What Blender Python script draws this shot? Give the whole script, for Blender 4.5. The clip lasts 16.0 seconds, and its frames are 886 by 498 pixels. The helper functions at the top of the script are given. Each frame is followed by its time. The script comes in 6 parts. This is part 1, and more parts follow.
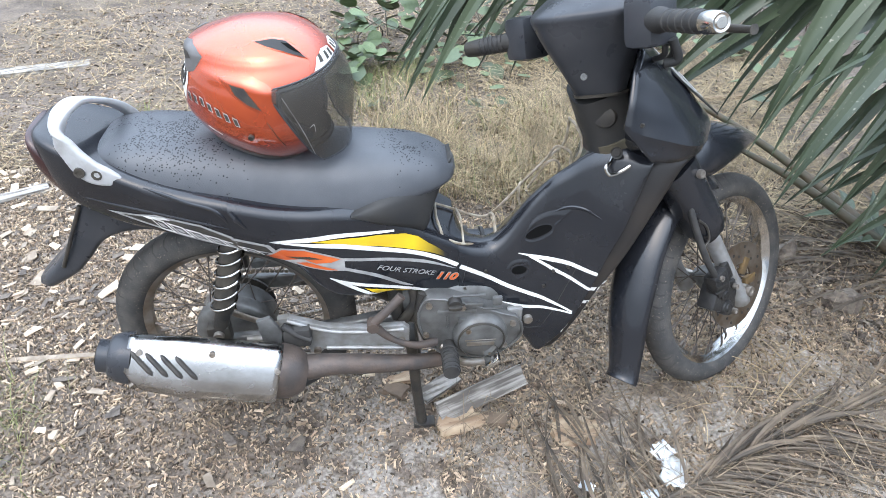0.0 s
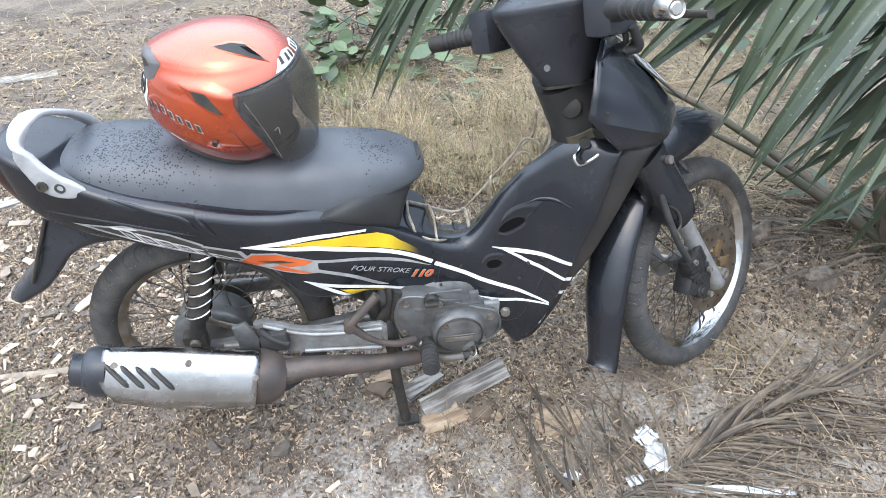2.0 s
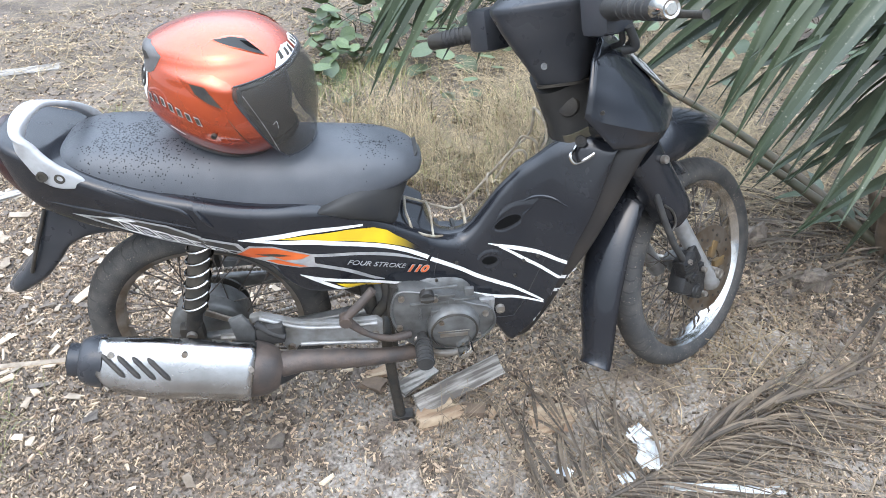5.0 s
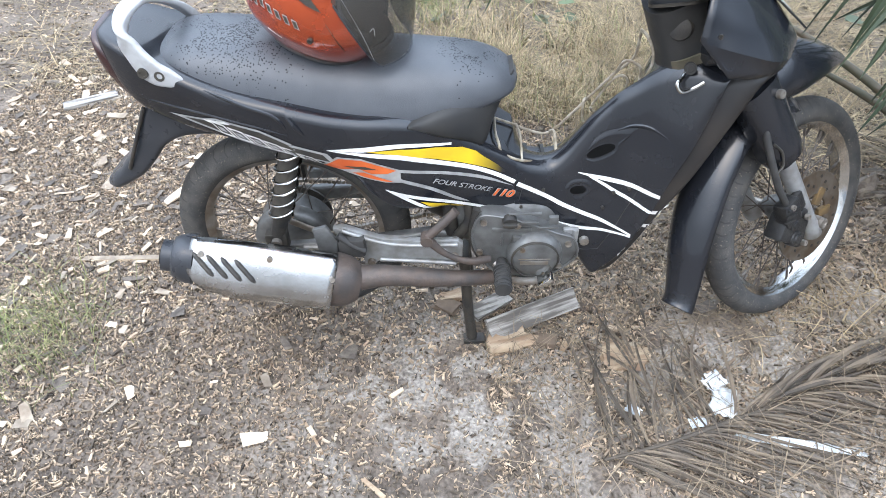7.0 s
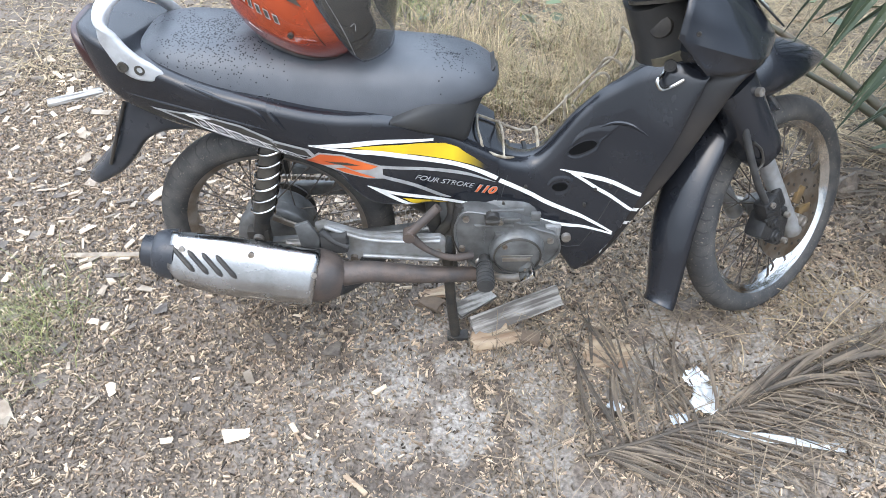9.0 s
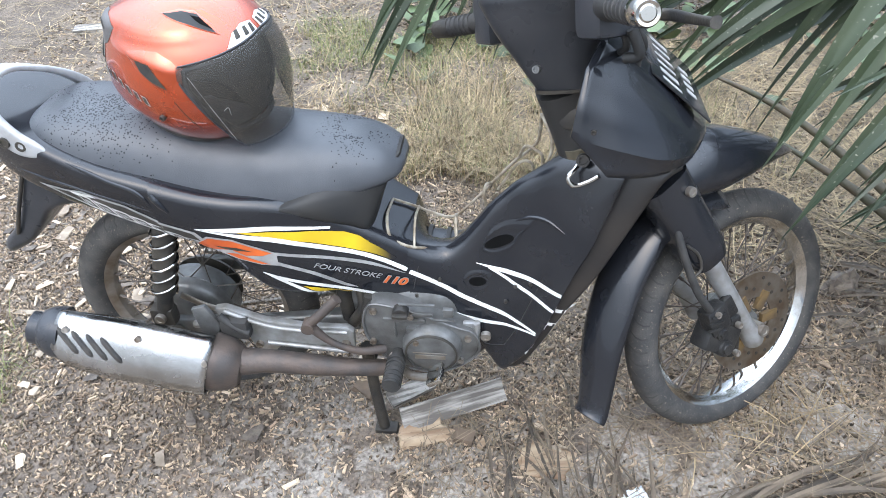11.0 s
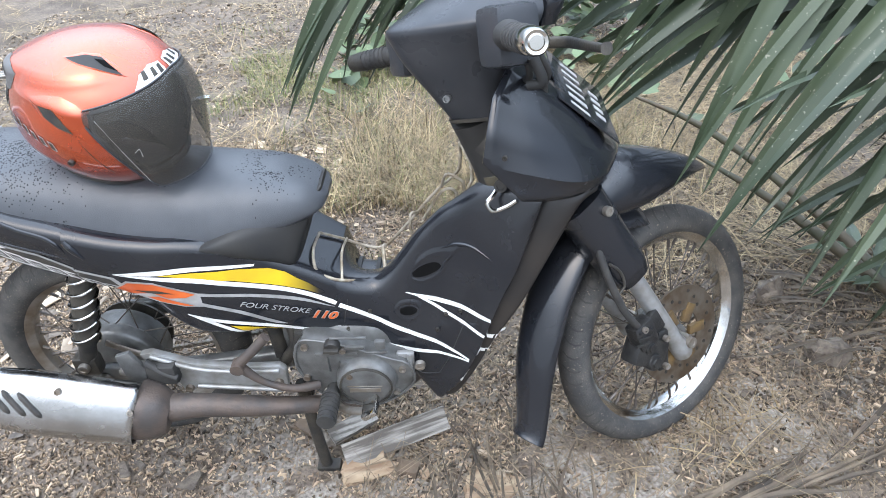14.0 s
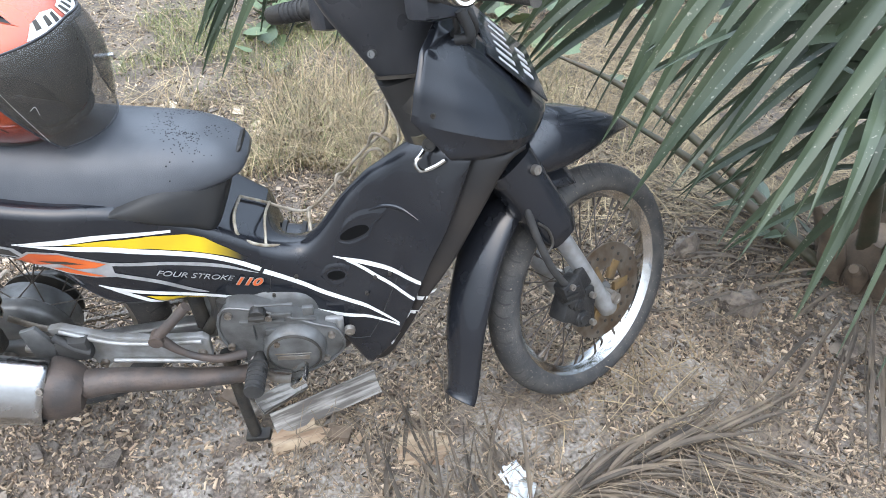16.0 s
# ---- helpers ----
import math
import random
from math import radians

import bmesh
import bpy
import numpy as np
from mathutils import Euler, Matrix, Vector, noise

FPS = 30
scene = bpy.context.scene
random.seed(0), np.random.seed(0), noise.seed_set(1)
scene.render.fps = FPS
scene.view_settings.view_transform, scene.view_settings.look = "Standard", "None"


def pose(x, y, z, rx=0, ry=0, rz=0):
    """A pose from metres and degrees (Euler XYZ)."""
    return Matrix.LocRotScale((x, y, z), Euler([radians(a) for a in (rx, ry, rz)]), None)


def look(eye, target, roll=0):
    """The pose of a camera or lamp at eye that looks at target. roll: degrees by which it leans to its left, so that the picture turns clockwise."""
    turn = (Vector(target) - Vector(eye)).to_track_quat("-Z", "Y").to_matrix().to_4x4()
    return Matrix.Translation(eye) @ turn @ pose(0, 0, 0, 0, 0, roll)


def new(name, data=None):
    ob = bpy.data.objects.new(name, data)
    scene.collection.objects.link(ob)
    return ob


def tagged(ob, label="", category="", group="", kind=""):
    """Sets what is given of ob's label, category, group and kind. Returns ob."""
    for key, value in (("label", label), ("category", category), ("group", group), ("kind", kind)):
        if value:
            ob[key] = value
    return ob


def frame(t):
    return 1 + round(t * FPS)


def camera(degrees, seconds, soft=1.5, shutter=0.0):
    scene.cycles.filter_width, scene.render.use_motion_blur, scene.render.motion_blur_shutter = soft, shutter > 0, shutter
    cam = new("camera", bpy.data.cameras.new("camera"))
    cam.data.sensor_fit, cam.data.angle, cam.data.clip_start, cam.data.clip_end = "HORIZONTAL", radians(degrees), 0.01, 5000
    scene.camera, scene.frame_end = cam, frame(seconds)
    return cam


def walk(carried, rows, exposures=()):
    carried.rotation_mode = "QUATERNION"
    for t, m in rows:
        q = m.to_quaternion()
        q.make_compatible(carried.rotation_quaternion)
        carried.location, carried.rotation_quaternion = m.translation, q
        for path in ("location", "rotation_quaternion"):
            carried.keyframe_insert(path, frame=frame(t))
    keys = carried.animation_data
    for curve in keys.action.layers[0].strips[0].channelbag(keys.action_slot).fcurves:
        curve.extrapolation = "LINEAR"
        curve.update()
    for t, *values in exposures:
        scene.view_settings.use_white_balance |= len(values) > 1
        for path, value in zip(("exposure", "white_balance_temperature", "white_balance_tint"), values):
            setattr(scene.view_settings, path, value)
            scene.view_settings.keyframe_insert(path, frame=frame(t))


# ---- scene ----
cam = camera(66.8, 16.0, soft=0.35)
PATH = [
    (0, (0.367, -1.216, 1.414), (0.508, 0.363, 0.194), -0.1),
    (0.5, (0.383, -1.214, 1.414), (0.625, 0.354, 0.196), 0.1),
    (1, (0.391, -1.213, 1.413), (0.581, 0.354, 0.185), -0.6),
    (1.5, (0.398, -1.211, 1.414), (0.58, 0.362, 0.192), -1.7),
    (2, (0.394, -1.215, 1.415), (0.574, 0.35, 0.183), -1.9),
    (2.5, (0.397, -1.221, 1.412), (0.586, 0.343, 0.18), -1.3),
    (3, (0.394, -1.228, 1.411), (0.586, 0.338, 0.182), -1.2),
    (3.5, (0.402, -1.228, 1.412), (0.598, 0.339, 0.184), -1.9),
    (3.7, (0.404, -1.227, 1.416), (0.577, 0.33, 0.171), -2.0),
    (5.8, (0.398, -1.23, 1.414), (0.579, 0.338, 0.186), -0.7),
    (6, (0.396, -1.23, 1.411), (0.563, 0.332, 0.174), -0.7),
    (6.5, (0.381, -1.22, 1.386), (0.392, 0.238, 0.018), -1.5),
    (7, (0.371, -1.22, 1.387), (0.334, 0.224, 0.004), -1.9),
    (7.5, (0.376, -1.232, 1.386), (0.359, 0.213, 0.004), -1.4),
    (8, (0.379, -1.237, 1.389), (0.34, 0.211, 0.01), -2.2),
    (8.2, (0.38, -1.236, 1.392), (0.342, 0.213, 0.014), -2.0),
    (10.3, (0.513, -1.144, 1.356), (0.54, 0.297, -0.03), 0.2),
    (10.5, (0.588, -1.113, 1.36), (0.557, 0.349, -0.005), 1.3),
    (11, (0.69, -1.061, 1.373), (0.499, 0.46, 0.089), -2.6),
    (11.5, (0.714, -1.041, 1.374), (0.584, 0.527, 0.139), -0.6),
    (12, (0.737, -1.041, 1.377), (0.665, 0.55, 0.166), -0.9),
    (12.5, (0.749, -1.039, 1.376), (0.692, 0.557, 0.173), -2.6),
    (13, (0.751, -1.045, 1.383), (0.693, 0.574, 0.21), -2.7),
    (13.5, (0.749, -1.054, 1.381), (0.655, 0.537, 0.174), -3.1),
    (14, (0.747, -1.058, 1.374), (0.682, 0.523, 0.15), -2.7),
    (14.5, (0.747, -1.054, 1.373), (0.723, 0.519, 0.14), -2.1),
    (15, (0.731, -1.058, 1.365), (0.686, 0.479, 0.087), -1.9),
    (15.5, (0.739, -1.055, 1.356), (0.794, 0.453, 0.042), -0.1),
    (16, (0.74, -1.044, 1.357), (0.894, 0.46, 0.049), 1.3),
]
walk(cam, [(t, look(eye, target, roll)) for t, eye, target, roll in PATH])

# ---- world, sun, exposure ----
scene.view_settings.exposure = 1.13
world = bpy.data.worlds.new("overcast")
scene.world = world
world.use_nodes = True
wn = world.node_tree
sky = wn.nodes.new("ShaderNodeTexSky")
sky.sky_type, sky.sun_disc = "NISHITA", False
sky.sun_elevation, sky.sun_rotation = radians(55), radians(200)
sky.air_density, sky.dust_density, sky.ozone_density = 1.0, 6.0, 0.6
veil = wn.nodes.new("ShaderNodeMixRGB")
veil.inputs[0].default_value = 0.75
veil.inputs[2].default_value = (7.8, 9.5, 12.1, 1)
wn.links.new(sky.outputs[0], veil.inputs[1])
# a hazy overcast sky, bright overhead; low down it is dimmed for unseen trees round the clearing
geo = wn.nodes.new("ShaderNodeTexCoord")
sep = wn.nodes.new("ShaderNodeSeparateXYZ")
lift = wn.nodes.new("ShaderNodeMapRange")
lift.inputs[1].default_value, lift.inputs[2].default_value, lift.inputs[3].default_value, lift.inputs[4].default_value = 0.12, 0.88, 0.34, 2.35
lift.interpolation_type = "SMOOTHSTEP"
grade = wn.nodes.new("ShaderNodeMixRGB")
grade.blend_type = "MULTIPLY"
grade.inputs[0].default_value = 1.0
wn.links.new(geo.outputs["Generated"], sep.inputs[0])
wn.links.new(sep.outputs["Z"], lift.inputs[0])
wn.links.new(veil.outputs[0], grade.inputs[1])
wn.links.new(lift.outputs[0], grade.inputs[2])
wn.links.new(grade.outputs[0], wn.nodes["Background"].inputs[0])
wn.nodes["Background"].inputs[1].default_value = 0.1
sun = new("sun", bpy.data.lights.new("sun", "SUN"))
sun.data.energy, sun.data.angle, sun.data.color = 0.8, radians(160), (0.93, 0.97, 1.0)
sun.matrix_world = look((-1.5, -1.2, 4.0), (0, 0, 0))


# ---- materials ----
def material(name, color, rough=0.5, metal=0.0, other=None, scale=40.0, mix=(0.35, 0.65), bump=0.0, bump_scale=200.0,
             coat=0.0, per="", spread=0.0, speck=None, speck_scale=300.0, speck_at=0.72, rough_spread=0.0, spec=0.5):
    """A procedural surface: two colours mixed by layered noise, fine relief, optional specks and per-piece variation."""
    m = bpy.data.materials.new(name)
    m.use_nodes = True
    t = m.node_tree
    b = t.nodes["Principled BSDF"]
    b.inputs["Roughness"].default_value, b.inputs["Metallic"].default_value = rough, metal
    b.inputs["Coat Weight"].default_value = coat
    b.inputs["Coat Roughness"].default_value = 0.06
    b.inputs["Specular IOR Level"].default_value = spec
    at = t.nodes.new("ShaderNodeTexCoord").outputs["Object"]

    def noise_node(sc, detail=6.0):
        n = t.nodes.new("ShaderNodeTexNoise")
        n.inputs["Scale"].default_value, n.inputs["Detail"].default_value = sc, detail
        t.links.new(at, n.inputs["Vector"])
        return n.outputs["Fac"]

    def ramp(fac, a, c, ca=(0, 0, 0, 1), cc=(1, 1, 1, 1)):
        r = t.nodes.new("ShaderNodeValToRGB")
        r.color_ramp.elements[0].position, r.color_ramp.elements[1].position = a, c
        r.color_ramp.elements[0].color, r.color_ramp.elements[1].color = ca, cc
        t.links.new(fac, r.inputs[0])
        return r.outputs[0]

    def blend(fac, a, c, kind="MIX"):
        x = t.nodes.new("ShaderNodeMixRGB")
        x.blend_type = kind
        for k, v in zip((0, 1, 2), (fac, a, c)):
            if hasattr(v, "links"):
                t.links.new(v, x.inputs[k])
            else:
                x.inputs[k].default_value = v if k == 0 else (*v, 1)
        return x.outputs[0]

    other = other or tuple(0.75 * v for v in color)
    col = blend(ramp(noise_node(scale), *mix), color, other)
    if per:
        if per == "object":
            rnd = t.nodes.new("ShaderNodeObjectInfo").outputs["Random"]
        else:
            rnd = t.nodes.new("ShaderNodeNewGeometry").outputs["Random Per Island"]
        lo, hi = 1 - spread, 1 + spread
        col = blend(1.0, col, ramp(rnd, 0, 1, (lo, lo, lo, 1), (hi, hi * 0.97, hi * 0.92, 1)), "MULTIPLY")
    if speck:
        col = blend(ramp(noise_node(speck_scale, 2.0), speck_at, speck_at + 0.04), col, speck)
    t.links.new(col, b.inputs["Base Color"])
    if rough_spread:
        r = ramp(noise_node(scale * 2.3), 0.3, 0.7, (rough - rough_spread,) * 3 + (1,), (rough + rough_spread,) * 3 + (1,))
        t.links.new(r, b.inputs["Roughness"])
    if bump:
        n = t.nodes.new("ShaderNodeBump")
        n.inputs["Strength"].default_value, n.inputs["Distance"].default_value = 1.0, bump
        t.links.new(noise_node(bump_scale), n.inputs["Height"])
        t.links.new(n.outputs[0], b.inputs["Normal"])
    return m


GLOSS = material("black_gloss_paint", (0.010, 0.0115, 0.015), 0.22, other=(0.016, 0.017, 0.020), scale=9, coat=0.3, speck=(0.10, 0.10, 0.10), speck_scale=420, speck_at=0.75, rough_spread=0.08, spec=0.4)
MATTE = material("matte_black_plastic", (0.026, 0.029, 0.034), 0.33, other=(0.040, 0.042, 0.047), scale=14, bump=0.0002, bump_scale=900, rough_spread=0.1, spec=0.4)
GREYP = material("faded_grey_plastic", (0.022, 0.023, 0.024), 0.55, other=(0.034, 0.033, 0.031), scale=11, bump=0.0002, bump_scale=800, rough_spread=0.08, spec=0.3)
BROWNP = material("sun_faded_brown_black_plastic", (0.014, 0.013, 0.013), 0.4, other=(0.026, 0.022, 0.019), scale=10, bump=0.0002, bump_scale=600)
VINYL = material("black_seat_vinyl", (0.048, 0.053, 0.061), 0.38, other=(0.066, 0.071, 0.079), scale=12, bump=0.0004, bump_scale=700, rough_spread=0.06)
RUBBER = material("worn_tyre_rubber", (0.036, 0.036, 0.036), 0.72, other=(0.080, 0.075, 0.067), scale=22, mix=(0.40, 0.72), bump=0.0014, bump_scale=240, speck=(0.16, 0.14, 0.11), speck_scale=210, speck_at=0.66)
RUBBERB = material("black_rubber", (0.02, 0.02, 0.02), 0.65, other=(0.04, 0.038, 0.035), scale=30, bump=0.0006, bump_scale=400)
ALU = material("cast_aluminium", (0.165, 0.168, 0.165), 0.42, 0.45, other=(0.075, 0.073, 0.068), scale=28, mix=(0.35, 0.75), bump=0.0006, bump_scale=380, rough_spread=0.12)
ALUP = material("silver_painted_metal", (0.33, 0.335, 0.335), 0.42, 0.45, other=(0.2, 0.19, 0.17), scale=24, bump=0.0004, bump_scale=300)
PALEALU = material("worn_pale_silver_paint", (0.44, 0.45, 0.455), 0.45, 0.2, other=(0.36, 0.36, 0.36), scale=34, mix=(0.45, 0.6), bump=0.0005, bump_scale=200)
CHROME = material("chrome", (0.72, 0.72, 0.71), 0.14, 1.0, other=(0.52, 0.5, 0.46), scale=20, rough_spread=0.07)
STEEL = material("dull_dusty_steel", (0.36, 0.34, 0.31), 0.45, 0.85, other=(0.22, 0.18, 0.14), scale=25, bump=0.0004, bump_scale=300)
RUST = material("rusty_brown_steel", (0.075, 0.066, 0.062), 0.6, 0.45, other=(0.12, 0.092, 0.076), scale=26, bump=0.001, bump_scale=200)
GOLD = material("gold_brown_disc_carrier", (0.20, 0.13, 0.055), 0.55, 0.4, other=(0.12, 0.085, 0.05), scale=40)
SPOKE = material("dark_rusty_spoke", (0.13, 0.115, 0.10), 0.5, 0.6, other=(0.08, 0.065, 0.055), scale=30)
BLACKM = material("black_sooty_casting", (0.014, 0.014, 0.015), 0.42, 0.2, other=(0.03, 0.029, 0.027), scale=40, bump=0.0008, bump_scale=300)
DISC = material("rust_filmed_disc_steel", (0.20, 0.175, 0.145), 0.4, 0.7, other=(0.12, 0.085, 0.055), scale=30, bump=0.0002, bump_scale=300)
DARK = material("dark_oily_metal", (0.035, 0.034, 0.033), 0.5, 0.4, other=(0.07, 0.062, 0.05), scale=25, bump=0.0008, bump_scale=250)
WHITE = material("white_decal", (0.75, 0.75, 0.73), 0.35, other=(0.6, 0.59, 0.56), scale=30)
SILVER = material("silver_grey_decal", (0.42, 0.42, 0.42), 0.38, 0.3, other=(0.3, 0.3, 0.3), scale=40)
YELLOW = material("yellow_decal", (0.72, 0.50, 0.02), 0.35, other=(0.6, 0.40, 0.02), scale=14)
ORANGE = material("orange_red_decal", (0.62, 0.13, 0.03), 0.35, other=(0.45, 0.08, 0.02), scale=14)
HELMET = material("orange_metallic_helmet_paint", (0.53, 0.073, 0.010), 0.25, 0.60, other=(0.41, 0.048, 0.008), scale=7, coat=0.8, bump=0.0, rough_spread=0.04)
CREAM = material("cream_coated_wire", (0.38, 0.34, 0.27), 0.45, 0.2, other=(0.2, 0.16, 0.11), scale=60)
LAMP = material("dark_red_tail_lens", (0.035, 0.010, 0.009), 0.2, other=(0.025, 0.008, 0.008), coat=0.3)
STRAP = material("olive_strap", (0.10, 0.085, 0.055), 0.8, other=(0.07, 0.06, 0.04), scale=60, bump=0.0005, bump_scale=500)
VISOR = material("smoked_visor", (0.085, 0.078, 0.068), 0.16)
# the printed yellow fades to black along its front end
yt = YELLOW.node_tree
yx, yr, ym = yt.nodes.new("ShaderNodeSeparateXYZ"), yt.nodes.new("ShaderNodeMapRange"), yt.nodes.new("ShaderNodeMixRGB")
yr.inputs[1].default_value, yr.inputs[2].default_value = 0.405, 0.470
yt.links.new(next(n for n in yt.nodes if n.type == "TEX_COORD").outputs["Object"], yx.inputs[0])
yt.links.new(yx.outputs["X"], yr.inputs[0])
yt.links.new(yr.outputs[0], ym.inputs[0])
yt.links.new(yt.nodes["Principled BSDF"].inputs["Base Color"].links[0].from_socket, ym.inputs[1])
ym.inputs[2].default_value = (0.012, 0.012, 0.014, 1)
yt.links.new(ym.outputs[0], yt.nodes["Principled BSDF"].inputs["Base Color"])
hb = HELMET.node_tree.nodes["Principled BSDF"]
hb.inputs["Coat IOR"].default_value, hb.inputs["Coat Weight"].default_value, hb.inputs["Coat Roughness"].default_value = 1.7, 1.0, 0.05
vb = VISOR.node_tree.nodes["Principled BSDF"]
vb.inputs["Alpha"].default_value = 0.42
PADDING = material("dark_padding", (0.075, 0.068, 0.060), 0.85, other=(0.11, 0.10, 0.09), scale=14, bump=0.001, bump_scale=120)
SPOILER = material("dull_grey_plastic", (0.115, 0.112, 0.11), 0.4, other=(0.085, 0.082, 0.08), scale=30, bump=0.0003, bump_scale=300)
# opaque near-black base paints the dark refraction of clear drops
DROPS = material("rain_drops", (0.012, 0.013, 0.015), 0.2, spec=0.25)
# near-black for shade painted where openings are not cut
HOLE_SHADE = material("painted_hole_shade", (0.004, 0.004, 0.004), 0.8, spec=0.1)
DULLCHROME = material("dulled_chrome", (0.50, 0.50, 0.50), 0.24, 1.0, other=(0.36, 0.355, 0.34), scale=14, mix=(0.4, 0.7), rough_spread=0.08, bump=0.0003, bump_scale=40)
PALM = material("palm_leaflet", (0.058, 0.078, 0.046), 0.42, other=(0.036, 0.054, 0.031), scale=7, per="object", spread=0.35, speck=(0.22, 0.22, 0.17), speck_scale=160, speck_at=0.68, spec=0.5)
RACHIS = material("palm_rachis", (0.050, 0.052, 0.030), 0.55, other=(0.085, 0.064, 0.040), scale=16, bump=0.001, bump_scale=120)
DEADF = material("dead_frond", (0.125, 0.098, 0.070), 0.75, other=(0.070, 0.056, 0.043), scale=18, per="object", spread=0.45, bump=0.0008, bump_scale=150)
DEADF_STUFF = material("dry_fibre", (0.23, 0.18, 0.125), 0.8, other=(0.15, 0.115, 0.08), scale=18, per="island", spread=0.4)
HUSK = material("palm_base_fibre", (0.14, 0.10, 0.068), 0.85, other=(0.08, 0.06, 0.042), scale=20, bump=0.002, bump_scale=90)
CHIP = material("wood_chips", (0.37, 0.295, 0.215), 0.85, other=(0.17, 0.125, 0.09), scale=30, per="island", spread=0.85, bump=0.0006, bump_scale=300)
PALECHIP = material("pale_wood_chips", (0.50, 0.425, 0.33), 0.85, other=(0.30, 0.235, 0.175), scale=30, per="island", spread=0.55, bump=0.0006, bump_scale=300)
DRYGRASS = material("dry_grass", (0.32, 0.255, 0.155), 0.8, other=(0.18, 0.135, 0.080), scale=9, per="island", spread=0.7)
GREENGRASS = material("green_grass", (0.14, 0.17, 0.06), 0.7, other=(0.22, 0.21, 0.09), scale=9, per="island", spread=0.4)
LEAF = material("creeper_leaf", (0.085, 0.118, 0.056), 0.5, other=(0.060, 0.090, 0.040), scale=14, per="object", spread=0.5)
PLANK = material("weathered_grey_plank", (0.33, 0.31, 0.28), 0.85, other=(0.11, 0.098, 0.085), scale=90, mix=(0.42, 0.6), bump=0.0025, bump_scale=110)
BLOCK = material("split_wood", (0.40, 0.31, 0.21), 0.85, other=(0.22, 0.14, 0.085), scale=45, bump=0.004, bump_scale=110, speck=(0.12, 0.08, 0.05), speck_scale=120, speck_at=0.66)
STONE = material("clod_of_grey_earth", (0.17, 0.145, 0.12), 0.95, other=(0.085, 0.07, 0.06), scale=45, bump=0.006, bump_scale=90, per="island", spread=0.35)
PAPER = material("white_plastic_litter", (0.72, 0.74, 0.76), 0.5, other=(0.5, 0.56, 0.62), scale=25)
FOIL = material("silver_plastic_strip", (0.6, 0.62, 0.62), 0.35, 0.3, other=(0.45, 0.46, 0.45), scale=30)
PLATEW = material("plate_lettering", (0.42, 0.42, 0.41), 0.5)


def grain_along(m, turn, stretch):
    """Stretches a material's noise along one direction, for wood grain."""
    t = m.node_tree
    mp = t.nodes.new("ShaderNodeMapping")
    mp.vector_type = "TEXTURE"
    mp.inputs["Rotation"].default_value = (0, 0, turn)
    mp.inputs["Scale"].default_value = (stretch, 1, 1)
    src = next(n for n in t.nodes if n.type == "TEX_COORD").outputs["Object"]
    t.links.new(src, mp.inputs["Vector"])
    for n in t.nodes:
        if n.type == "TEX_NOISE":
            t.links.new(mp.outputs[0], n.inputs["Vector"])


grain_along(PLANK, radians(24), 12.0)
grain_along(BLOCK, radians(12), 5.0)


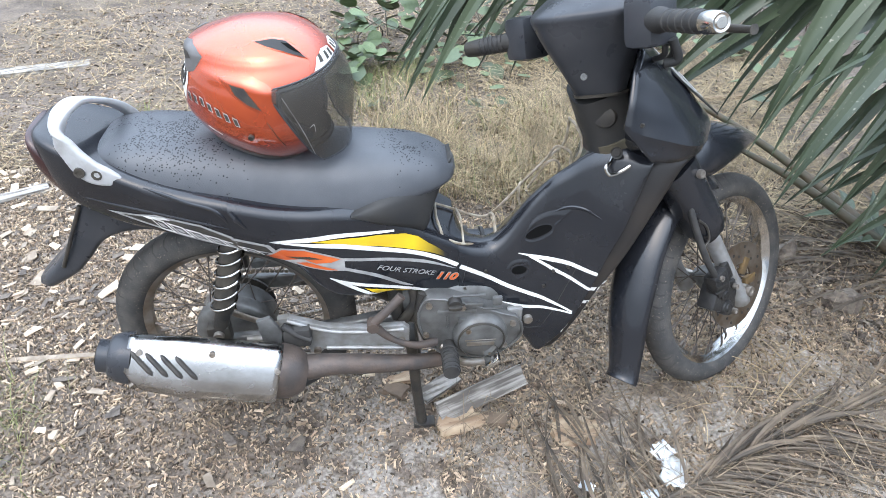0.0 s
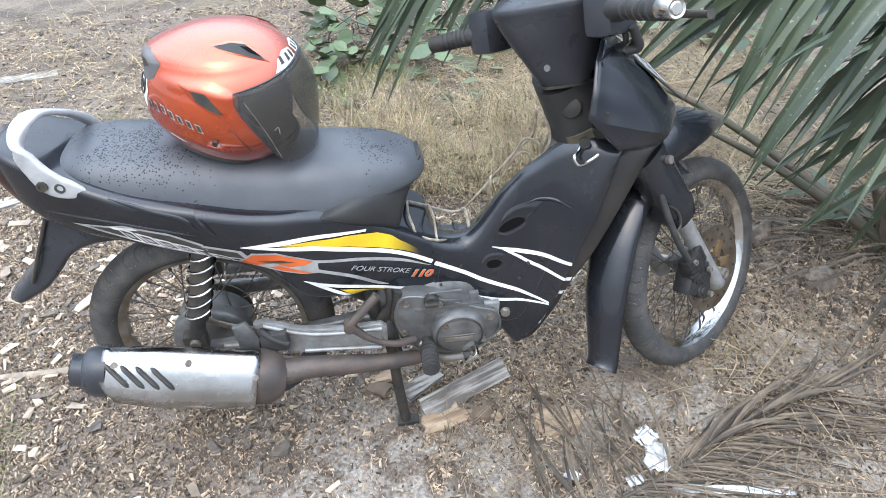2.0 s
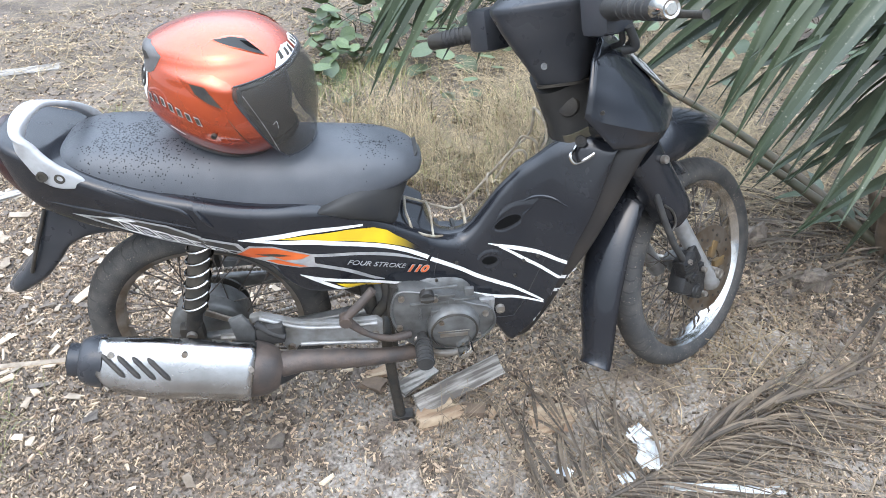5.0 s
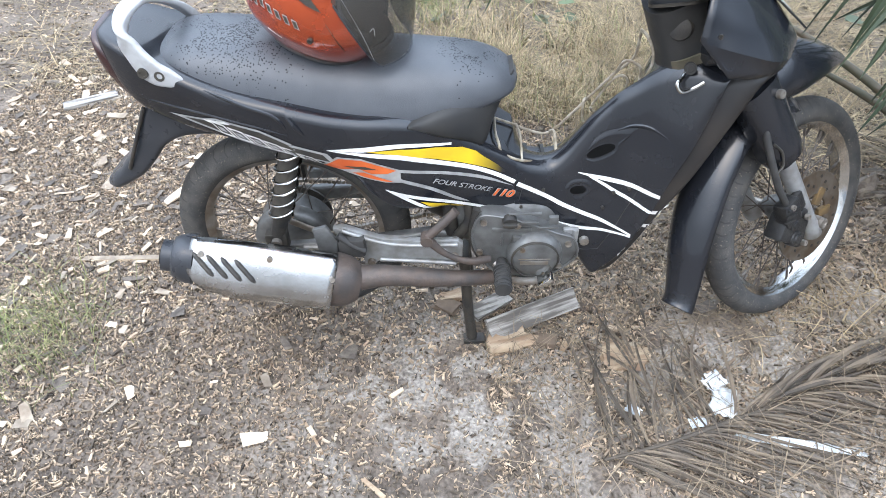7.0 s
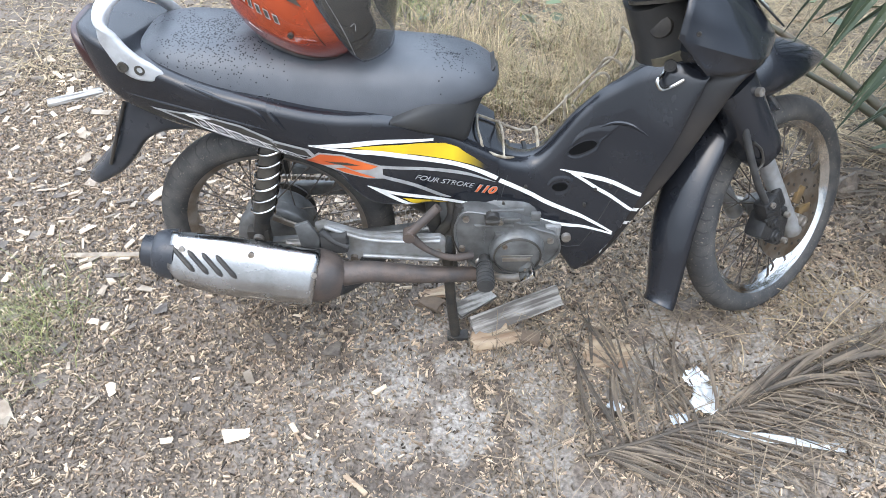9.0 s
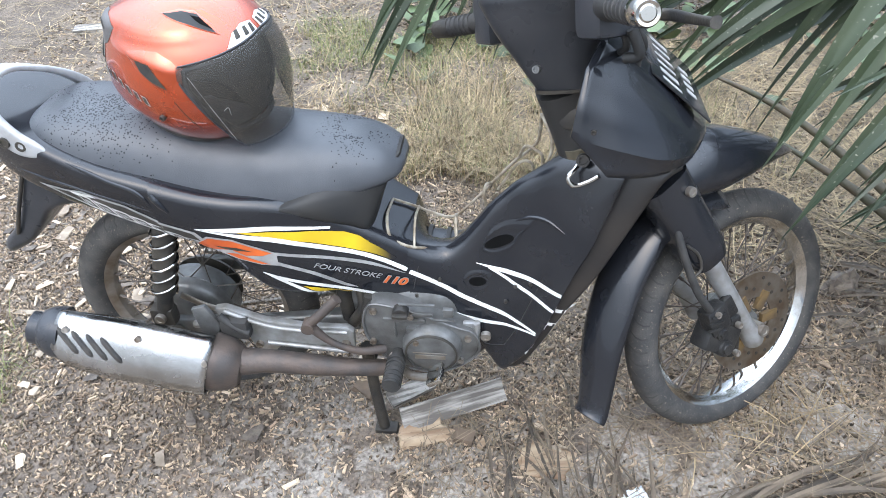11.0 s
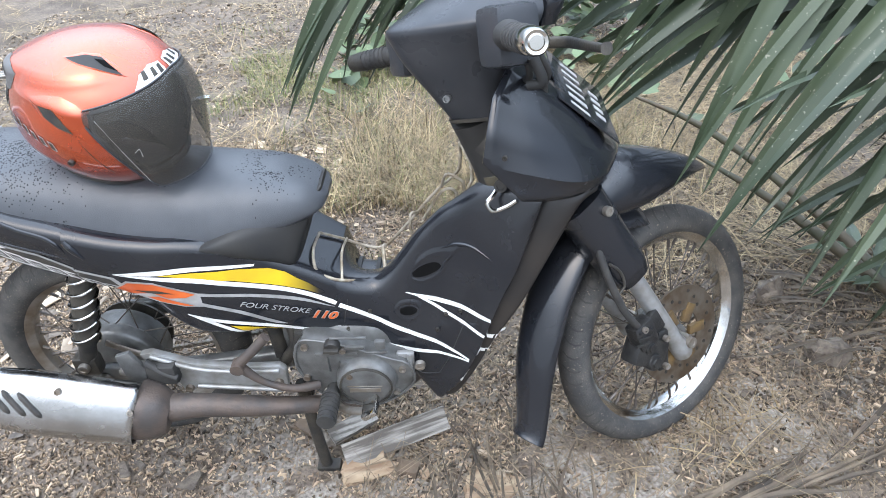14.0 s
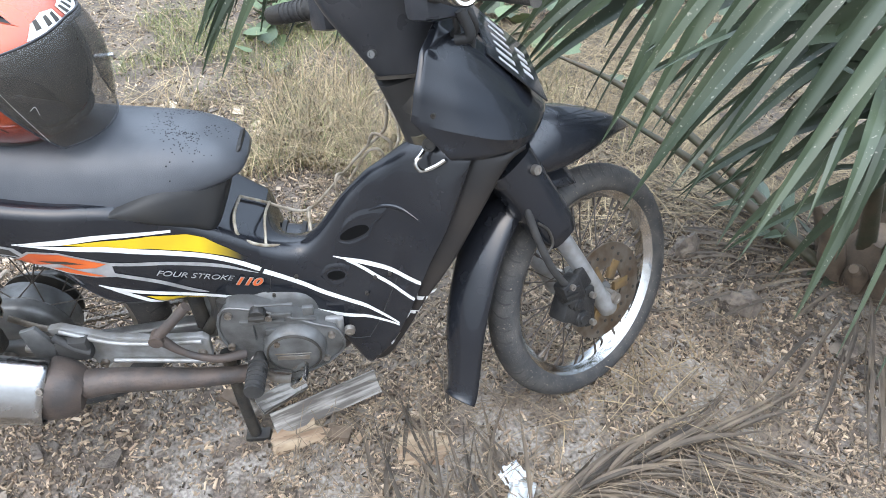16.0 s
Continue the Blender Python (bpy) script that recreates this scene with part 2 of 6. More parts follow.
def soil_material():
    """Trodden earth: dark brown litter, pale sandy patches and grit."""
    m = material("trodden_earth", (0.185, 0.152, 0.122), 0.95, other=(0.100, 0.082, 0.067), scale=5, bump=0.009, bump_scale=60)
    t = m.node_tree
    b = t.nodes["Principled BSDF"]
    at = t.nodes.new("ShaderNodeTexCoord").outputs["Object"]
    base = b.inputs["Base Color"].links[0].from_socket

    def nz(sc, d=8.0, dist=0.0):
        n = t.nodes.new("ShaderNodeTexNoise")
        n.inputs["Scale"].default_value, n.inputs["Detail"].default_value, n.inputs["Distortion"].default_value = sc, d, dist
        t.links.new(at, n.inputs["Vector"])
        return n.outputs["Fac"]

    def rmp(f, a, c, ca=0.0, cc=1.0):
        r = t.nodes.new("ShaderNodeMapRange")
        r.inputs[1].default_value, r.inputs[2].default_value, r.inputs[3].default_value, r.inputs[4].default_value = a, c, ca, cc
        t.links.new(f, r.inputs[0])
        return r.outputs[0]

    def op(kind, a, c):
        n = t.nodes.new("ShaderNodeMath")
        n.operation = kind
        n.use_clamp = True
        for k, v in enumerate((a, c)):
            if hasattr(v, "links"):
                t.links.new(v, n.inputs[k])
            else:
                n.inputs[k].default_value = v
        return n.outputs[0]

    def spot(cx, cy, rx, ry):
        mp = t.nodes.new("ShaderNodeMapping")
        mp.inputs["Location"].default_value = (-cx / rx, -cy / ry, 0)
        mp.inputs["Scale"].default_value = (1 / rx, 1 / ry, 0)
        t.links.new(at, mp.inputs["Vector"])
        ln = t.nodes.new("ShaderNodeVectorMath")
        ln.operation = "LENGTH"
        t.links.new(mp.outputs[0], ln.inputs[0])
        return rmp(ln.outputs["Value"], 1.35, 0.35)

    sandy = spot(0.38, -0.30, 0.50, 0.34)
    for s in ((1.25, -0.22, 0.65, 0.45), (1.7, 0.0, 0.6, 0.35), (0.5, -0.9, 0.8, 0.4)):
        sandy = op("MAXIMUM", sandy, spot(*s))
    patch = op("MULTIPLY", sandy, rmp(nz(9.0, 9.0, 0.6), 0.46, 0.55))
    grit = rmp(nz(55.0, 4.0), 0.42, 0.6)
    patch = op("MULTIPLY", patch, rmp(grit, 0.0, 1.0, 0.55, 1.0))
    x = t.nodes.new("ShaderNodeMixRGB")
    t.links.new(patch, x.inputs[0])
    t.links.new(base, x.inputs[1])
    x.inputs[2].default_value = (0.31, 0.288, 0.258, 1)
    fine = t.nodes.new("ShaderNodeMixRGB")
    fine.blend_type = "MULTIPLY"
    fine.inputs[0].default_value = 0.8
    t.links.new(x.outputs[0], fine.inputs[1])
    rr = t.nodes.new("ShaderNodeValToRGB")
    rr.color_ramp.elements[0].position, rr.color_ramp.elements[1].position = 0.3, 0.7
    rr.color_ramp.elements[0].color, rr.color_ramp.elements[1].color = (0.36, 0.34, 0.32, 1), (1.40, 1.37, 1.33, 1)
    t.links.new(nz(120.0, 3.0), rr.inputs[0])
    t.links.new(rr.outputs[0], fine.inputs[2])
    t.links.new(fine.outputs[0], b.inputs["Base Color"])
    return m


SOIL = soil_material()


# ---- building blocks ----
def part(name, bm, mat, parent=None, label="", smooth=True, angle=40):
    """Links a bmesh as one mesh object, under a thing or a part where a parent is given."""
    me = bpy.data.meshes.new(name)
    bmesh.ops.recalc_face_normals(bm, faces=bm.faces)
    if smooth:
        for f in bm.faces:
            f.smooth = True
        for e in bm.edges:
            if len(e.link_faces) == 2 and e.calc_face_angle(0) > radians(angle):
                e.smooth = False
    bm.to_mesh(me)
    bm.free()
    me.materials.append(mat)
    ob = new(name, me)
    if parent is not None:
        ob.parent = parent
        ob.matrix_parent_inverse = parent.matrix_basis.inverted() if parent.parent is None else Matrix()
    if label:
        tagged(ob, label)
    return ob


def thing(name, label, category, at=(0, 0, 0), group=""):
    ob = new(name)
    ob.empty_display_size = 0.05
    ob.location = at
    return tagged(ob, label, category, group)


def catmull(pts, n):
    """A smooth line through the points, n steps a stretch; works on tuples of any length."""
    pts = [np.array(p, float) for p in pts]
    ext = [2 * pts[0] - pts[1]] + pts + [2 * pts[-1] - pts[-2]]
    out = []
    for i in range(1, len(ext) - 2):
        a, b, c, d = ext[i - 1:i + 3]
        for k in range(n):
            t = k / n
            out.append(0.5 * (2 * b + (c - a) * t + (2 * a - 5 * b + 4 * c - d) * t * t + (3 * b - a - 3 * c + d) * t ** 3))
    return out + [pts[-1]]


def skin(rings, caps=True, closed=True):
    bm = bmesh.new()
    rows = [[bm.verts.new(p) for p in r] for r in rings]
    for a, b in zip(rows, rows[1:]):
        m = len(a)
        for i in range(m if closed else m - 1):
            j = (i + 1) % m
            bm.faces.new((a[i], a[j], b[j], b[i]))
    if caps and closed:
        bm.faces.new(rows[0][::-1])
        bm.faces.new(rows[-1])
    return bm


def signed(v, p):
    return math.copysign(abs(v) ** p, v)


def loft_x(stations, n=4, m=28, p=3.0):
    """A body along x: stations of (x, top, bottom, half width at the top, half width at the bottom)."""
    rings = []
    for x, zt, zb, wt, wb in catmull(stations, n):
        zm, h = (zt + zb) / 2, max((zt - zb) / 2, 0.001)
        ring = []
        for i in range(m):
            a = 2 * math.pi * i / m
            s = signed(math.sin(a), 2 / p)
            w = wt + (wb - wt) * (1 - s) / 2
            ring.append((x, w * signed(math.cos(a), 2 / p), zm + h * s))
        rings.append(ring)
    return skin(rings)


def loft_box(stations, n=4, radius=0.03, bulge=0.006, k=5, side=4, top=3):
    """Like loft_x, with flat sides, corners of one radius and a slight bulge."""
    rings = []
    for x, zt, zb, wt, wb in catmull(stations, n):
        zm, h = (zt + zb) / 2, max((zt - zb) / 2, 0.002)
        rc = min(radius, 0.9 * h, 0.9 * min(wt, wb))
        pts = []
        for cx, cz, a0 in ((1, 1, 0.0), (-1, 1, 0.5), (-1, -1, 1.0), (1, -1, 1.5)):
            for i in range(k + 1):
                a = math.pi * (a0 + 0.5 * i / k)
                pts.append([cx, rc * math.cos(a) - cx * rc, cz * (h - rc) + rc * math.sin(a)])
            if cx == cz:
                for i in range(1, top):
                    pts.append([cx * (1 - 2 * i / top), 0.0, cz * h])
            else:
                for i in range(1, side + 1):
                    pts.append([cx, 0.0, cz * (h - rc) * (1 - 2 * i / (side + 1))])
        ring = []
        for f, dy, z in pts:
            v = z / h
            w = wt + (wb - wt) * (1 - v) / 2
            b = bulge * (1 - v * v) if abs(f) == 1 else 0.0
            ring.append((x, f * (w + b) + dy, zm + z))
        rings.append(ring)
    return skin(rings)


def loft_path(stations, n=4, m=24, p=2.6):
    """A body along a path: stations of (x, y, z, half width across, half height)."""
    st = catmull(stations, n)
    rings = []
    for k, s in enumerate(st):
        d = Vector(st[min(k + 1, len(st) - 1)][:3] - st[max(k - 1, 0)][:3]).normalized()
        side = d.cross(Vector((0, 0, 1)))
        side = Vector((0, 1, 0)) if side.length < 0.2 else side.normalized()
        up = side.cross(d).normalized()
        c = Vector(s[:3])
        rings.append([c + side * s[3] * signed(math.cos(2 * math.pi * i / m), 2 / p) + up * s[4] * signed(math.sin(2 * math.pi * i / m), 2 / p) for i in range(m)])
    return skin(rings)


def stack(stations, n=4, radius=0.03, k=6):
    """A body of level sections: stations of (z, back x, front x, half width)."""
    rings = []
    for z, x0, x1, w in catmull(stations, n):
        hx, cx = (x1 - x0) / 2, (x0 + x1) / 2
        rc = min(radius, 0.9 * hx, 0.9 * w)
        ring = []
        for sx, sy, a0 in ((1, 1, 0.0), (-1, 1, 0.5), (-1, -1, 1.0), (1, -1, 1.5)):
            for i in range(k + 1):
                a = math.pi * (a0 + 0.5 * i / k)
                ring.append((cx + sx * (hx - rc) + rc * math.cos(a), sy * (w - rc) + rc * math.sin(a), z))
        rings.append(ring)
    return skin(rings)


def tube(pts, r, n=6, m=10, smooth=True):
    """A round bar through the points; r may be a number or a list, one a point."""
    rs = r if isinstance(r, (list, tuple)) else [r] * len(pts)
    line = [(*p, q) for p, q in zip(pts, rs)]
    st = catmull(line, n) if smooth else [np.array(s, float) for s in line]
    rings, up = [], None
    for k, s in enumerate(st):
        d = Vector(st[min(k + 1, len(st) - 1)][:3] - st[max(k - 1, 0)][:3]).normalized()
        if up is None:
            up = d.orthogonal().normalized()
        up = (up - d * up.dot(d)).normalized()
        side = d.cross(up)
        c = Vector(s[:3])
        rings.append([c + (up * math.cos(2 * math.pi * i / m) + side * math.sin(2 * math.pi * i / m)) * s[3] for i in range(m)])
    return skin(rings)


def lathe(profile, centre, axis=(0, 1, 0), m=48, closed=False):
    """A body of revolution: profile of (radius, along the axis)."""
    ax = Vector(axis).normalized()
    u = ax.orthogonal().normalized()
    v = ax.cross(u)
    c = Vector(centre)
    rings = [[c + ax * h + (u * math.cos(2 * math.pi * i / m) + v * math.sin(2 * math.pi * i / m)) * r for r, h in profile] for i in range(m)]
    bm = bmesh.new()
    rows = [[bm.verts.new(p) for p in r] for r in rings]
    k = len(profile)
    for i in range(m):
        a, b = rows[i], rows[(i + 1) % m]
        for j in range(k if closed else k - 1):
            q = (j + 1) % k
            bm.faces.new((a[j], a[q], b[q], b[j]))
    bmesh.ops.remove_doubles(bm, verts=bm.verts, dist=0.00005)
    return bm


def plate(outline, y0, y1, bevel=0.002, axis="y"):
    """A flat outline given as (x, z), as thick as y0 to y1, with bevelled rims."""
    bm = bmesh.new()
    def put(a, c, d):
        return (a, d, c) if axis == "y" else ((d, a, c) if axis == "x" else (a, c, d))
    lo = [bm.verts.new(put(a, c, y0)) for a, c in outline]
    hi = [bm.verts.new(put(a, c, y1)) for a, c in outline]
    bm.faces.new(lo[::-1])
    bm.faces.new(hi)
    for i in range(len(lo)):
        j = (i + 1) % len(lo)
        bm.faces.new((lo[i], lo[j], hi[j], hi[i]))
    bmesh.ops.recalc_face_normals(bm, faces=bm.faces)
    if bevel:
        bmesh.ops.bevel(bm, geom=list(bm.edges), offset=bevel, segments=2, affect="EDGES", profile=0.6)
    return bm


def box(centre, size, bevel=0.003, turn=None):
    bm = bmesh.new()
    bmesh.ops.create_cube(bm, size=1)
    for v in bm.verts:
        v.co = Vector((v.co.x * size[0], v.co.y * size[1], v.co.z * size[2]))
    if bevel:
        bmesh.ops.bevel(bm, geom=list(bm.edges), offset=bevel, segments=2, affect="EDGES", profile=0.6)
    m = Matrix.Translation(centre) @ (turn or Matrix())
    bm.transform(m)
    return bm


def join(*bms):
    out = bmesh.new()
    for b in bms:
        me = bpy.data.meshes.new("tmp")
        b.to_mesh(me)
        b.free()
        out.from_mesh(me)
        bpy.data.meshes.remove(me)
    return out


def bolt(name, at, axis, r, parent, mat=None, label=""):
    return part(name, lathe([(0.0, 0.004), (r * 0.55, 0.004), (r * 0.6, 0.006), (r, 0.006), (r * 1.05, 0.003), (r * 1.05, -0.004)], at, axis, 14), mat or STEEL, parent, label)


def ground_z(x, y):
    """The height of the uneven earth."""
    far = min(1.0, max(0.0, (math.hypot(x - 0.7, y - 0.3) - 1.2) / 3))
    z = 0.010 * noise.noise((x * 1.7, y * 1.7, 0.3)) + 0.005 * noise.noise((x * 6, y * 6, 2.1)) + 0.0025 * noise.noise((x * 19, y * 19, 5.2))
    mound = 0.045 * math.exp(-((x - 2.06) ** 2 + (y - 0.22) ** 2) / 0.18) + 0.025 * math.exp(-((x - 1.68) ** 2 / 0.12 + (y - 0.42) ** 2 / 0.1))
    u, v = min(1.0, max(0.0, (x - 0.65) / 0.65)), min(1.0, max(0.0, (y + 0.75) / 0.6))
    rise = 0.055 * u * u * (3 - 2 * u) * v * v * (3 - 2 * v)
    return z * (1 + 3 * far) + mound + rise


# ---- ground: one sheet to the horizon ----
def build_ground():
    u = np.linspace(-1, 1, 331)
    xs = 0.7 + 2.6 * u + 700 * np.sign(u) * np.maximum(0, np.abs(u) - 0.72) ** 3 * 3
    ys = 0.5 + 2.6 * u + 700 * np.sign(u) * np.maximum(0, np.abs(u) - 0.72) ** 3 * 3
    verts = [(x, y, ground_z(x, y)) for y in ys for x in xs]
    n = len(xs)
    faces = [(j * n + i, j * n + i + 1, (j + 1) * n + i + 1, (j + 1) * n + i) for j in range(n - 1) for i in range(n - 1)]
    me = bpy.data.meshes.new("ground")
    me.from_pydata(verts, [], faces)
    for f in me.polygons:
        f.use_smooth = True
    me.materials.append(SOIL)
    return tagged(new("ground", me), "uneven brown trodden earth with pale sandy patches", "ground", kind="structure")


build_ground()


# ---- the motorcycle ----
from mathutils.bvhtree import BVHTree

bike = thing("motorcycle", "black underbone motorcycle with striped decals on its centre stand", "motorcycle")
STEER = radians(37.5)
RAKE = radians(30.5)
AXIS = Vector((-math.sin(RAKE), 0, math.cos(RAKE)))
HEAD = Vector((1.134, 0, 0.318))
TURNED = Matrix.Translation(HEAD) @ Matrix.Rotation(STEER, 4, AXIS) @ Matrix.Translation(-HEAD)


def tree_of(bm):
    """A ray-casting tree with true outward normals."""
    bmesh.ops.recalc_face_normals(bm, faces=bm.faces)
    bm.normal_update()
    return BVHTree.FromBMesh(bm)


def steered(bm):
    bm.transform(TURNED)
    return bm


def wheel(name, centre, r_out, tube_r, label, m, drum):
    """A spoked wheel that stands in the plane of x and z, moved by m."""
    cx, cz = centre
    R = r_out - tube_r
    c = (cx, 0, cz)
    hub_prof = [(0.0, -0.062), (0.02, -0.062), (0.024, -0.05), (0.024, -0.034), (drum, -0.03), (drum + 0.006, -0.024), (drum + 0.006, 0.02), (0.03, 0.03), (0.022, 0.05), (0.0, 0.05)]
    hub = lathe(hub_prof, c)
    hub.transform(m)
    hub_ob = part(name, hub, ALU, bike, label)
    rim_r = 0.206
    prof = []
    for i in range(24):
        a = 2 * math.pi * i / 24
        rr = tube_r * (1.0 if math.cos(a) > -0.5 else 0.86)
        prof.append((R + rr * math.cos(a), tube_r * 1.02 * math.sin(a)))
    t = lathe(prof, c, m=96, closed=True)
    t.transform(m)
    tyre = part("tyre", t, RUBBER, hub_ob, "dusty worn black tyre")
    # tread ribs across the crown
    tb = bmesh.new()
    for k in range(54):
        a = 2 * math.pi * k / 54
        for s in (-1, 1):
            pts = []
            for q in range(4):
                b = s * (0.10 + 0.36 * q)
                aa = a + s * 0.02 + 0.05 * q - 0.012 * q * q
                for w in (-0.007, 0.007):
                    rr = R + (tube_r + 0.0006) * math.cos(b)
                    pts.append(tb.verts.new((cx + rr * math.cos(aa + w), (tube_r + 0.0006) * 1.02 * math.sin(b), cz + rr * math.sin(aa + w))))
            for q in range(3):
                tb.faces.new((pts[2 * q], pts[2 * q + 1], pts[2 * q + 3], pts[2 * q + 2]))
    tb.transform(m)
    part("tread", tb, RUBBERB, tyre, "dark tread grooves")
    rim_prof = [(rim_r - 0.008, -0.012), (rim_r - 0.010, 0.0), (rim_r - 0.008, 0.012), (rim_r - 0.002, 0.017), (rim_r + 0.008, 0.024), (rim_r + 0.012, 0.026), (rim_r + 0.013, 0.022),
                (rim_r + 0.002, 0.013), (rim_r - 0.004, 0.0), (rim_r + 0.002, -0.013), (rim_r + 0.013, -0.022), (rim_r + 0.012, -0.026), (rim_r + 0.008, -0.024), (rim_r - 0.002, -0.017)]
    rb = lathe(rim_prof, c, m=96, closed=True)
    rb.transform(m)
    part("rim", rb, CHROME if m is not REAR else STEEL, hub_ob, "dusty bright metal rim")
    for k in range(36):
        a = 2 * math.pi * k / 36
        s = 1 if k % 2 else -1
        lean = (0.55 if (k // 2) % 2 else -0.55)
        hr = drum * 0.95 if s < 0 else 0.04
        p0 = (cx + hr * math.cos(a + lean), s * 0.026, cz + hr * math.sin(a + lean))
        p1 = (cx + (rim_r - 0.007) * math.cos(a), s * 0.004, cz + (rim_r - 0.007) * math.sin(a))
        p2 = tuple(p1[i] + (p0[i] - p1[i]) * 0.12 for i in range(3))
        sp = join(tube([p0, p1], 0.0015, 1, 5, False), tube([p2, p1], 0.0034, 1, 6, False))
        sp.transform(m)
        part("spoke", sp, SPOKE, hub_ob)
    return hub_ob


REAR = Matrix()
rear_wheel = wheel("rear_wheel", (-0.012, 0.305), 0.277, 0.038, "spoked rear wheel with drum brake", REAR, 0.082)
front_wheel = wheel("front_wheel", (1.174, 0.318), 0.270, 0.034, "spoked front wheel with disc brake, steered to one side", TURNED, 0.032)

# seat
seat_bm = loft_x([(-0.192, 0.785, 0.765, 0.05, 0.07), (-0.172, 0.808, 0.735, 0.08, 0.104), (-0.12, 0.820, 0.715, 0.094, 0.126), (-0.03, 0.816, 0.685, 0.098, 0.146), (0.07, 0.802, 0.655, 0.094, 0.154),
                  (0.16, 0.788, 0.635, 0.090, 0.156), (0.25, 0.776, 0.628, 0.086, 0.150), (0.33, 0.768, 0.640, 0.082, 0.138), (0.40, 0.760, 0.660, 0.075, 0.118), (0.455, 0.744, 0.675, 0.062, 0.092), (0.487, 0.724, 0.688, 0.044, 0.062), (0.498, 0.712, 0.702, 0.025, 0.03)], 5, 36, 3.0)
seat_tree = tree_of(seat_bm)
seat = part("seat", seat_bm, VINYL, bike, "long black vinyl seat wet with drops")

# painted bodywork in three lofts that meet at narrow seams
tail = loft_box([(-0.290, 0.835, 0.812, 0.045, 0.045), (-0.272, 0.842, 0.76, 0.075, 0.072), (-0.235, 0.830, 0.700, 0.098, 0.092), (-0.15, 0.790, 0.662, 0.124, 0.114), (-0.05, 0.752, 0.640, 0.144, 0.134), (0.0598, 0.724, 0.606, 0.154, 0.146)], 5, 0.020, 0.003)
side = loft_box([(0.0602, 0.724, 0.606, 0.154, 0.146), (0.13, 0.706, 0.584, 0.154, 0.150), (0.175, 0.697, 0.552, 0.151, 0.150), (0.205, 0.692, 0.508, 0.149, 0.149), (0.245, 0.687, 0.472, 0.143, 0.146), (0.30, 0.676, 0.462, 0.134, 0.140), (0.36, 0.648, 0.460, 0.118, 0.128), (0.43, 0.604, 0.436, 0.102, 0.112), (0.4998, 0.560, 0.416, 0.0925, 0.1025)], 6, 0.020, 0.007)
shield = loft_box([(0.5002, 0.560, 0.416, 0.0915, 0.1015), (0.53, 0.546, 0.405, 0.088, 0.100), (0.57, 0.540, 0.390, 0.082, 0.101), (0.60, 0.560, 0.374, 0.074, 0.108), (0.628, 0.594, 0.328, 0.066, 0.114), (0.656, 0.632, 0.286, 0.060, 0.121), (0.685, 0.664, 0.248, 0.056, 0.130), (0.705, 0.684, 0.268, 0.056, 0.136),
                   (0.74, 0.710, 0.328, 0.060, 0.147), (0.775, 0.738, 0.425, 0.068, 0.154), (0.81, 0.756, 0.53, 0.080, 0.150), (0.84, 0.762, 0.60, 0.092, 0.140), (0.87, 0.760, 0.69, 0.100, 0.118), (0.882, 0.756, 0.735, 0.100, 0.105)], 6, 0.022, 0.010, side=7)
# the top of the leg shield falls away from its near edge into the step-through
for v in shield.verts:
    fall = min(1.0, max(0.0, (v.co.x - 0.502) / 0.03)) * min(1.0, max(0.0, (0.80 - v.co.x) / 0.04))
    if v.co.y > -0.04 and v.co.z > 0.42:
        v.co.z -= fall * 0.85 * (v.co.y + 0.04)
shield_copy = shield.copy()
body_tree = tree_of(join(tail.copy(), side.copy(), shield.copy()))
tail_ob = part("tail_cover", tail, GLOSS, bike, "black painted tail cover")
side_ob = part("side_cover", side, GLOSS, bike, "black painted side cover with striped decals")
shield_ob = part("leg_shield", shield, GLOSS, bike, "scratched black leg shield with decals")
# inner shield ahead of the leg shield
inner_bm = loft_box([(0.69, 0.30, 0.236, 0.10, 0.112), (0.725, 0.42, 0.262, 0.10, 0.126), (0.765, 0.56, 0.345, 0.09, 0.138), (0.80, 0.66, 0.430, 0.085, 0.142), (0.85, 0.72, 0.520, 0.09, 0.138), (0.90, 0.75, 0.630, 0.10, 0.126), (0.945, 0.758, 0.720, 0.10, 0.105), (0.975, 0.755, 0.735, 0.08, 0.08)], 5, 0.02, 0.008, side=6)
inner_copy = inner_bm.copy()
inner = part("inner_shield", inner_bm, BROWNP, bike, "faded brown-black inner shield")
part("seat_base_cover", loft_x([(0.285, 0.676, 0.668, 0.142, 0.144), (0.34, 0.700, 0.630, 0.128, 0.137), (0.40, 0.714, 0.600, 0.104, 0.121), (0.432, 0.714, 0.585, 0.084, 0.108), (0.452, 0.716, 0.640, 0.064, 0.082), (0.474, 0.722, 0.692, 0.048, 0.055), (0.490, 0.734, 0.722, 0.028, 0.032)], 5, 32, 3.6), GREYP, bike, "matte grey cover below the seat nose")
tunnel = part("tunnel", loft_x([(0.395, 0.640, 0.50, 0.05, 0.075), (0.428, 0.590, 0.49, 0.05, 0.072), (0.458, 0.547, 0.48, 0.05, 0.070), (0.50, 0.512, 0.46, 0.052, 0.072), (0.553, 0.500, 0.45, 0.052, 0.070), (0.591, 0.502, 0.45, 0.050, 0.066), (0.626, 0.526, 0.46, 0.046, 0.058), (0.683, 0.578, 0.50, 0.044, 0.055), (0.735, 0.634, 0.55, 0.042, 0.052), (0.764, 0.672, 0.59, 0.042, 0.05), (0.79, 0.700, 0.62, 0.040, 0.046)], 4, 26, 3.0), MATTE, bike, "black centre tunnel")
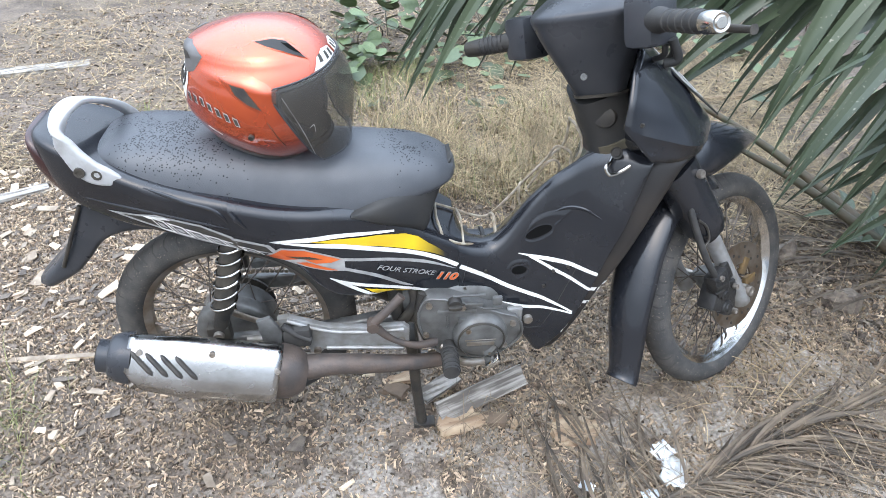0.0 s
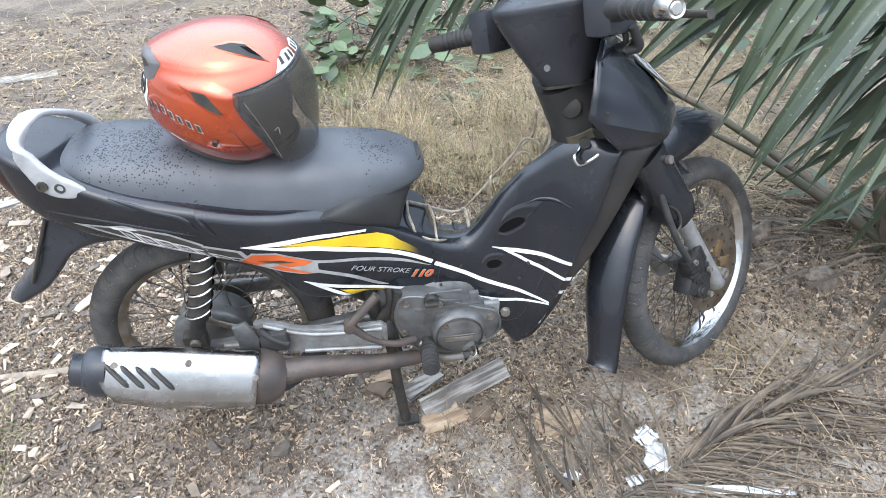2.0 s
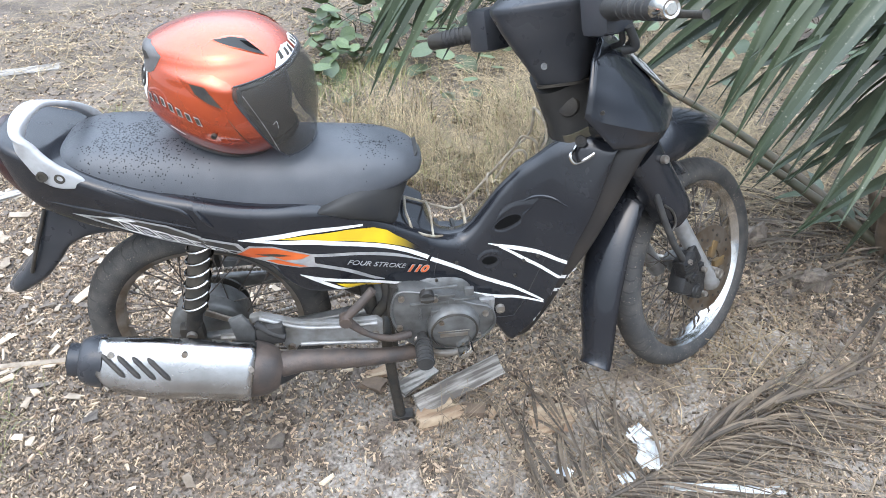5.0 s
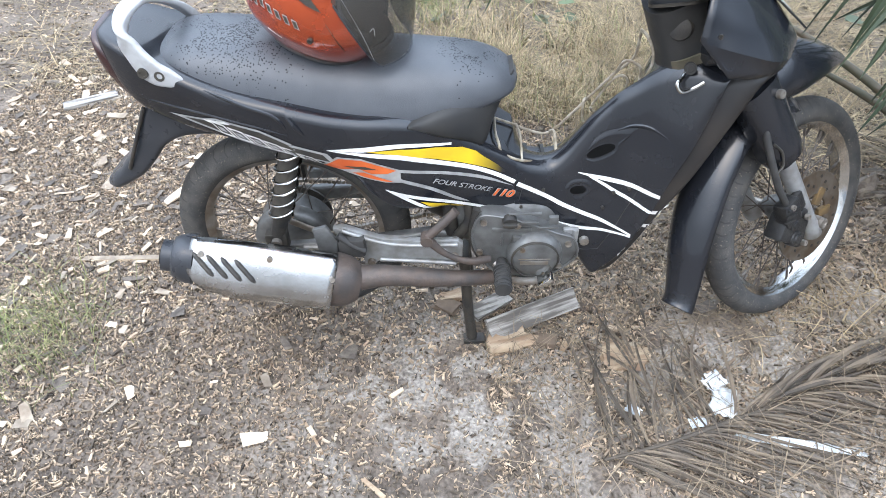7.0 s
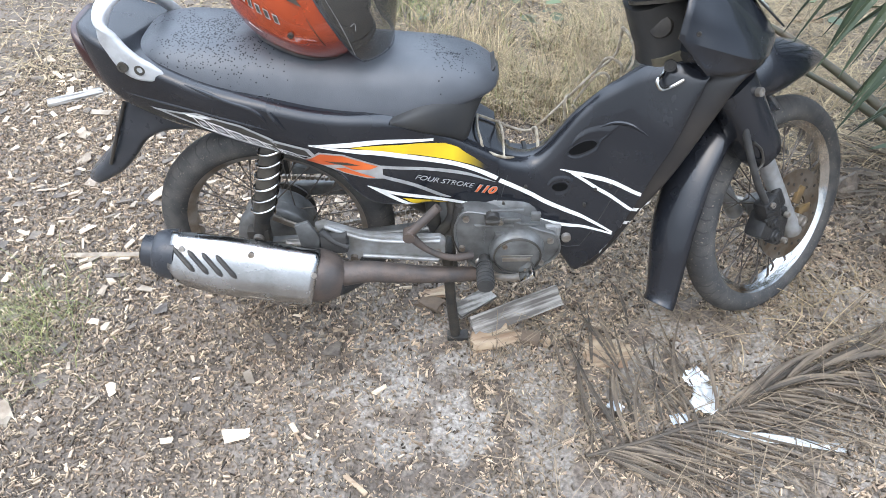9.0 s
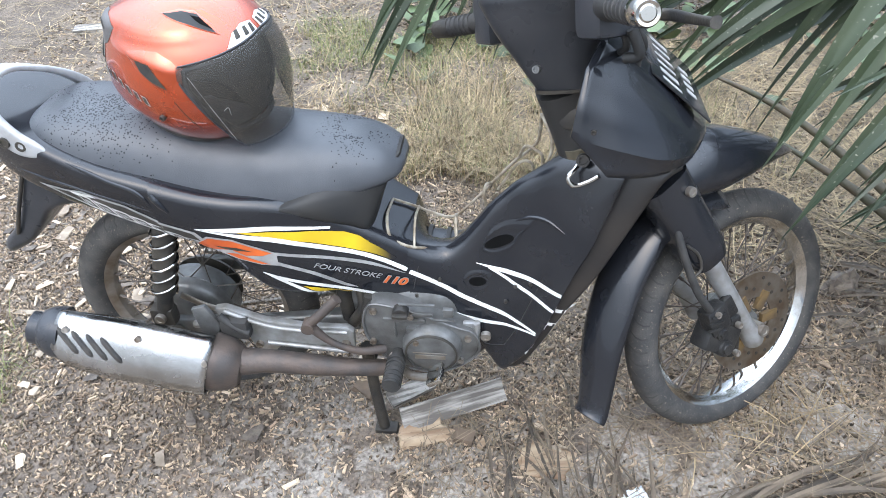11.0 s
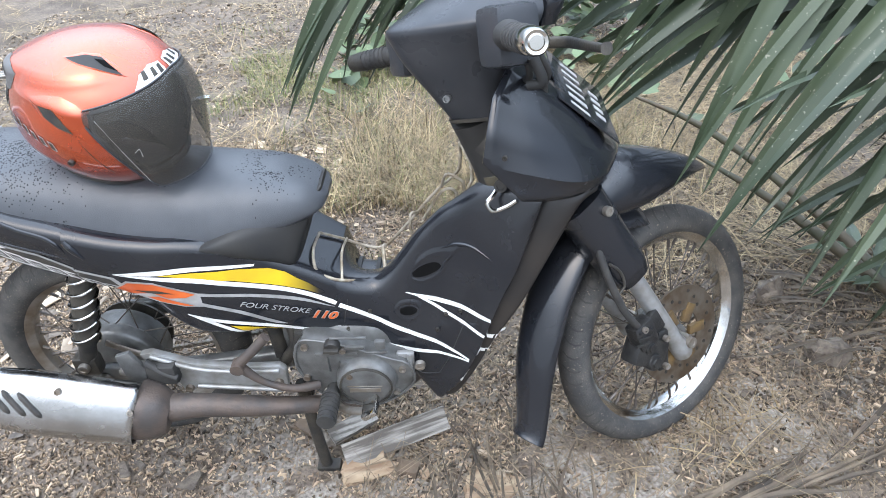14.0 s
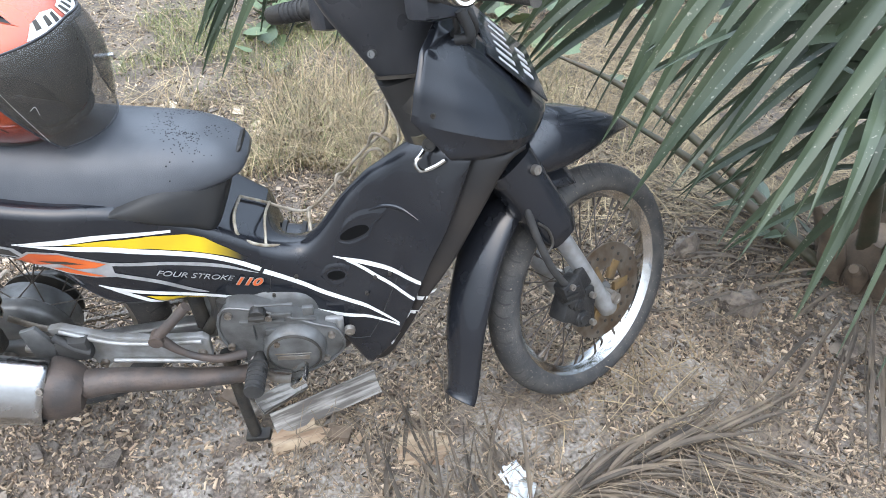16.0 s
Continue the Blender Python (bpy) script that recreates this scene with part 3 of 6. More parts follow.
for x, z in ((0.492, 0.524), (0.530, 0.511), (0.568, 0.506)):
    part("tunnel_rib", loft_x([(x - 0.004, z, z - 0.06, 0.056, 0.074), (x + 0.004, z - 0.001, z - 0.06, 0.056, 0.074)], 1, 26, 3.0), GREYP, tunnel, "grey rib")


def on_body(x, z, lift, tree=None):
    """The place on the bodywork's near side at (x, z), lifted outwards."""
    hit, normal, _, _ = (tree or body_tree).ray_cast(Vector((x, -1, z)), Vector((0, 1, 0)))
    if hit is None:
        return Vector((x, -0.13, z))
    return hit + normal * lift * (1 if normal.y < 0 else -1)


def decal(name, outline, mat, parent, lift=0.0012, label="", tree=None, cuts=3, n=1):
    """A thin sticker that follows the bodywork; outline in (x, z)."""
    if n > 1:
        outline = [tuple(p) for p in catmull(list(outline) + [outline[0]], n)[:-1]]
    bm = bmesh.new()
    bm.faces.new([bm.verts.new((x, 0, z)) for x, z in outline])
    bmesh.ops.triangulate(bm, faces=bm.faces)
    for _ in range(cuts):
        long = [e for e in bm.edges if e.calc_length() > 0.012]
        if long:
            bmesh.ops.subdivide_edges(bm, edges=long, cuts=1)
            bmesh.ops.triangulate(bm, faces=[f for f in bm.faces if len(f.verts) > 3])
    for v in bm.verts:
        v.co = on_body(v.co.x, v.co.z, lift, tree)
    return part(name, bm, mat, parent, label)


def stripe(name, line, widths, mat, parent, lift=0.0012, label=""):
    """A sticker band along a line of (x, z)."""
    st = catmull([(*p, w) for p, w in zip(line, widths)], 8)
    up, lo = [], []
    for k, s in enumerate(st):
        d = st[min(k + 1, len(st) - 1)][:2] - st[max(k - 1, 0)][:2]
        d = d / max(np.linalg.norm(d), 1e-6)
        nn = np.array((-d[1], d[0])) * s[2] * 0.4
        up.append(s[:2] + nn)
        lo.append(s[:2] - nn)
    bm = bmesh.new()
    a = [bm.verts.new(on_body(p[0], p[1], lift)) for p in up]
    b = [bm.verts.new(on_body(p[0], p[1], lift)) for p in lo]
    for i in range(len(a) - 1):
        bm.faces.new((b[i], b[i + 1], a[i + 1], a[i]))
    return part(name, bm, mat, parent, label)


# grab rail, tail lamp, rear mudguard
rail = loft_path([(-0.122, -0.120, 0.768, 0.004, 0.006), (-0.146, -0.121, 0.776, 0.007, 0.018), (-0.176, -0.117, 0.790, 0.008, 0.024), (-0.198, -0.112, 0.824, 0.008, 0.020), (-0.210, -0.106, 0.858, 0.010, 0.014),
                  (-0.205, -0.086, 0.884, 0.016, 0.008), (-0.193, -0.045, 0.890, 0.018, 0.006), (-0.180, 0.0, 0.872, 0.016, 0.006), (-0.168, 0.05, 0.842, 0.014, 0.007), (-0.158, 0.09, 0.806, 0.010, 0.010), (-0.148, 0.11, 0.77, 0.008, 0.014)], 6, 20, 4)
rail_ob = part("grab_rail", rail, PALEALU, bike, "worn silver grab rail with chipped paint")
for x, z in ((-0.189, 0.789), (-0.160, 0.783)):
    bolt("bolt", (x, -0.1225, z), (0, -1, 0.1), 0.0095, rail_ob, DARK)
part("tail_lamp", loft_x([(-0.300, 0.834, 0.812, 0.042, 0.042), (-0.292, 0.838, 0.76, 0.070, 0.066), (-0.268, 0.82, 0.715, 0.083, 0.078), (-0.240, 0.76, 0.695, 0.094, 0.086)], 4, 26, 3.2), LAMP, bike, "dark red tail lamp")
guard = part("rear_mudguard", loft_box([(-0.405, 0.476, 0.458, 0.022, 0.026), (-0.38, 0.498, 0.460, 0.042, 0.046), (-0.345, 0.530, 0.480, 0.05, 0.055), (-0.305, 0.578, 0.506, 0.054, 0.06), (-0.265, 0.65, 0.546, 0.058, 0.064), (-0.225, 0.70, 0.590, 0.062, 0.068), (-0.17, 0.705, 0.612, 0.066, 0.07), (-0.08, 0.68, 0.612, 0.066, 0.07), (0.02, 0.66, 0.600, 0.06, 0.06)], 5, 0.016, 0.002), MATTE, bike, "faded black rear mudguard")
part("rear_reflector_bracket", tube([(-0.245, -0.062, 0.68), (-0.292, -0.066, 0.59), (-0.325, -0.06, 0.53)], 0.004), DARK, guard)

# decals of the near side
stripe("stripe", [(0.127, 0.638), (0.192, 0.635), (0.278, 0.634), (0.366, 0.622)], [0.001, 0.013, 0.011, 0.006], WHITE, side_ob, label="white stripe")
stripe("stripe", [(0.127, 0.637), (0.221, 0.618), (0.285, 0.604), (0.384, 0.570), (0.45, 0.539), (0.498, 0.510)], [0.001, 0.012, 0.013, 0.012, 0.012, 0.012], WHITE, side_ob)
stripe("stripe", [(0.503, 0.506), (0.562, 0.472), (0.626, 0.435), (0.688, 0.409), (0.751, 0.390)], [0.012, 0.012, 0.012, 0.011, 0.006], WHITE, shield_ob)
decal("yellow_flash", [(0.202, 0.629), (0.266, 0.627), (0.332, 0.621), (0.388, 0.610), (0.415, 0.595), (0.433, 0.578), (0.425, 0.559), (0.384, 0.577), (0.329, 0.597), (0.26, 0.615)], YELLOW, side_ob, 0.001, "yellow flash")
decal("yellow_flash", [(0.433, 0.578), (0.452, 0.563), (0.480, 0.538), (0.470, 0.536), (0.445, 0.550), (0.425, 0.559)], YELLOW, side_ob, 0.001, "yellow fading to black")
stripe("stripe", [(0.231, 0.534), (0.272, 0.513), (0.363, 0.481), (0.435, 0.452), (0.486, 0.434)], [0.002, 0.010, 0.010, 0.010, 0.010], WHITE, side_ob)
stripe("stripe", [(0.503, 0.429), (0.548, 0.414), (0.613, 0.394), (0.664, 0.384), (0.751, 0.386)], [0.010, 0.010, 0.010, 0.010, 0.005], WHITE, shield_ob)
stripe("stripe", [(0.231, 0.534), (0.271, 0.505), (0.314, 0.474), (0.342, 0.466)], [0.002, 0.010, 0.009, 0.002], WHITE, side_ob, 0.0016)
decal("yellow_flash", [(0.299, 0.493), (0.362, 0.474), (0.395, 0.463), (0.36, 0.463), (0.325, 0.470)], YELLOW, side_ob, 0.001)
stripe("silver_stripe", [(0.262, 0.578), (0.348, 0.560), (0.428, 0.533), (0.494, 0.502)], [0.009, 0.009, 0.009, 0.001], SILVER, side_ob, label="silver stripe")
stripe("silver_stripe", [(0.257, 0.557), (0.32, 0.527), (0.376, 0.489), (0.401, 0.476)], [0.010, 0.010, 0.009, 0.002], SILVER, side_ob)
stripe("stripe", [(0.631, 0.520), (0.685, 0.508), (0.739, 0.506), (0.800, 0.497)], [0.002, 0.012, 0.012, 0.010], WHITE, shield_ob)
stripe("stripe", [(0.655, 0.512), (0.703, 0.487), (0.74, 0.474), (0.780, 0.459)], [0.005, 0.010, 0.010, 0.009], WHITE, shield_ob, 0.0016)
# the orange emblem, and the model name as plain slanted shapes
decal("emblem", [(0.100, 0.594), (0.144, 0.621), (0.190, 0.6145), (0.264, 0.580), (0.240, 0.571), (0.224, 0.571), (0.264, 0.549), (0.232, 0.553), (0.188, 0.569), (0.150, 0.586)], SILVER, side_ob, 0.0010, "silver-edged orange emblem")
decal("emblem_fill", [(0.110, 0.595), (0.146, 0.617), (0.190, 0.611), (0.256, 0.580), (0.238, 0.5745), (0.208, 0.577), (0.184, 0.591), (0.150, 0.590)], ORANGE, side_ob, 0.0018, "orange emblem fill")
decal("emblem_leg", [(0.192, 0.582), (0.214, 0.571), (0.250, 0.553), (0.233, 0.556), (0.192, 0.571), (0.170, 0.582)], ORANGE, side_ob, 0.0018, "orange emblem fill")
decal("emblem_bar", [(0.152, 0.600), (0.196, 0.596), (0.222, 0.586), (0.176, 0.592)], DARK, side_ob, 0.0024, "black bar of the emblem")
decal("name_backing", [(-0.170, 0.702), (-0.110, 0.698), (-0.077, 0.700), (0.002, 0.679), (0.057, 0.650), (0.126, 0.629), (0.145, 0.602), (0.104, 0.611), (0.041, 0.624), (-0.009, 0.637), (-0.085, 0.670)], SILVER, tail_ob, 0.001, "silver outline of the model name")
decal("name_ground", [(-0.140, 0.696), (-0.108, 0.694), (-0.077, 0.696), (0.002, 0.674), (0.055, 0.645), (0.118, 0.626), (0.130, 0.608), (0.104, 0.615), (0.041, 0.628), (-0.009, 0.642), (-0.085, 0.675)], DARK, tail_ob, 0.0014, "dark ground of the model name")
for k in range(6):
    x0 = -0.072 + 0.032 * k
    z0 = 0.682 - 0.0122 * k
    w, h = 0.028, 0.030 - 0.0026 * k
    for q, (m0, m1, mt) in enumerate(((0.0, 1.0, WHITE), (0.15, 0.85, DARK), (0.32, 0.68, SILVER))):
        cs = [(m0, m0), (m1, m0), (m1, m1), (m0, m1)]
        decal("name_shape", [(x0 + w * u - 0.020 * v, z0 - h * 0.5 + h * v - w * u * 0.38) for u, v in cs], mt, tail_ob, 0.0020 + 0.0004 * q, "pale slanted shape", cuts=2)
decal("name_shape", [(-0.105, 0.697), (-0.060, 0.694), (-0.050, 0.688), (-0.092, 0.690)], WHITE, tail_ob, 0.0020, "pale slanted shape", cuts=2)
for line, rr in (([(-0.085, 0.757), (-0.045, 0.742), (-0.01, 0.728), (0.03, 0.714), (0.048, 0.698), (0.056, 0.680)], 0.004), ([(-0.216, 0.727), (-0.15, 0.716), (-0.076, 0.703), (0.0, 0.684), (0.055, 0.668)], 0.003)):
    st = [on_body(x, z, -0.0005) for x, z in line]
    part("tail_ridge", tube([tuple(q) for q in st], [rr * 0.3] + [rr] * (len(st) - 2) + [rr * 0.3], 6, 8), GLOSS, tail_ob, "moulded ridge")
part("side_ridge", tube([tuple(on_body(x, z, 0.0005)) for x, z in ((0.064, 0.708), (0.074, 0.692), (0.088, 0.672))], [0.005, 0.006, 0.002], 6, 8), GLOSS, side_ob, "moulded ridge")


def lettering(name, text, size, at, slope, mat, parent, depth=0.0004, shear=0.25, yaw=0.0, aspect=1.0, bold=0.0):
    """Raised letters that face the near side, on the bodywork."""
    cu = bpy.data.curves.new(name, "FONT")
    cu.body, cu.size, cu.extrude, cu.shear = text, size, depth, shear
    cu.align_x, cu.offset = "LEFT", bold
    tmp = new("tmp_text", cu)
    bpy.context.view_layer.update()
    me = bpy.data.meshes.new_from_object(tmp.evaluated_get(bpy.context.evaluated_depsgraph_get()))
    bpy.data.objects.remove(tmp)
    m = Matrix.Translation(at) @ Matrix.Rotation(yaw, 4, "Z") @ Matrix.Rotation(slope, 4, "Y") @ Matrix.Rotation(radians(90), 4, "X") @ Matrix.Diagonal((aspect, 1, 1, 1))
    me.transform(m)
    me.materials.append(mat)
    ob = new(name, me)
    ob.parent = parent
    return ob


p = on_body(0.325, 0.541, 0.0035)
lettering("lettering", "FOUR STROKE", 0.0165, p, radians(21), SILVER, side_ob, aspect=1.22, yaw=radians(13.5))
p = on_body(0.446, 0.487, 0.0045)
lettering("lettering", "110", 0.025, p, radians(17), SILVER, side_ob, aspect=1.3, yaw=radians(11), bold=0.0016)
lettering("lettering", "110", 0.025, p + Vector((0, -0.0009, 0)), radians(17), ORANGE, side_ob, aspect=1.3, yaw=radians(11), bold=0.0006)
# air scoops of the leg shield: a moulded dish, a hood, and hollow shade painted near-black
def scoop(outline, hole, hood):
    ring = [tuple(q) for q in catmull(list(outline) + [outline[0]], 5)[:-1]]
    hx, hz, ha, hb, slope = hole
    bm = bmesh.new()
    rows = []
    n = len(ring)
    ch, sh = math.cos(slope), math.sin(slope)
    inner_ring = []
    for x, z in ring:
        an = math.atan2((z - hz) * ch - (x - hx) * sh, (x - hx) * ch + (z - hz) * sh)
        u, v = ha * math.cos(an), hb * math.sin(an)
        inner_ring.append((hx + u * ch - v * sh, hz + u * sh + v * ch))
    for k in range(9):
        f = k / 8
        lift = 0.0004 + hood * math.sin(math.pi * min(1.0, f * 1.25)) ** 1.5
        row = []
        for (x0, z0), (x1, z1) in zip(ring, inner_ring):
            x, z = x0 + (x1 - x0) * f, z0 + (z1 - z0) * f
            top = 0.35 + 0.65 * (1 if z1 > hz else 0.2)
            row.append(bm.verts.new(on_body(x, z, lift * top if f < 1 else 0.0006)))
        rows.append(row)
    for r0, r1 in zip(rows, rows[1:]):
        for i in range(n):
            bm.faces.new((r0[i], r0[(i + 1) % n], r1[(i + 1) % n], r1[i]))
    ob = part("air_scoop", bm, GLOSS, shield_ob, "moulded black air scoop")
    decal("scoop_hollow", inner_ring, HOLE_SHADE, ob, 0.0008, "near-black patch painted for the shade in the scoop")


scoop([(0.640, 0.545), (0.658, 0.590), (0.690, 0.613), (0.738, 0.625), (0.716, 0.592), (0.700, 0.556), (0.668, 0.538)], (0.674, 0.568, 0.030, 0.011, 0.45), 0.0022)
scoop([(0.603, 0.483), (0.618, 0.502), (0.650, 0.504), (0.666, 0.486), (0.652, 0.462), (0.625, 0.452)], (0.634, 0.479, 0.017, 0.010, 0.05), 0.0015)
for line in ([(0.690, 0.330), (0.712, 0.380), (0.732, 0.439), (0.757, 0.515)], [(0.503, 0.423), (0.510, 0.470), (0.520, 0.515)], [(0.627, 0.350), (0.653, 0.326), (0.690, 0.330)]):
    part("seam", tube([tuple(on_body(x, z, 0.0002)) for x, z in line], 0.0009, 5, 6), RUBBERB, shield_ob, "fine dark seam")
for x, z in ((0.708, 0.481), (0.736, 0.498), (0.56, 0.485), (0.514, 0.446), (0.69, 0.44)):
    bolt("screw", tuple(on_body(x, z, 0.0)), (0, -1, 0), 0.0035, shield_ob, DARK)
part("body_crease", tube([tuple(on_body(x, z, 0.0)) for x, z in ((0.70, 0.612), (0.73, 0.628), (0.76, 0.632), (0.79, 0.622))], [0.001, 0.004, 0.004, 0.001], 5, 8), GLOSS, shield_ob)
front_tree = tree_of(join(shield_copy, inner_copy))
for st in ([(0.786, 0.443), (0.802, 0.445), (0.820, 0.456), (0.824, 0.464), (0.806, 0.454), (0.786, 0.451)], [(0.765, 0.405), (0.780, 0.407), (0.794, 0.414), (0.796, 0.420), (0.780, 0.415), (0.766, 0.412)], [(0.733, 0.323), (0.742, 0.334), (0.752, 0.350), (0.750, 0.356), (0.738, 0.340), (0.732, 0.330)]):
    decal("stripe", st, WHITE, inner, 0.0012, "white stripe", front_tree, 2)

# front fairing: a curved wedge, fixed to the frame
def fairing():
    """Near-side lines from the rear edge to the middle of the front, mirrored to the far side."""
    lines = [[(0.836, -0.200, 0.798), (0.89, -0.180, 0.786), (0.945, -0.140, 0.775), (0.99, -0.075, 0.765), (1.008, 0, 0.760)],
             [(0.776, -0.192, 0.862), (0.85, -0.190, 0.838), (0.93, -0.160, 0.806), (0.99, -0.085, 0.780), (1.015, 0, 0.768)],
             [(0.782, -0.180, 0.905), (0.855, -0.168, 0.872), (0.93, -0.136, 0.830), (0.995, -0.076, 0.792), (1.018, 0, 0.776)],
             [(0.792, -0.150, 0.948), (0.86, -0.138, 0.904), (0.932, -0.110, 0.850), (0.998, -0.066, 0.800), (1.02, 0, 0.782)],
             [(0.815, -0.105, 0.972), (0.872, -0.095, 0.925), (0.938, -0.078, 0.866), (1.0, -0.048, 0.806), (1.018, 0, 0.788)],
             [(0.83, -0.045, 0.976), (0.88, -0.042, 0.930), (0.942, -0.038, 0.870), (1.0, -0.025, 0.810), (1.014, 0, 0.794)]]
    dense = [np.array(catmull(l, 6)) for l in lines]
    rows = []
    for a, b in zip(dense, dense[1:]):
        for k in range(4):
            q = a + (b - a) * k / 4
            rows.append([tuple(p) for p in q] + [(p[0], -p[1], p[2]) for p in q[-2::-1]])
    rows.append([tuple(p) for p in dense[-1]] + [(p[0], -p[1], p[2]) for p in dense[-1][-2::-1]])
    return skin(rows, caps=False, closed=False)


fair_bm = fairing()
fair_tree = tree_of(fair_bm)
fair = part("front_fairing", fair_bm, GLOSS, bike, "glossy black scratched front fairing", angle=22)
so = fair.modifiers.new("thickness", "SOLIDIFY")
so.thickness, so.offset = 0.005, 0
part("fairing_nose", loft_box([(0.83, 0.965, 0.77, 0.050, 0.12), (0.88, 0.92, 0.765, 0.048, 0.11), (0.94, 0.86, 0.765, 0.042, 0.09), (0.99, 0.80, 0.765, 0.03, 0.05)], 4, 0.02, 0.003), GLOSS, fair, "black centre of the fairing")
part("fairing_emblem", tube([tuple(on_body(0.812 + 0.020 * math.cos(t), 0.902 + 0.020 * math.sin(t), 0.0005, fair_tree)) for t in np.linspace(0, 2 * math.pi, 18)], 0.0012, 1, 5, False), MATTE, fair, "faint round emblem")
bolt("screw", tuple(on_body(0.810, 0.868, 0.0, fair_tree)), (-0.3, -1, 0.1), 0.004, fair, DARK)

# steering stem cover and handlebar cowl
part("stem_cover", loft_path([(0.845, 0, 0.70, 0.078, 0.060), (0.825, 0, 0.755, 0.072, 0.058), (0.800, 0, 0.81, 0.064, 0.055), (0.778, 0, 0.862, 0.064, 0.055)], 4, 28, 3.0), GREYP, bike, "faded grey stem cover with key lock")
part("key_lock", lathe([(0.0, 0.004), (0.012, 0.004), (0.02, 0.002), (0.024, -0.006)], (0.785, -0.062, 0.822), (-0.35, -0.9, 0.2), 20), DARK, bike, "black key lock")
part("strap", loft_path([(0.832, 0, 0.757, 0.077, 0.062), (0.824, 0, 0.775, 0.075, 0.060)], 2, 28, 3.0), STRAP, bike, "olive strap round the stem")
hook = part("bag_hook", tube([(0.808, -0.088, 0.757), (0.797, -0.100, 0.745), (0.787, -0.108, 0.735), (0.797, -0.113, 0.722), (0.818, -0.110, 0.727), (0.836, -0.108, 0.738)], 0.004, 6, 8), CHROME, bike, "white metal bag hook")
bolt("bolt", (0.810, -0.092, 0.759), (-0.2, -1, 0.3), 0.011, hook, DARK)
def cowl_body(stations, n=5):
    """A body of level sections whose back is drawn out to a rounded keel: stations of (z, back x, front x, half width)."""
    rings = []
    for z, x0, x1, w in catmull(stations, n):
        ring = []
        for u in np.linspace(-1, 1, 25):
            v = math.sqrt(u * u + 0.02) - 0.14
            ring.append((x0 + (x1 - x0 - 0.02) * 0.92 * v ** 1.1, w * (1 - (1 - abs(u)) ** 1.3) * (1 if u > 0 else -1), z))
        ring += [(x1 - 0.006, w * 0.93, z), (x1, w * 0.8, z), (x1 + 0.006, 0.0, z), (x1, -w * 0.8, z), (x1 - 0.006, -w * 0.93, z)]
        rings.append(ring)
    return skin(rings)


cowl = part("handlebar_cowl", steered(cowl_body([(0.856, 0.716, 0.800, 0.052), (0.88, 0.698, 0.802, 0.060), (0.905, 0.680, 0.806, 0.070), (0.95, 0.646, 0.814, 0.094), (0.985, 0.627, 0.822, 0.120), (1.000, 0.621, 0.826, 0.130), (1.012, 0.630, 0.830, 0.130), (1.036, 0.680, 0.836, 0.118), (1.060, 0.735, 0.842, 0.102)])), MATTE, bike, "scuffed black handlebar cowl")
part("cowl_joint", steered(cowl_body([(0.850, 0.713, 0.803, 0.054), (0.856, 0.711, 0.804, 0.055)], 2)), DARK, cowl, "dark joint line")
bolt("screw", tuple(TURNED @ Vector((0.688, -0.040, 0.896))), tuple(TURNED.to_3x3() @ Vector((-0.8, -0.6, 0))), 0.006, cowl, ALU)
part("instrument_visor", steered(join(stack([(1.05, 0.745, 0.845, 0.095), (1.068, 0.77, 0.855, 0.085), (1.078, 0.79, 0.855, 0.07)], 3, 0.02), stack([(0.985, 0.835, 0.87, 0.10), (1.02, 0.835, 0.878, 0.115), (1.04, 0.835, 0.87, 0.105)], 3, 0.015))), GLOSS, bike, "dark instrument visor")
for s in (-1, 1):
    base = (0.716, s * 0.175, 0.984 if s < 0 else 0.962)
    end = (0.645, -0.320, 0.981) if s < 0 else (0.680, 0.24, 0.955)
    gd = Vector(end) - Vector(base)
    g = part("grip", steered(tube([base, tuple(Vector(base) + gd * 0.12), tuple(Vector(base) + gd * 0.2), end], [0.021, 0.021, 0.0165, 0.0165], 1, 18, False)), RUBBERB, bike, "black ribbed rubber grip")
    for k in range(5):
        q = Vector(base) + gd * (0.3 + 0.13 * k)
        part("grip_rib", steered(lathe([(0.0165, -0.003), (0.0182, -0.002), (0.0182, 0.002), (0.0165, 0.003)], q, gd, 18)), RUBBERB, g)
    part("bar_end", steered(lathe([(0.0, 0.03), (0.008, 0.03), (0.010, 0.028), (0.0135, 0.029), (0.0155, 0.026), (0.0178, 0.0), (0.0178, -0.006), (0.012, -0.008)], end, gd, 24)), CHROME if s < 0 else DARK, g, "chrome bar end" if s < 0 else "dark bar end")
    part("switch_housing", steered(box((0.735, s * 0.150, 0.982 if s < 0 else 0.965), (0.075, 0.06, 0.085), 0.014)), MATTE, bike, "black switch housing")
    hz = 0.0 if s < 0 else -0.02
    part("lever", steered(loft_path([(0.775, s * 0.165, 0.966 + hz, 0.008, 0.008), (0.79, s * 0.21, 0.964 + hz, 0.005, 0.008), (0.775, s * 0.26, 0.961 + hz, 0.004, 0.007), (0.760, s * 0.312, 0.958 + hz, 0.005, 0.006), (0.757, s * 0.322, 0.958 + hz, 0.008, 0.008)], 5, 14)), DARK, bike, "black lever")
part("brake_hose", steered(tube([(0.775, -0.15, 0.965), (0.80, -0.15, 0.925), (0.815, -0.12, 0.895), (0.83, -0.10, 0.82)], 0.006)), RUBBERB, bike, "black brake hose")
part("throttle_cable", steered(tube([(0.75, -0.165, 0.955), (0.76, -0.16, 0.925), (0.775, -0.13, 0.915), (0.795, -0.10, 0.91)], 0.0055)), RUBBERB, bike, "black cable")
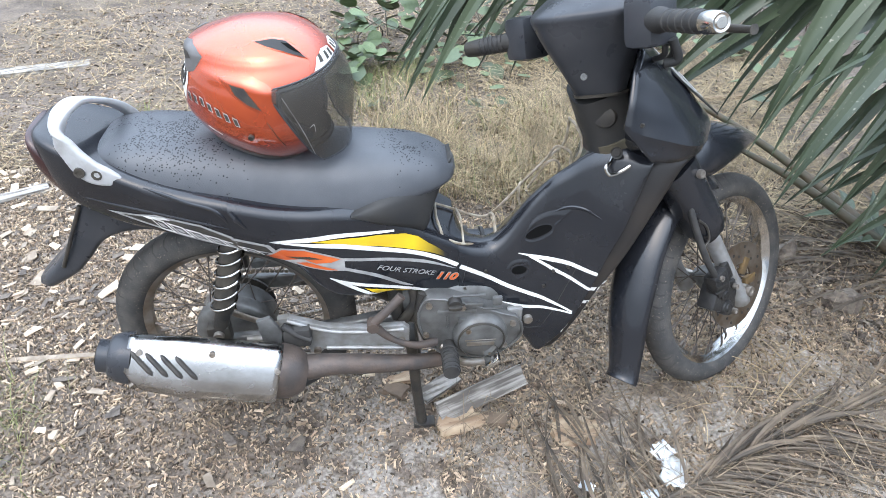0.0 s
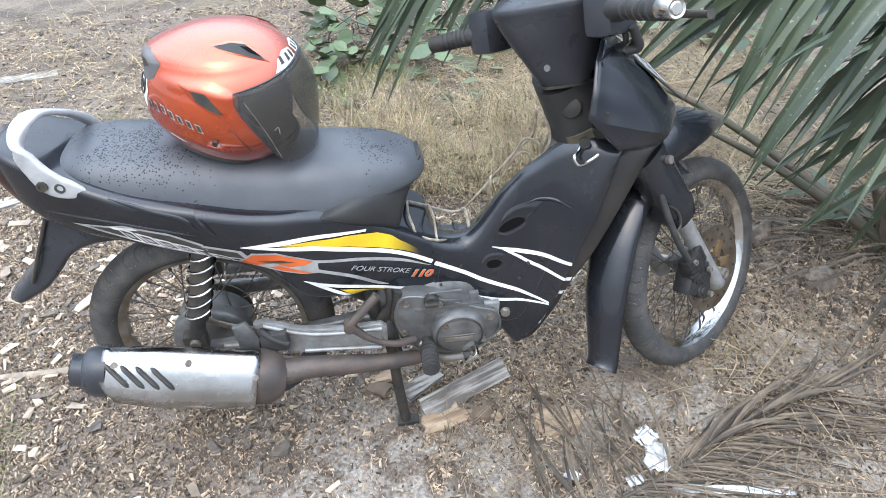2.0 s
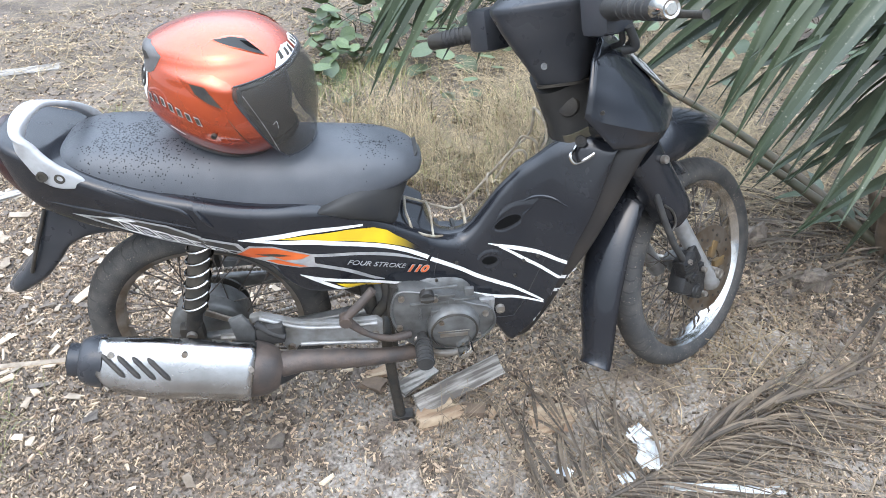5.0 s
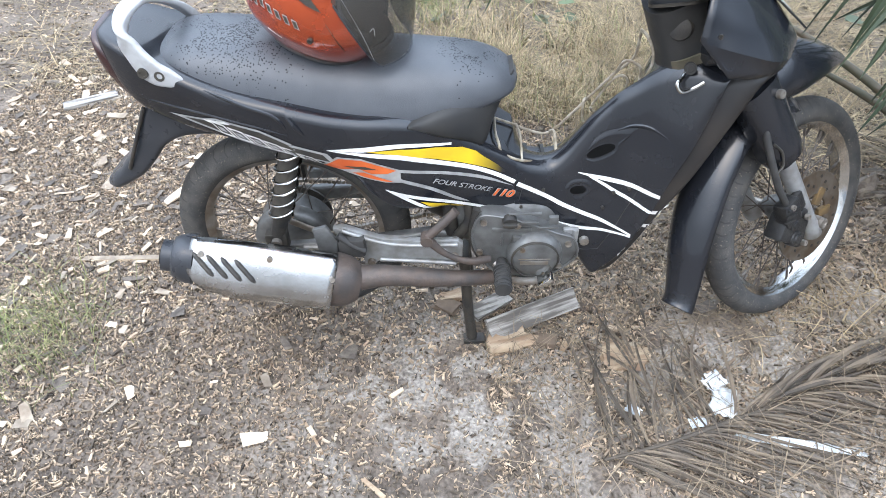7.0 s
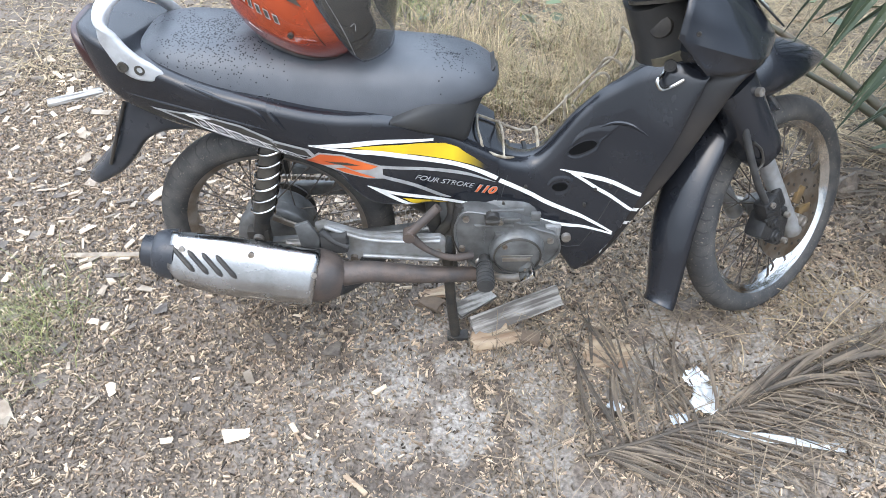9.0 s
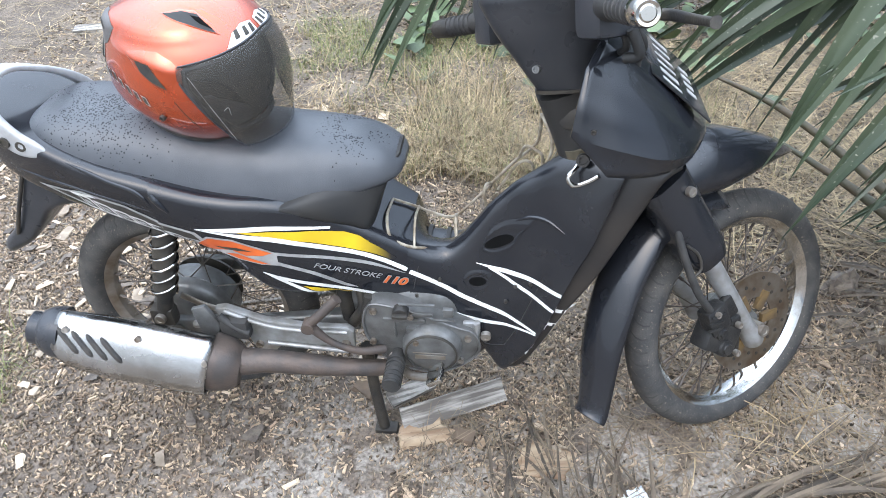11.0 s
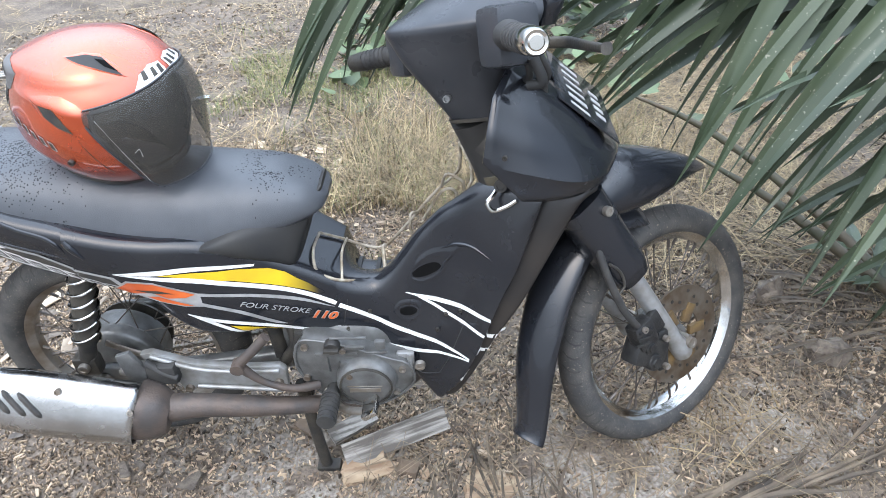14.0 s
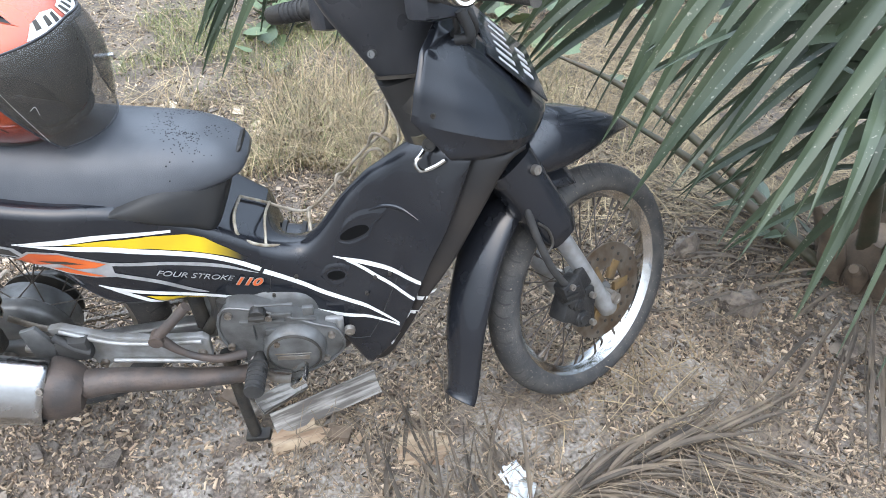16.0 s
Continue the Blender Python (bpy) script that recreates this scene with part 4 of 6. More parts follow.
part("lever_joint", steered(tube([(0.748, -0.185, 0.95), (0.762, -0.185, 0.915), (0.752, -0.165, 0.91)], 0.008)), GREYP, bike)

# number plate on the fairing, its characters as plain bars
plate_m = Matrix.Translation((0.952, 0.022, 0.868)) @ Matrix.Rotation(radians(-51), 4, "Y")
pl = box((0, 0, 0), (0.003, 0.20, 0.135), 0.001)
pl.transform(plate_m)
pl_ob = part("number_plate", pl, GLOSS, bike, "black number plate with white bars")
for k in range(6):
    b = box((0.002, -0.080 + 0.031 * k, 0.018), (0.001, 0.009 if k not in (1, 5) else 0.014, 0.042), 0.0003)
    b.transform(plate_m)
    part("plate_bar", b, PLATEW, pl_ob, "white bar")
for k in range(4):
    b = box((0.002, -0.045 + 0.028 * k, -0.036), (0.001, 0.014, 0.022), 0.0003)
    b.transform(plate_m)
    part("plate_bar", b, PLATEW, pl_ob)

# fork, front mudguard, brake
FORK = Vector((-math.sin(radians(32.5)), 0, math.cos(radians(32.5))))
for s in (-1, 1):
    top = Vector((1.156, s * 0.078, 0.300)) + FORK * 0.42
    mid = Vector((1.156, s * 0.078, 0.300)) + FORK * 0.24
    axl = Vector((1.156, s * 0.078, 0.300)) - FORK * 0.02
    leg = part("fork_leg", steered(tube([tuple(axl), tuple(axl + FORK * 0.03), tuple(axl + FORK * 0.05), tuple(mid), tuple(top)], [0.021, 0.021, 0.0185, 0.0185, 0.0165], 1, 18, False)), ALUP, bike, "dull silver fork leg")
    bolt("axle_nut", tuple(TURNED @ Vector((1.168, s * 0.098, 0.314))), tuple(TURNED.to_3x3() @ Vector((0, s, 0))), 0.012, leg)
    cov = part("fork_cover", steered(loft_path([(*(Vector((1.152, s * 0.078, 0.300)) + FORK * 0.245), 0.032, 0.036), (*(Vector((1.152, s * 0.076, 0.300)) + FORK * 0.28), 0.038, 0.044), (*(Vector((1.152, s * 0.072, 0.300)) + FORK * 0.36), 0.038, 0.046), (*(Vector((1.152, s * 0.066, 0.300)) + FORK * 0.45), 0.04, 0.05)], 4, 22, 3)), GLOSS, bike, "black fork cover")
    q = TURNED @ Vector((0.941, s * 0.112, 0.662))
    bolt("bolt", tuple(q), tuple(TURNED.to_3x3() @ Vector((0, s, 0))), 0.009, cov)
part("axle", steered(tube([(1.174, -0.09, 0.318), (1.174, 0.09, 0.318)], 0.008, 1, 12, False)), STEEL, bike)
beak = loft_x([(0.95, 0.70, 0.62, 0.06, 0.08), (1.02, 0.742, 0.612, 0.075, 0.090), (1.08, 0.740, 0.618, 0.072, 0.092), (1.15, 0.724, 0.632, 0.064, 0.084), (1.22, 0.700, 0.644, 0.050, 0.064), (1.275, 0.672, 0.648, 0.034, 0.042), (1.312, 0.650, 0.644, 0.014, 0.016)], 5, 30, 2.6)
mud = part("front_mudguard", steered(beak), GLOSS, bike, "black front mudguard with a beak")


def flap_rows():
    rows = []
    line = catmull([(1.10, 0.62, 0.06), (1.02, 0.625, 0.062), (0.93, 0.59, 0.062), (0.865, 0.51, 0.062), (0.826, 0.42, 0.060), (0.805, 0.345, 0.055), (0.796, 0.280, 0.048), (0.788, 0.225, 0.042), (0.780, 0.210, 0.044)], 5)
    for k, (x, z, w) in enumerate(line):
        d = Vector((*(line[min(k + 1, len(line) - 1)][:2] - line[max(k - 1, 0)][:2]),)).normalized()
        nx, nz = d.y, -d.x
        rows.append([(x - nx * 0.034 * abs(u) ** 2.6, w * u, z - nz * 0.034 * abs(u) ** 2.6) for u in np.linspace(-1, 1, 13)])
    return rows


fl = part("mud_flap", steered(skin(flap_rows(), caps=False, closed=False)), GLOSS, mud, "black inner mudguard and flap behind the wheel")
so = fl.modifiers.new("thickness", "SOLIDIFY")
so.thickness = 0.006
dm = lathe([(0.055, -0.064), (0.11, -0.064), (0.11, -0.060), (0.055, -0.060)], (1.174, 0, 0.318), m=64, closed=True)
disc_ob = part("brake_disc", steered(dm), DISC, front_wheel, "thin drilled brake disc")
for k in range(6):
    a = 2 * math.pi * k / 6
    b = plate([(0.03 * math.cos(a - 0.35), 0.03 * math.sin(a - 0.35)), (0.072 * math.cos(a - 0.16), 0.072 * math.sin(a - 0.16)), (0.072 * math.cos(a + 0.16), 0.072 * math.sin(a + 0.16)), (0.03 * math.cos(a + 0.35), 0.03 * math.sin(a + 0.35))], -0.068, -0.058, 0.0015)
    b.transform(Matrix.Translation((1.174, 0, 0.318)))
    part("disc_arm", steered(b), GOLD, disc_ob, "gold-brown carrier arm")
for k in range(24):
    a = 2 * math.pi * k / 24
    r = 0.075 + 0.022 * (k % 3) / 2
    part("disc_hole", steered(lathe([(0.0, -0.0008), (0.004, -0.0008), (0.004, 0.0004), (0.0, 0.0004)], (1.174 + r * math.cos(a), -0.0643, 0.318 + r * math.sin(a)), m=8)), DARK, disc_ob)
cal = part("brake_caliper", steered(join(box((1.047, -0.088, 0.338), (0.085, 0.046, 0.062), 0.010, Matrix.Rotation(radians(25), 4, "Y")), box((1.030, -0.098, 0.385), (0.050, 0.034, 0.060), 0.008, Matrix.Rotation(radians(-20), 4, "Y")), box((1.082, -0.096, 0.330), (0.028, 0.020, 0.090), 0.007), box((1.070, -0.092, 0.395), (0.03, 0.016, 0.05), 0.005, Matrix.Rotation(radians(-30), 4, "Y")))), BLACKM, bike, "black brake caliper")
for at, r in (((1.050, -0.104, 0.318), 0.019), ((1.038, -0.104, 0.356), 0.015)):
    part("piston_housing", steered(lathe([(0.0, 0.016), (r * 0.55, 0.016), (r * 0.6, 0.012), (r * 0.9, 0.011), (r, 0.006), (r, -0.01)], at, (0, -1, 0), 22)), BLACKM, cal, "round black piston housing")
for k in range(3):
    part("caliper_rib", steered(box((1.014 + 0.004 * k, -0.116, 0.372 + 0.013 * k), (0.034, 0.006, 0.005), 0.0015)), BLACKM, cal)
for x, z in ((1.078, 0.300), (1.020, 0.402), (1.079, 0.362)):
    bolt("bolt", tuple(TURNED @ Vector((x, -0.114, z))), tuple(TURNED.to_3x3() @ Vector((0, -1, 0))), 0.0065, cal)
part("caliper_hose", steered(tube([(1.022, -0.10, 0.398), (1.002, -0.106, 0.420), (0.972, -0.108, 0.462), (0.944, -0.104, 0.530), (0.930, -0.096, 0.590), (0.928, -0.085, 0.650)], 0.0075)), RUBBERB, bike, "thick black brake hose")
part("hose_clip", steered(tube([(0.944, -0.108, 0.560), (0.965, -0.112, 0.540), (0.975, -0.112, 0.510), (0.962, -0.110, 0.495)], 0.0028)), DARK, bike, "bent wire clip")

# engine
eng = part("engine", join(loft_path([(0.374, 0, 0.382, 0.09, 0.07), (0.443, 0, 0.389, 0.115, 0.088), (0.531, 0, 0.377, 0.12, 0.095), (0.590, 0, 0.370, 0.11, 0.085), (0.624, 0, 0.374, 0.09, 0.06)], 4, 30, 3.5)), ALU, bike, "dusty cast engine case")
case_pts = [(0.416, 0.440), (0.436, 0.456), (0.505, 0.440), (0.591, 0.402), (0.630, 0.384), (0.640, 0.335), (0.606, 0.292), (0.553, 0.262), (0.511, 0.268), (0.474, 0.278), (0.441, 0.310), (0.414, 0.359), (0.408, 0.405)]
part("clutch_cover", plate([tuple(q) for q in catmull(case_pts + [case_pts[0]], 3)[:-1]], -0.148, -0.10, 0.008), ALU, eng, "cast side cover")
rc = part("round_cover", lathe([(0.0, 0.030), (0.04, 0.030), (0.052, 0.027), (0.059, 0.020), (0.062, 0.0)], (0.545, -0.145, 0.346), (0, -1, 0), 40), ALU, eng, "round brushed cover")
part("case_edge", tube([(x, -0.148, z) for x, z in [tuple(q) for q in catmull(case_pts + [case_pts[0]], 3)]], 0.003, 1, 7, False), ALU, eng, "raised edge of the cover")
part("cover_ring", lathe([(0.049, 0.0275), (0.050, 0.0305), (0.053, 0.0290), (0.0535, 0.0262)], (0.545, -0.145, 0.346), (0, -1, 0), 40), DARK, rc, "dark groove")
for at, size in (((0.519, -0.150, 0.461), (0.07, 0.006, 0.004)), ((0.570, -0.150, 0.421), (0.045, 0.006, 0.004)), ((0.472, -0.150, 0.394), (0.004, 0.006, 0.05)), ((0.580, -0.150, 0.443), (0.02, 0.010, 0.02))):
    part("cast_line", box(at, size, 0.0015), ALU, eng)
# a dark block added for the shade beside the case
part("case_shadow_gap", box((0.614, -0.125, 0.352), (0.02, 0.04, 0.06), 0.004), DARK, eng, "dark block standing in for the shaded gap")
part("name_bar", box((0.543, -0.1755, 0.340), (0.062, 0.002, 0.011), 0.0005), STEEL, rc, "plain raised bar")
part("name_line", box((0.543, -0.1755, 0.351), (0.07, 0.002, 0.002), 0.0005), STEEL, rc)
bolt("bolt", (0.516, -0.172, 0.378), (0, -1, 0), 0.006, rc)
part("oil_cap", join(lathe([(0.0, 0.016), (0.014, 0.016), (0.016, 0.012), (0.016, 0.0)], (0.487, -0.147, 0.443), (0, -1, 0), 20), box((0.487, -0.166, 0.443), (0.03, 0.012, 0.007), 0.002)), DARK, eng, "black oil filler cap")
for x, z in ((0.432, 0.438), (0.505, 0.428), (0.618, 0.372), (0.424, 0.352), (0.478, 0.288), (0.602, 0.306)):
    bolt("bolt", (x, -0.149, z), (0, -1, 0), 0.007, eng)
part("case_rib", join(box((0.492, -0.15, 0.417), (0.085, 0.008, 0.010), 0.003), box((0.529, -0.15, 0.435), (0.04, 0.008, 0.008), 0.003), box((0.506, -0.15, 0.388), (0.022, 0.012, 0.022), 0.004)), ALU, eng, "cast rib")
part("cylinder", loft_path([(0.609, 0, 0.389, 0.055, 0.055), (0.668, 0, 0.396, 0.06, 0.06), (0.702, 0, 0.400, 0.05, 0.05)], 3, 20, 4), DARK, eng, "finned cylinder")
part("clutch_bracket", join(box((0.624, -0.13, 0.375), (0.035, 0.012, 0.05), 0.004), tube([(0.634, -0.135, 0.399), (0.629, -0.14, 0.351), (0.599, -0.14, 0.338)], 0.006)), ALUP, eng, "silver bracket")
bolt("bolt", (0.653, -0.142, 0.374), (0, -1, 0), 0.010, eng)
part("shift_linkage", join(tube([(0.423, -0.12, 0.452), (0.413, -0.13, 0.386), (0.428, -0.13, 0.329)], 0.014), tube([(0.394, -0.1, 0.482), (0.403, -0.11, 0.415), (0.374, -0.11, 0.359)], 0.012)), DARK, eng, "oily metal behind the case")

# exhaust
part("exhaust_pipe", tube([(0.68, -0.04, 0.315), (0.63, -0.09, 0.282), (0.55, -0.12, 0.262), (0.46, -0.145, 0.268), (0.37, -0.172, 0.292), (0.294, -0.19, 0.316), (0.22, -0.205, 0.338), (0.165, -0.21, 0.338)], [0.014, 0.015, 0.016, 0.017, 0.019, 0.022, 0.024, 0.028], 6, 18), RUST, bike, "brown heat-stained exhaust pipe")
muf_a, muf_b = Vector((0.150, -0.215, 0.330)), Vector((-0.228, -0.235, 0.440))
muf_d = (muf_b - muf_a).normalized()


def along(t, dy=0.0, dz=0.0):
    q = muf_a + (muf_b - muf_a) * t
    return (q.x, q.y + dy, q.z + dz)


muf = part("muffler", loft_path([(*along(-0.02), 0.026, 0.026), (*along(0.04), 0.043, 0.050), (*along(0.12), 0.041, 0.047), (*along(0.6), 0.041, 0.047), (*along(0.80), 0.036, 0.043), (*along(0.90), 0.034, 0.040), (*along(0.93), 0.030, 0.036)], 4, 32, 2.4), RUST, bike, "muffler with brown underside")
# cast collar, bright heat shield wrapped over the outer face, black end cap
part("muffler_collar", loft_path([(*along(-0.03), 0.036, 0.036), (*along(0.02), 0.046, 0.053), (*along(0.09), 0.051, 0.060), (*along(0.12), 0.0515, 0.0605)], 3, 32, 2.4), RUST, muf, "brown-grey collar")


def shield_rows():
    rows = []
    side_v = muf_d.cross(Vector((0, 0, 1))).normalized()
    if side_v.y > 0:
        side_v = -side_v
    up = muf_d.cross(side_v).normalized()
    if up.z < 0:
        up = -up
    tilt = radians(26)
    side_v, up = side_v * math.cos(tilt) + up * math.sin(tilt), up * math.cos(tilt) - side_v * math.sin(tilt)
    for t in np.linspace(0.115, 0.86, 22):
        k = 1.0 - 0.16 * max(0.0, (t - 0.6) / 0.26)
        row = []
        cut = max(0.0, (t - 0.68) / 0.18)
        for a in np.linspace(radians(-104 + 96 * cut), radians(80), 24):
            row.append(Vector(along(t)) + side_v * 0.056 * k * signed(math.cos(a), 0.6) + up * 0.066 * k * signed(math.sin(a), 0.75))
        rows.append(row)
    return rows, side_v, up


rows_s, muf_side, muf_up = shield_rows()
hs_bm = skin(rows_s, caps=False, closed=False)
hs_tree = tree_of(hs_bm)
hs = part("heat_shield", hs_bm, DULLCHROME, muf, "polished metal heat shield")
so = hs.modifiers.new("thickness", "SOLIDIFY")
so.thickness = 0.003
for k in range(4):
    t = 0.57 + 0.070 * k
    line = []
    for j, v in enumerate(np.linspace(0.75, -0.30, 8)):
        o = Vector(along(t - 0.115 * (j / 7) + 0.06)) + muf_up * 0.040 * v
        h = hs_tree.ray_cast(o + muf_side * 0.3, -muf_side)[0]
        if h is not None:
            line.append(tuple(h))
    if len(line) > 3:
        part("slot", tube(line, [0.002] + [0.0052] * (len(line) - 2) + [0.002], 2, 8), DARK, hs, "dark slanted slot")
for t, v in ((0.80, 0.55), (0.46, 0.75), (0.13, 0.35)):
    o = Vector(along(t)) + muf_up * 0.055 * v
    h = hs_tree.ray_cast(o + muf_side * 0.3, -muf_side)[0]
    if h is not None:
        bolt("bolt", tuple(h), tuple(muf_side), 0.006, hs)
part("end_cap", loft_path([(*along(0.84), 0.046, 0.056), (*along(0.90), 0.043, 0.052), (*along(0.945), 0.036, 0.042), (*along(0.95), 0.030, 0.034), (*along(1.0), 0.029, 0.033)], 3, 28, 2.3), MATTE, muf, "black end cap")
part("outlet", lathe([(0.0, 0.0), (0.018, 0.0), (0.02, 0.004)], along(1.0), tuple(muf_d), 20), DARK, muf)
part("muffler_bracket", plate([(0.07, 0.445), (0.10, 0.455), (0.12, 0.41), (0.11, 0.35), (0.08, 0.35)], -0.175, -0.165, 0.003), ALU, muf)

# rear suspension, swingarm, brake drum, chain
for s in (-1, 1):
    sh0, sh1 = Vector((-0.018, s * 0.128, 0.395)), Vector((0.050, s * 0.122, 0.63))
    sd = sh1 - sh0
    shock = part("shock_absorber", join(tube([tuple(sh0 - sd * 0.05), tuple(sh0 + sd * 0.2), tuple(sh0 + sd * 0.22), tuple(sh1)], [0.018, 0.016, 0.0225, 0.021], 1, 18, False), box(tuple(sh0 - sd * 0.06), (0.05, 0.03, 0.045), 0.008)), DARK, bike, "dusty rear shock absorber")
    coil = [tuple(sh0 + sd * (0.2 + 0.8 * k / 120) + Vector((0.0255 * math.cos(k * 0.34), 0.0255 * math.sin(k * 0.34), 0))) for k in range(121)]
    part("coil_spring", tube(coil, 0.0031, 1, 8, False), CHROME, shock, "chrome coil spring")
    bolt("bolt", (-0.020, s * 0.150, 0.388), (0, s, 0), 0.011, shock)
    part("swingarm", loft_path([(-0.055, s * 0.100, 0.322, 0.012, 0.020), (0.06, s * 0.102, 0.330, 0.012, 0.020), (0.22, s * 0.095, 0.338, 0.014, 0.022), (0.38, s * 0.08, 0.345, 0.018, 0.025)], 4, 18, 4), ALU, bike, "dusty silver swingarm")
    bolt("axle_nut", (-0.014, s * 0.118, 0.318), (0, s, 0), 0.014, bike)
part("brake_plate", lathe([(0.0, 0.016), (0.06, 0.013), (0.084, 0.006), (0.090, 0.0), (0.092, -0.02)], (-0.012, -0.05, 0.305), (0, -1, 0), 40), ALU, rear_wheel, "oxidised brake drum plate")
part("brake_arm", loft_path([(0.0, -0.085, 0.395, 0.004, 0.009), (0.05, -0.09, 0.372, 0.004, 0.008), (0.10, -0.09, 0.355, 0.004, 0.008)], 3, 10), STEEL, bike, "brake arm")
part("torque_link", tube([(0.03, -0.12, 0.345), (0.10, -0.13, 0.352), (0.16, -0.14, 0.355)], 0.008), ALUP, bike)
part("peg_rubber", lathe([(0.0, -0.02), (0.022, -0.02), (0.028, -0.01), (0.028, 0.01), (0.022, 0.02), (0.0, 0.02)], (0.100, -0.15, 0.338), (0, 1, 0), 24), RUBBERB, bike, "black rubber bush")
bolt("bolt", (0.100, -0.172, 0.338), (0, -1, 0), 0.012, bike)
part("sprocket", lathe([(0.03, 0.05), (0.080, 0.05), (0.080, 0.055), (0.03, 0.055)], (-0.012, 0, 0.305), m=60, closed=True), DARK, rear_wheel, "rear sprocket")
loop = [(0.0, 0.405)] + [(0.0 + 0.40 * k / 36, 0.405 - 0.03 * k / 36) for k in range(37)] + [(0.40 - 0.40 * k / 36, 0.31 - 0.085 * k / 36) for k in range(37)]
ch = bmesh.new()
for (x0, z0), (x1, z1) in zip(loop, loop[1:]):
    if abs(x1 - x0) < 0.1 and (x1 - x0) ** 2 + (z1 - z0) ** 2 > 1e-7:
        b = box(((x0 + x1) / 2, 0.052, (z0 + z1) / 2), (0.0095, 0.010, 0.009), 0.002)
        me = bpy.data.meshes.new("tmp")
        b.to_mesh(me)
        b.free()
        ch.from_mesh(me)
        bpy.data.meshes.remove(me)
tagged(part("chain", ch, STEEL, bike, "oily drive chain"), kind="stuff")
part("chain_guard", loft_path([(0.03, 0.05, 0.43, 0.014, 0.012), (0.15, 0.05, 0.432, 0.014, 0.014), (0.25, 0.05, 0.425, 0.012, 0.012)], 3, 12, 4), ALU, bike, "metal chain guard")
part("frame_tube", join(tube([(0.374, -0.07, 0.568), (0.359, -0.085, 0.473), (0.364, -0.09, 0.359)], 0.016), tube([(0.335, -0.02, 0.550), (0.315, -0.02, 0.418), (0.354, 0, 0.360)], 0.03)), DARK, bike, "black frame tube")
part("battery_box", box((0.305, 0.0, 0.523), (0.16, 0.16, 0.12), 0.02), DARK, bike, "black box inside the frame")

# passenger peg bracket, kick starter, pedals, rider peg, stand
pb = [(0.108, 0.432), (0.132, 0.437), (0.208, 0.404), (0.300, 0.392), (0.376, 0.394), (0.388, 0.382), (0.386, 0.335), (0.372, 0.320), (0.290, 0.330), (0.200, 0.336), (0.185, 0.322), (0.170, 0.330), (0.165, 0.352), (0.128, 0.366)]
brk = part("peg_bracket", plate(pb, -0.158, -0.142, 0.004), ALUP, bike, "silver cast bracket of the rear peg")
part("bracket_rib", join(tube([(0.130, -0.16, 0.430), (0.210, -0.162, 0.396), (0.290, -0.162, 0.385), (0.376, -0.162, 0.386)], 0.005), tube([(0.205, -0.162, 0.345), (0.290, -0.162, 0.338), (0.372, -0.162, 0.330)], 0.005)), ALUP, brk)
part("folded_peg", join(box((0.148, -0.165, 0.392), (0.060, 0.03, 0.05), 0.01), tube([(0.122, -0.17, 0.426), (0.150, -0.175, 0.402), (0.176, -0.175, 0.385)], 0.008)), RUBBERB, brk, "folded black rear peg")
bolt("bolt", (0.369, -0.160, 0.350), (0, -1, 0), 0.009, brk)
bolt("bolt", (0.185, -0.160, 0.338), (0, -1, 0), 0.008, brk)
kick = part("kick_starter", join(tube([(0.445, -0.150, 0.330), (0.400, -0.175, 0.348), (0.350, -0.186, 0.382), (0.311, -0.187, 0.428)], [0.010, 0.008, 0.007, 0.011], 5, 12), tube([(0.311, -0.177, 0.430), (0.311, -0.202, 0.430)], 0.013, 1, 12, False)), RUST, bike, "brown kick starter lever")
part("kick_pedal", tube([(0.308, -0.19, 0.430), (0.340, -0.186, 0.462), (0.374, -0.178, 0.496)], [0.010, 0.0095, 0.010], 4, 14), RUST, kick, "worn rubber kick pedal")
peg = part("rider_peg", tube([(0.474, -0.15, 0.322), (0.473, -0.19, 0.326), (0.472, -0.245, 0.328)], [0.012, 0.017, 0.018], 3, 18), RUBBERB, bike, "black ribbed rider peg")
for k in range(6):
    part("peg_rib", lathe([(0.016, -0.003), (0.0195, -0.0025), (0.0195, 0.0025), (0.016, 0.003)], (0.473, -0.180 - 0.0115 * k, 0.3255 + 0.0005 * k), (0, -1, 0.05), 18), RUBBERB, peg)
part("brake_pedal", join(tube([(0.460, -0.15, 0.315), (0.495, -0.19, 0.305), (0.535, -0.215, 0.325), (0.557, -0.225, 0.345)], [0.009, 0.009, 0.008, 0.009], 4, 10)), STEEL, bike, "steel brake pedal")
part("pedal_pad", box((0.560, -0.230, 0.353), (0.034, 0.045, 0.012), 0.003, Matrix.Rotation(radians(-35), 4, "Y")), CHROME, bike, "knurled pedal pad")
for s in (-1, 1):
    part("centre_stand_leg", join(tube([(0.392, s * 0.10, 0.28), (0.399, s * 0.108, 0.14), (0.410, s * 0.114, 0.012)], [0.014, 0.013, 0.014], 3, 12), box((0.416, s * 0.116, 0.006), (0.055, 0.03, 0.014), 0.004)), DARK, bike, "dark steel centre stand leg")
part("stand_bar", tube([(0.396, -0.105, 0.22), (0.396, 0.105, 0.22)], 0.011, 1, 10, False), DARK, bike)

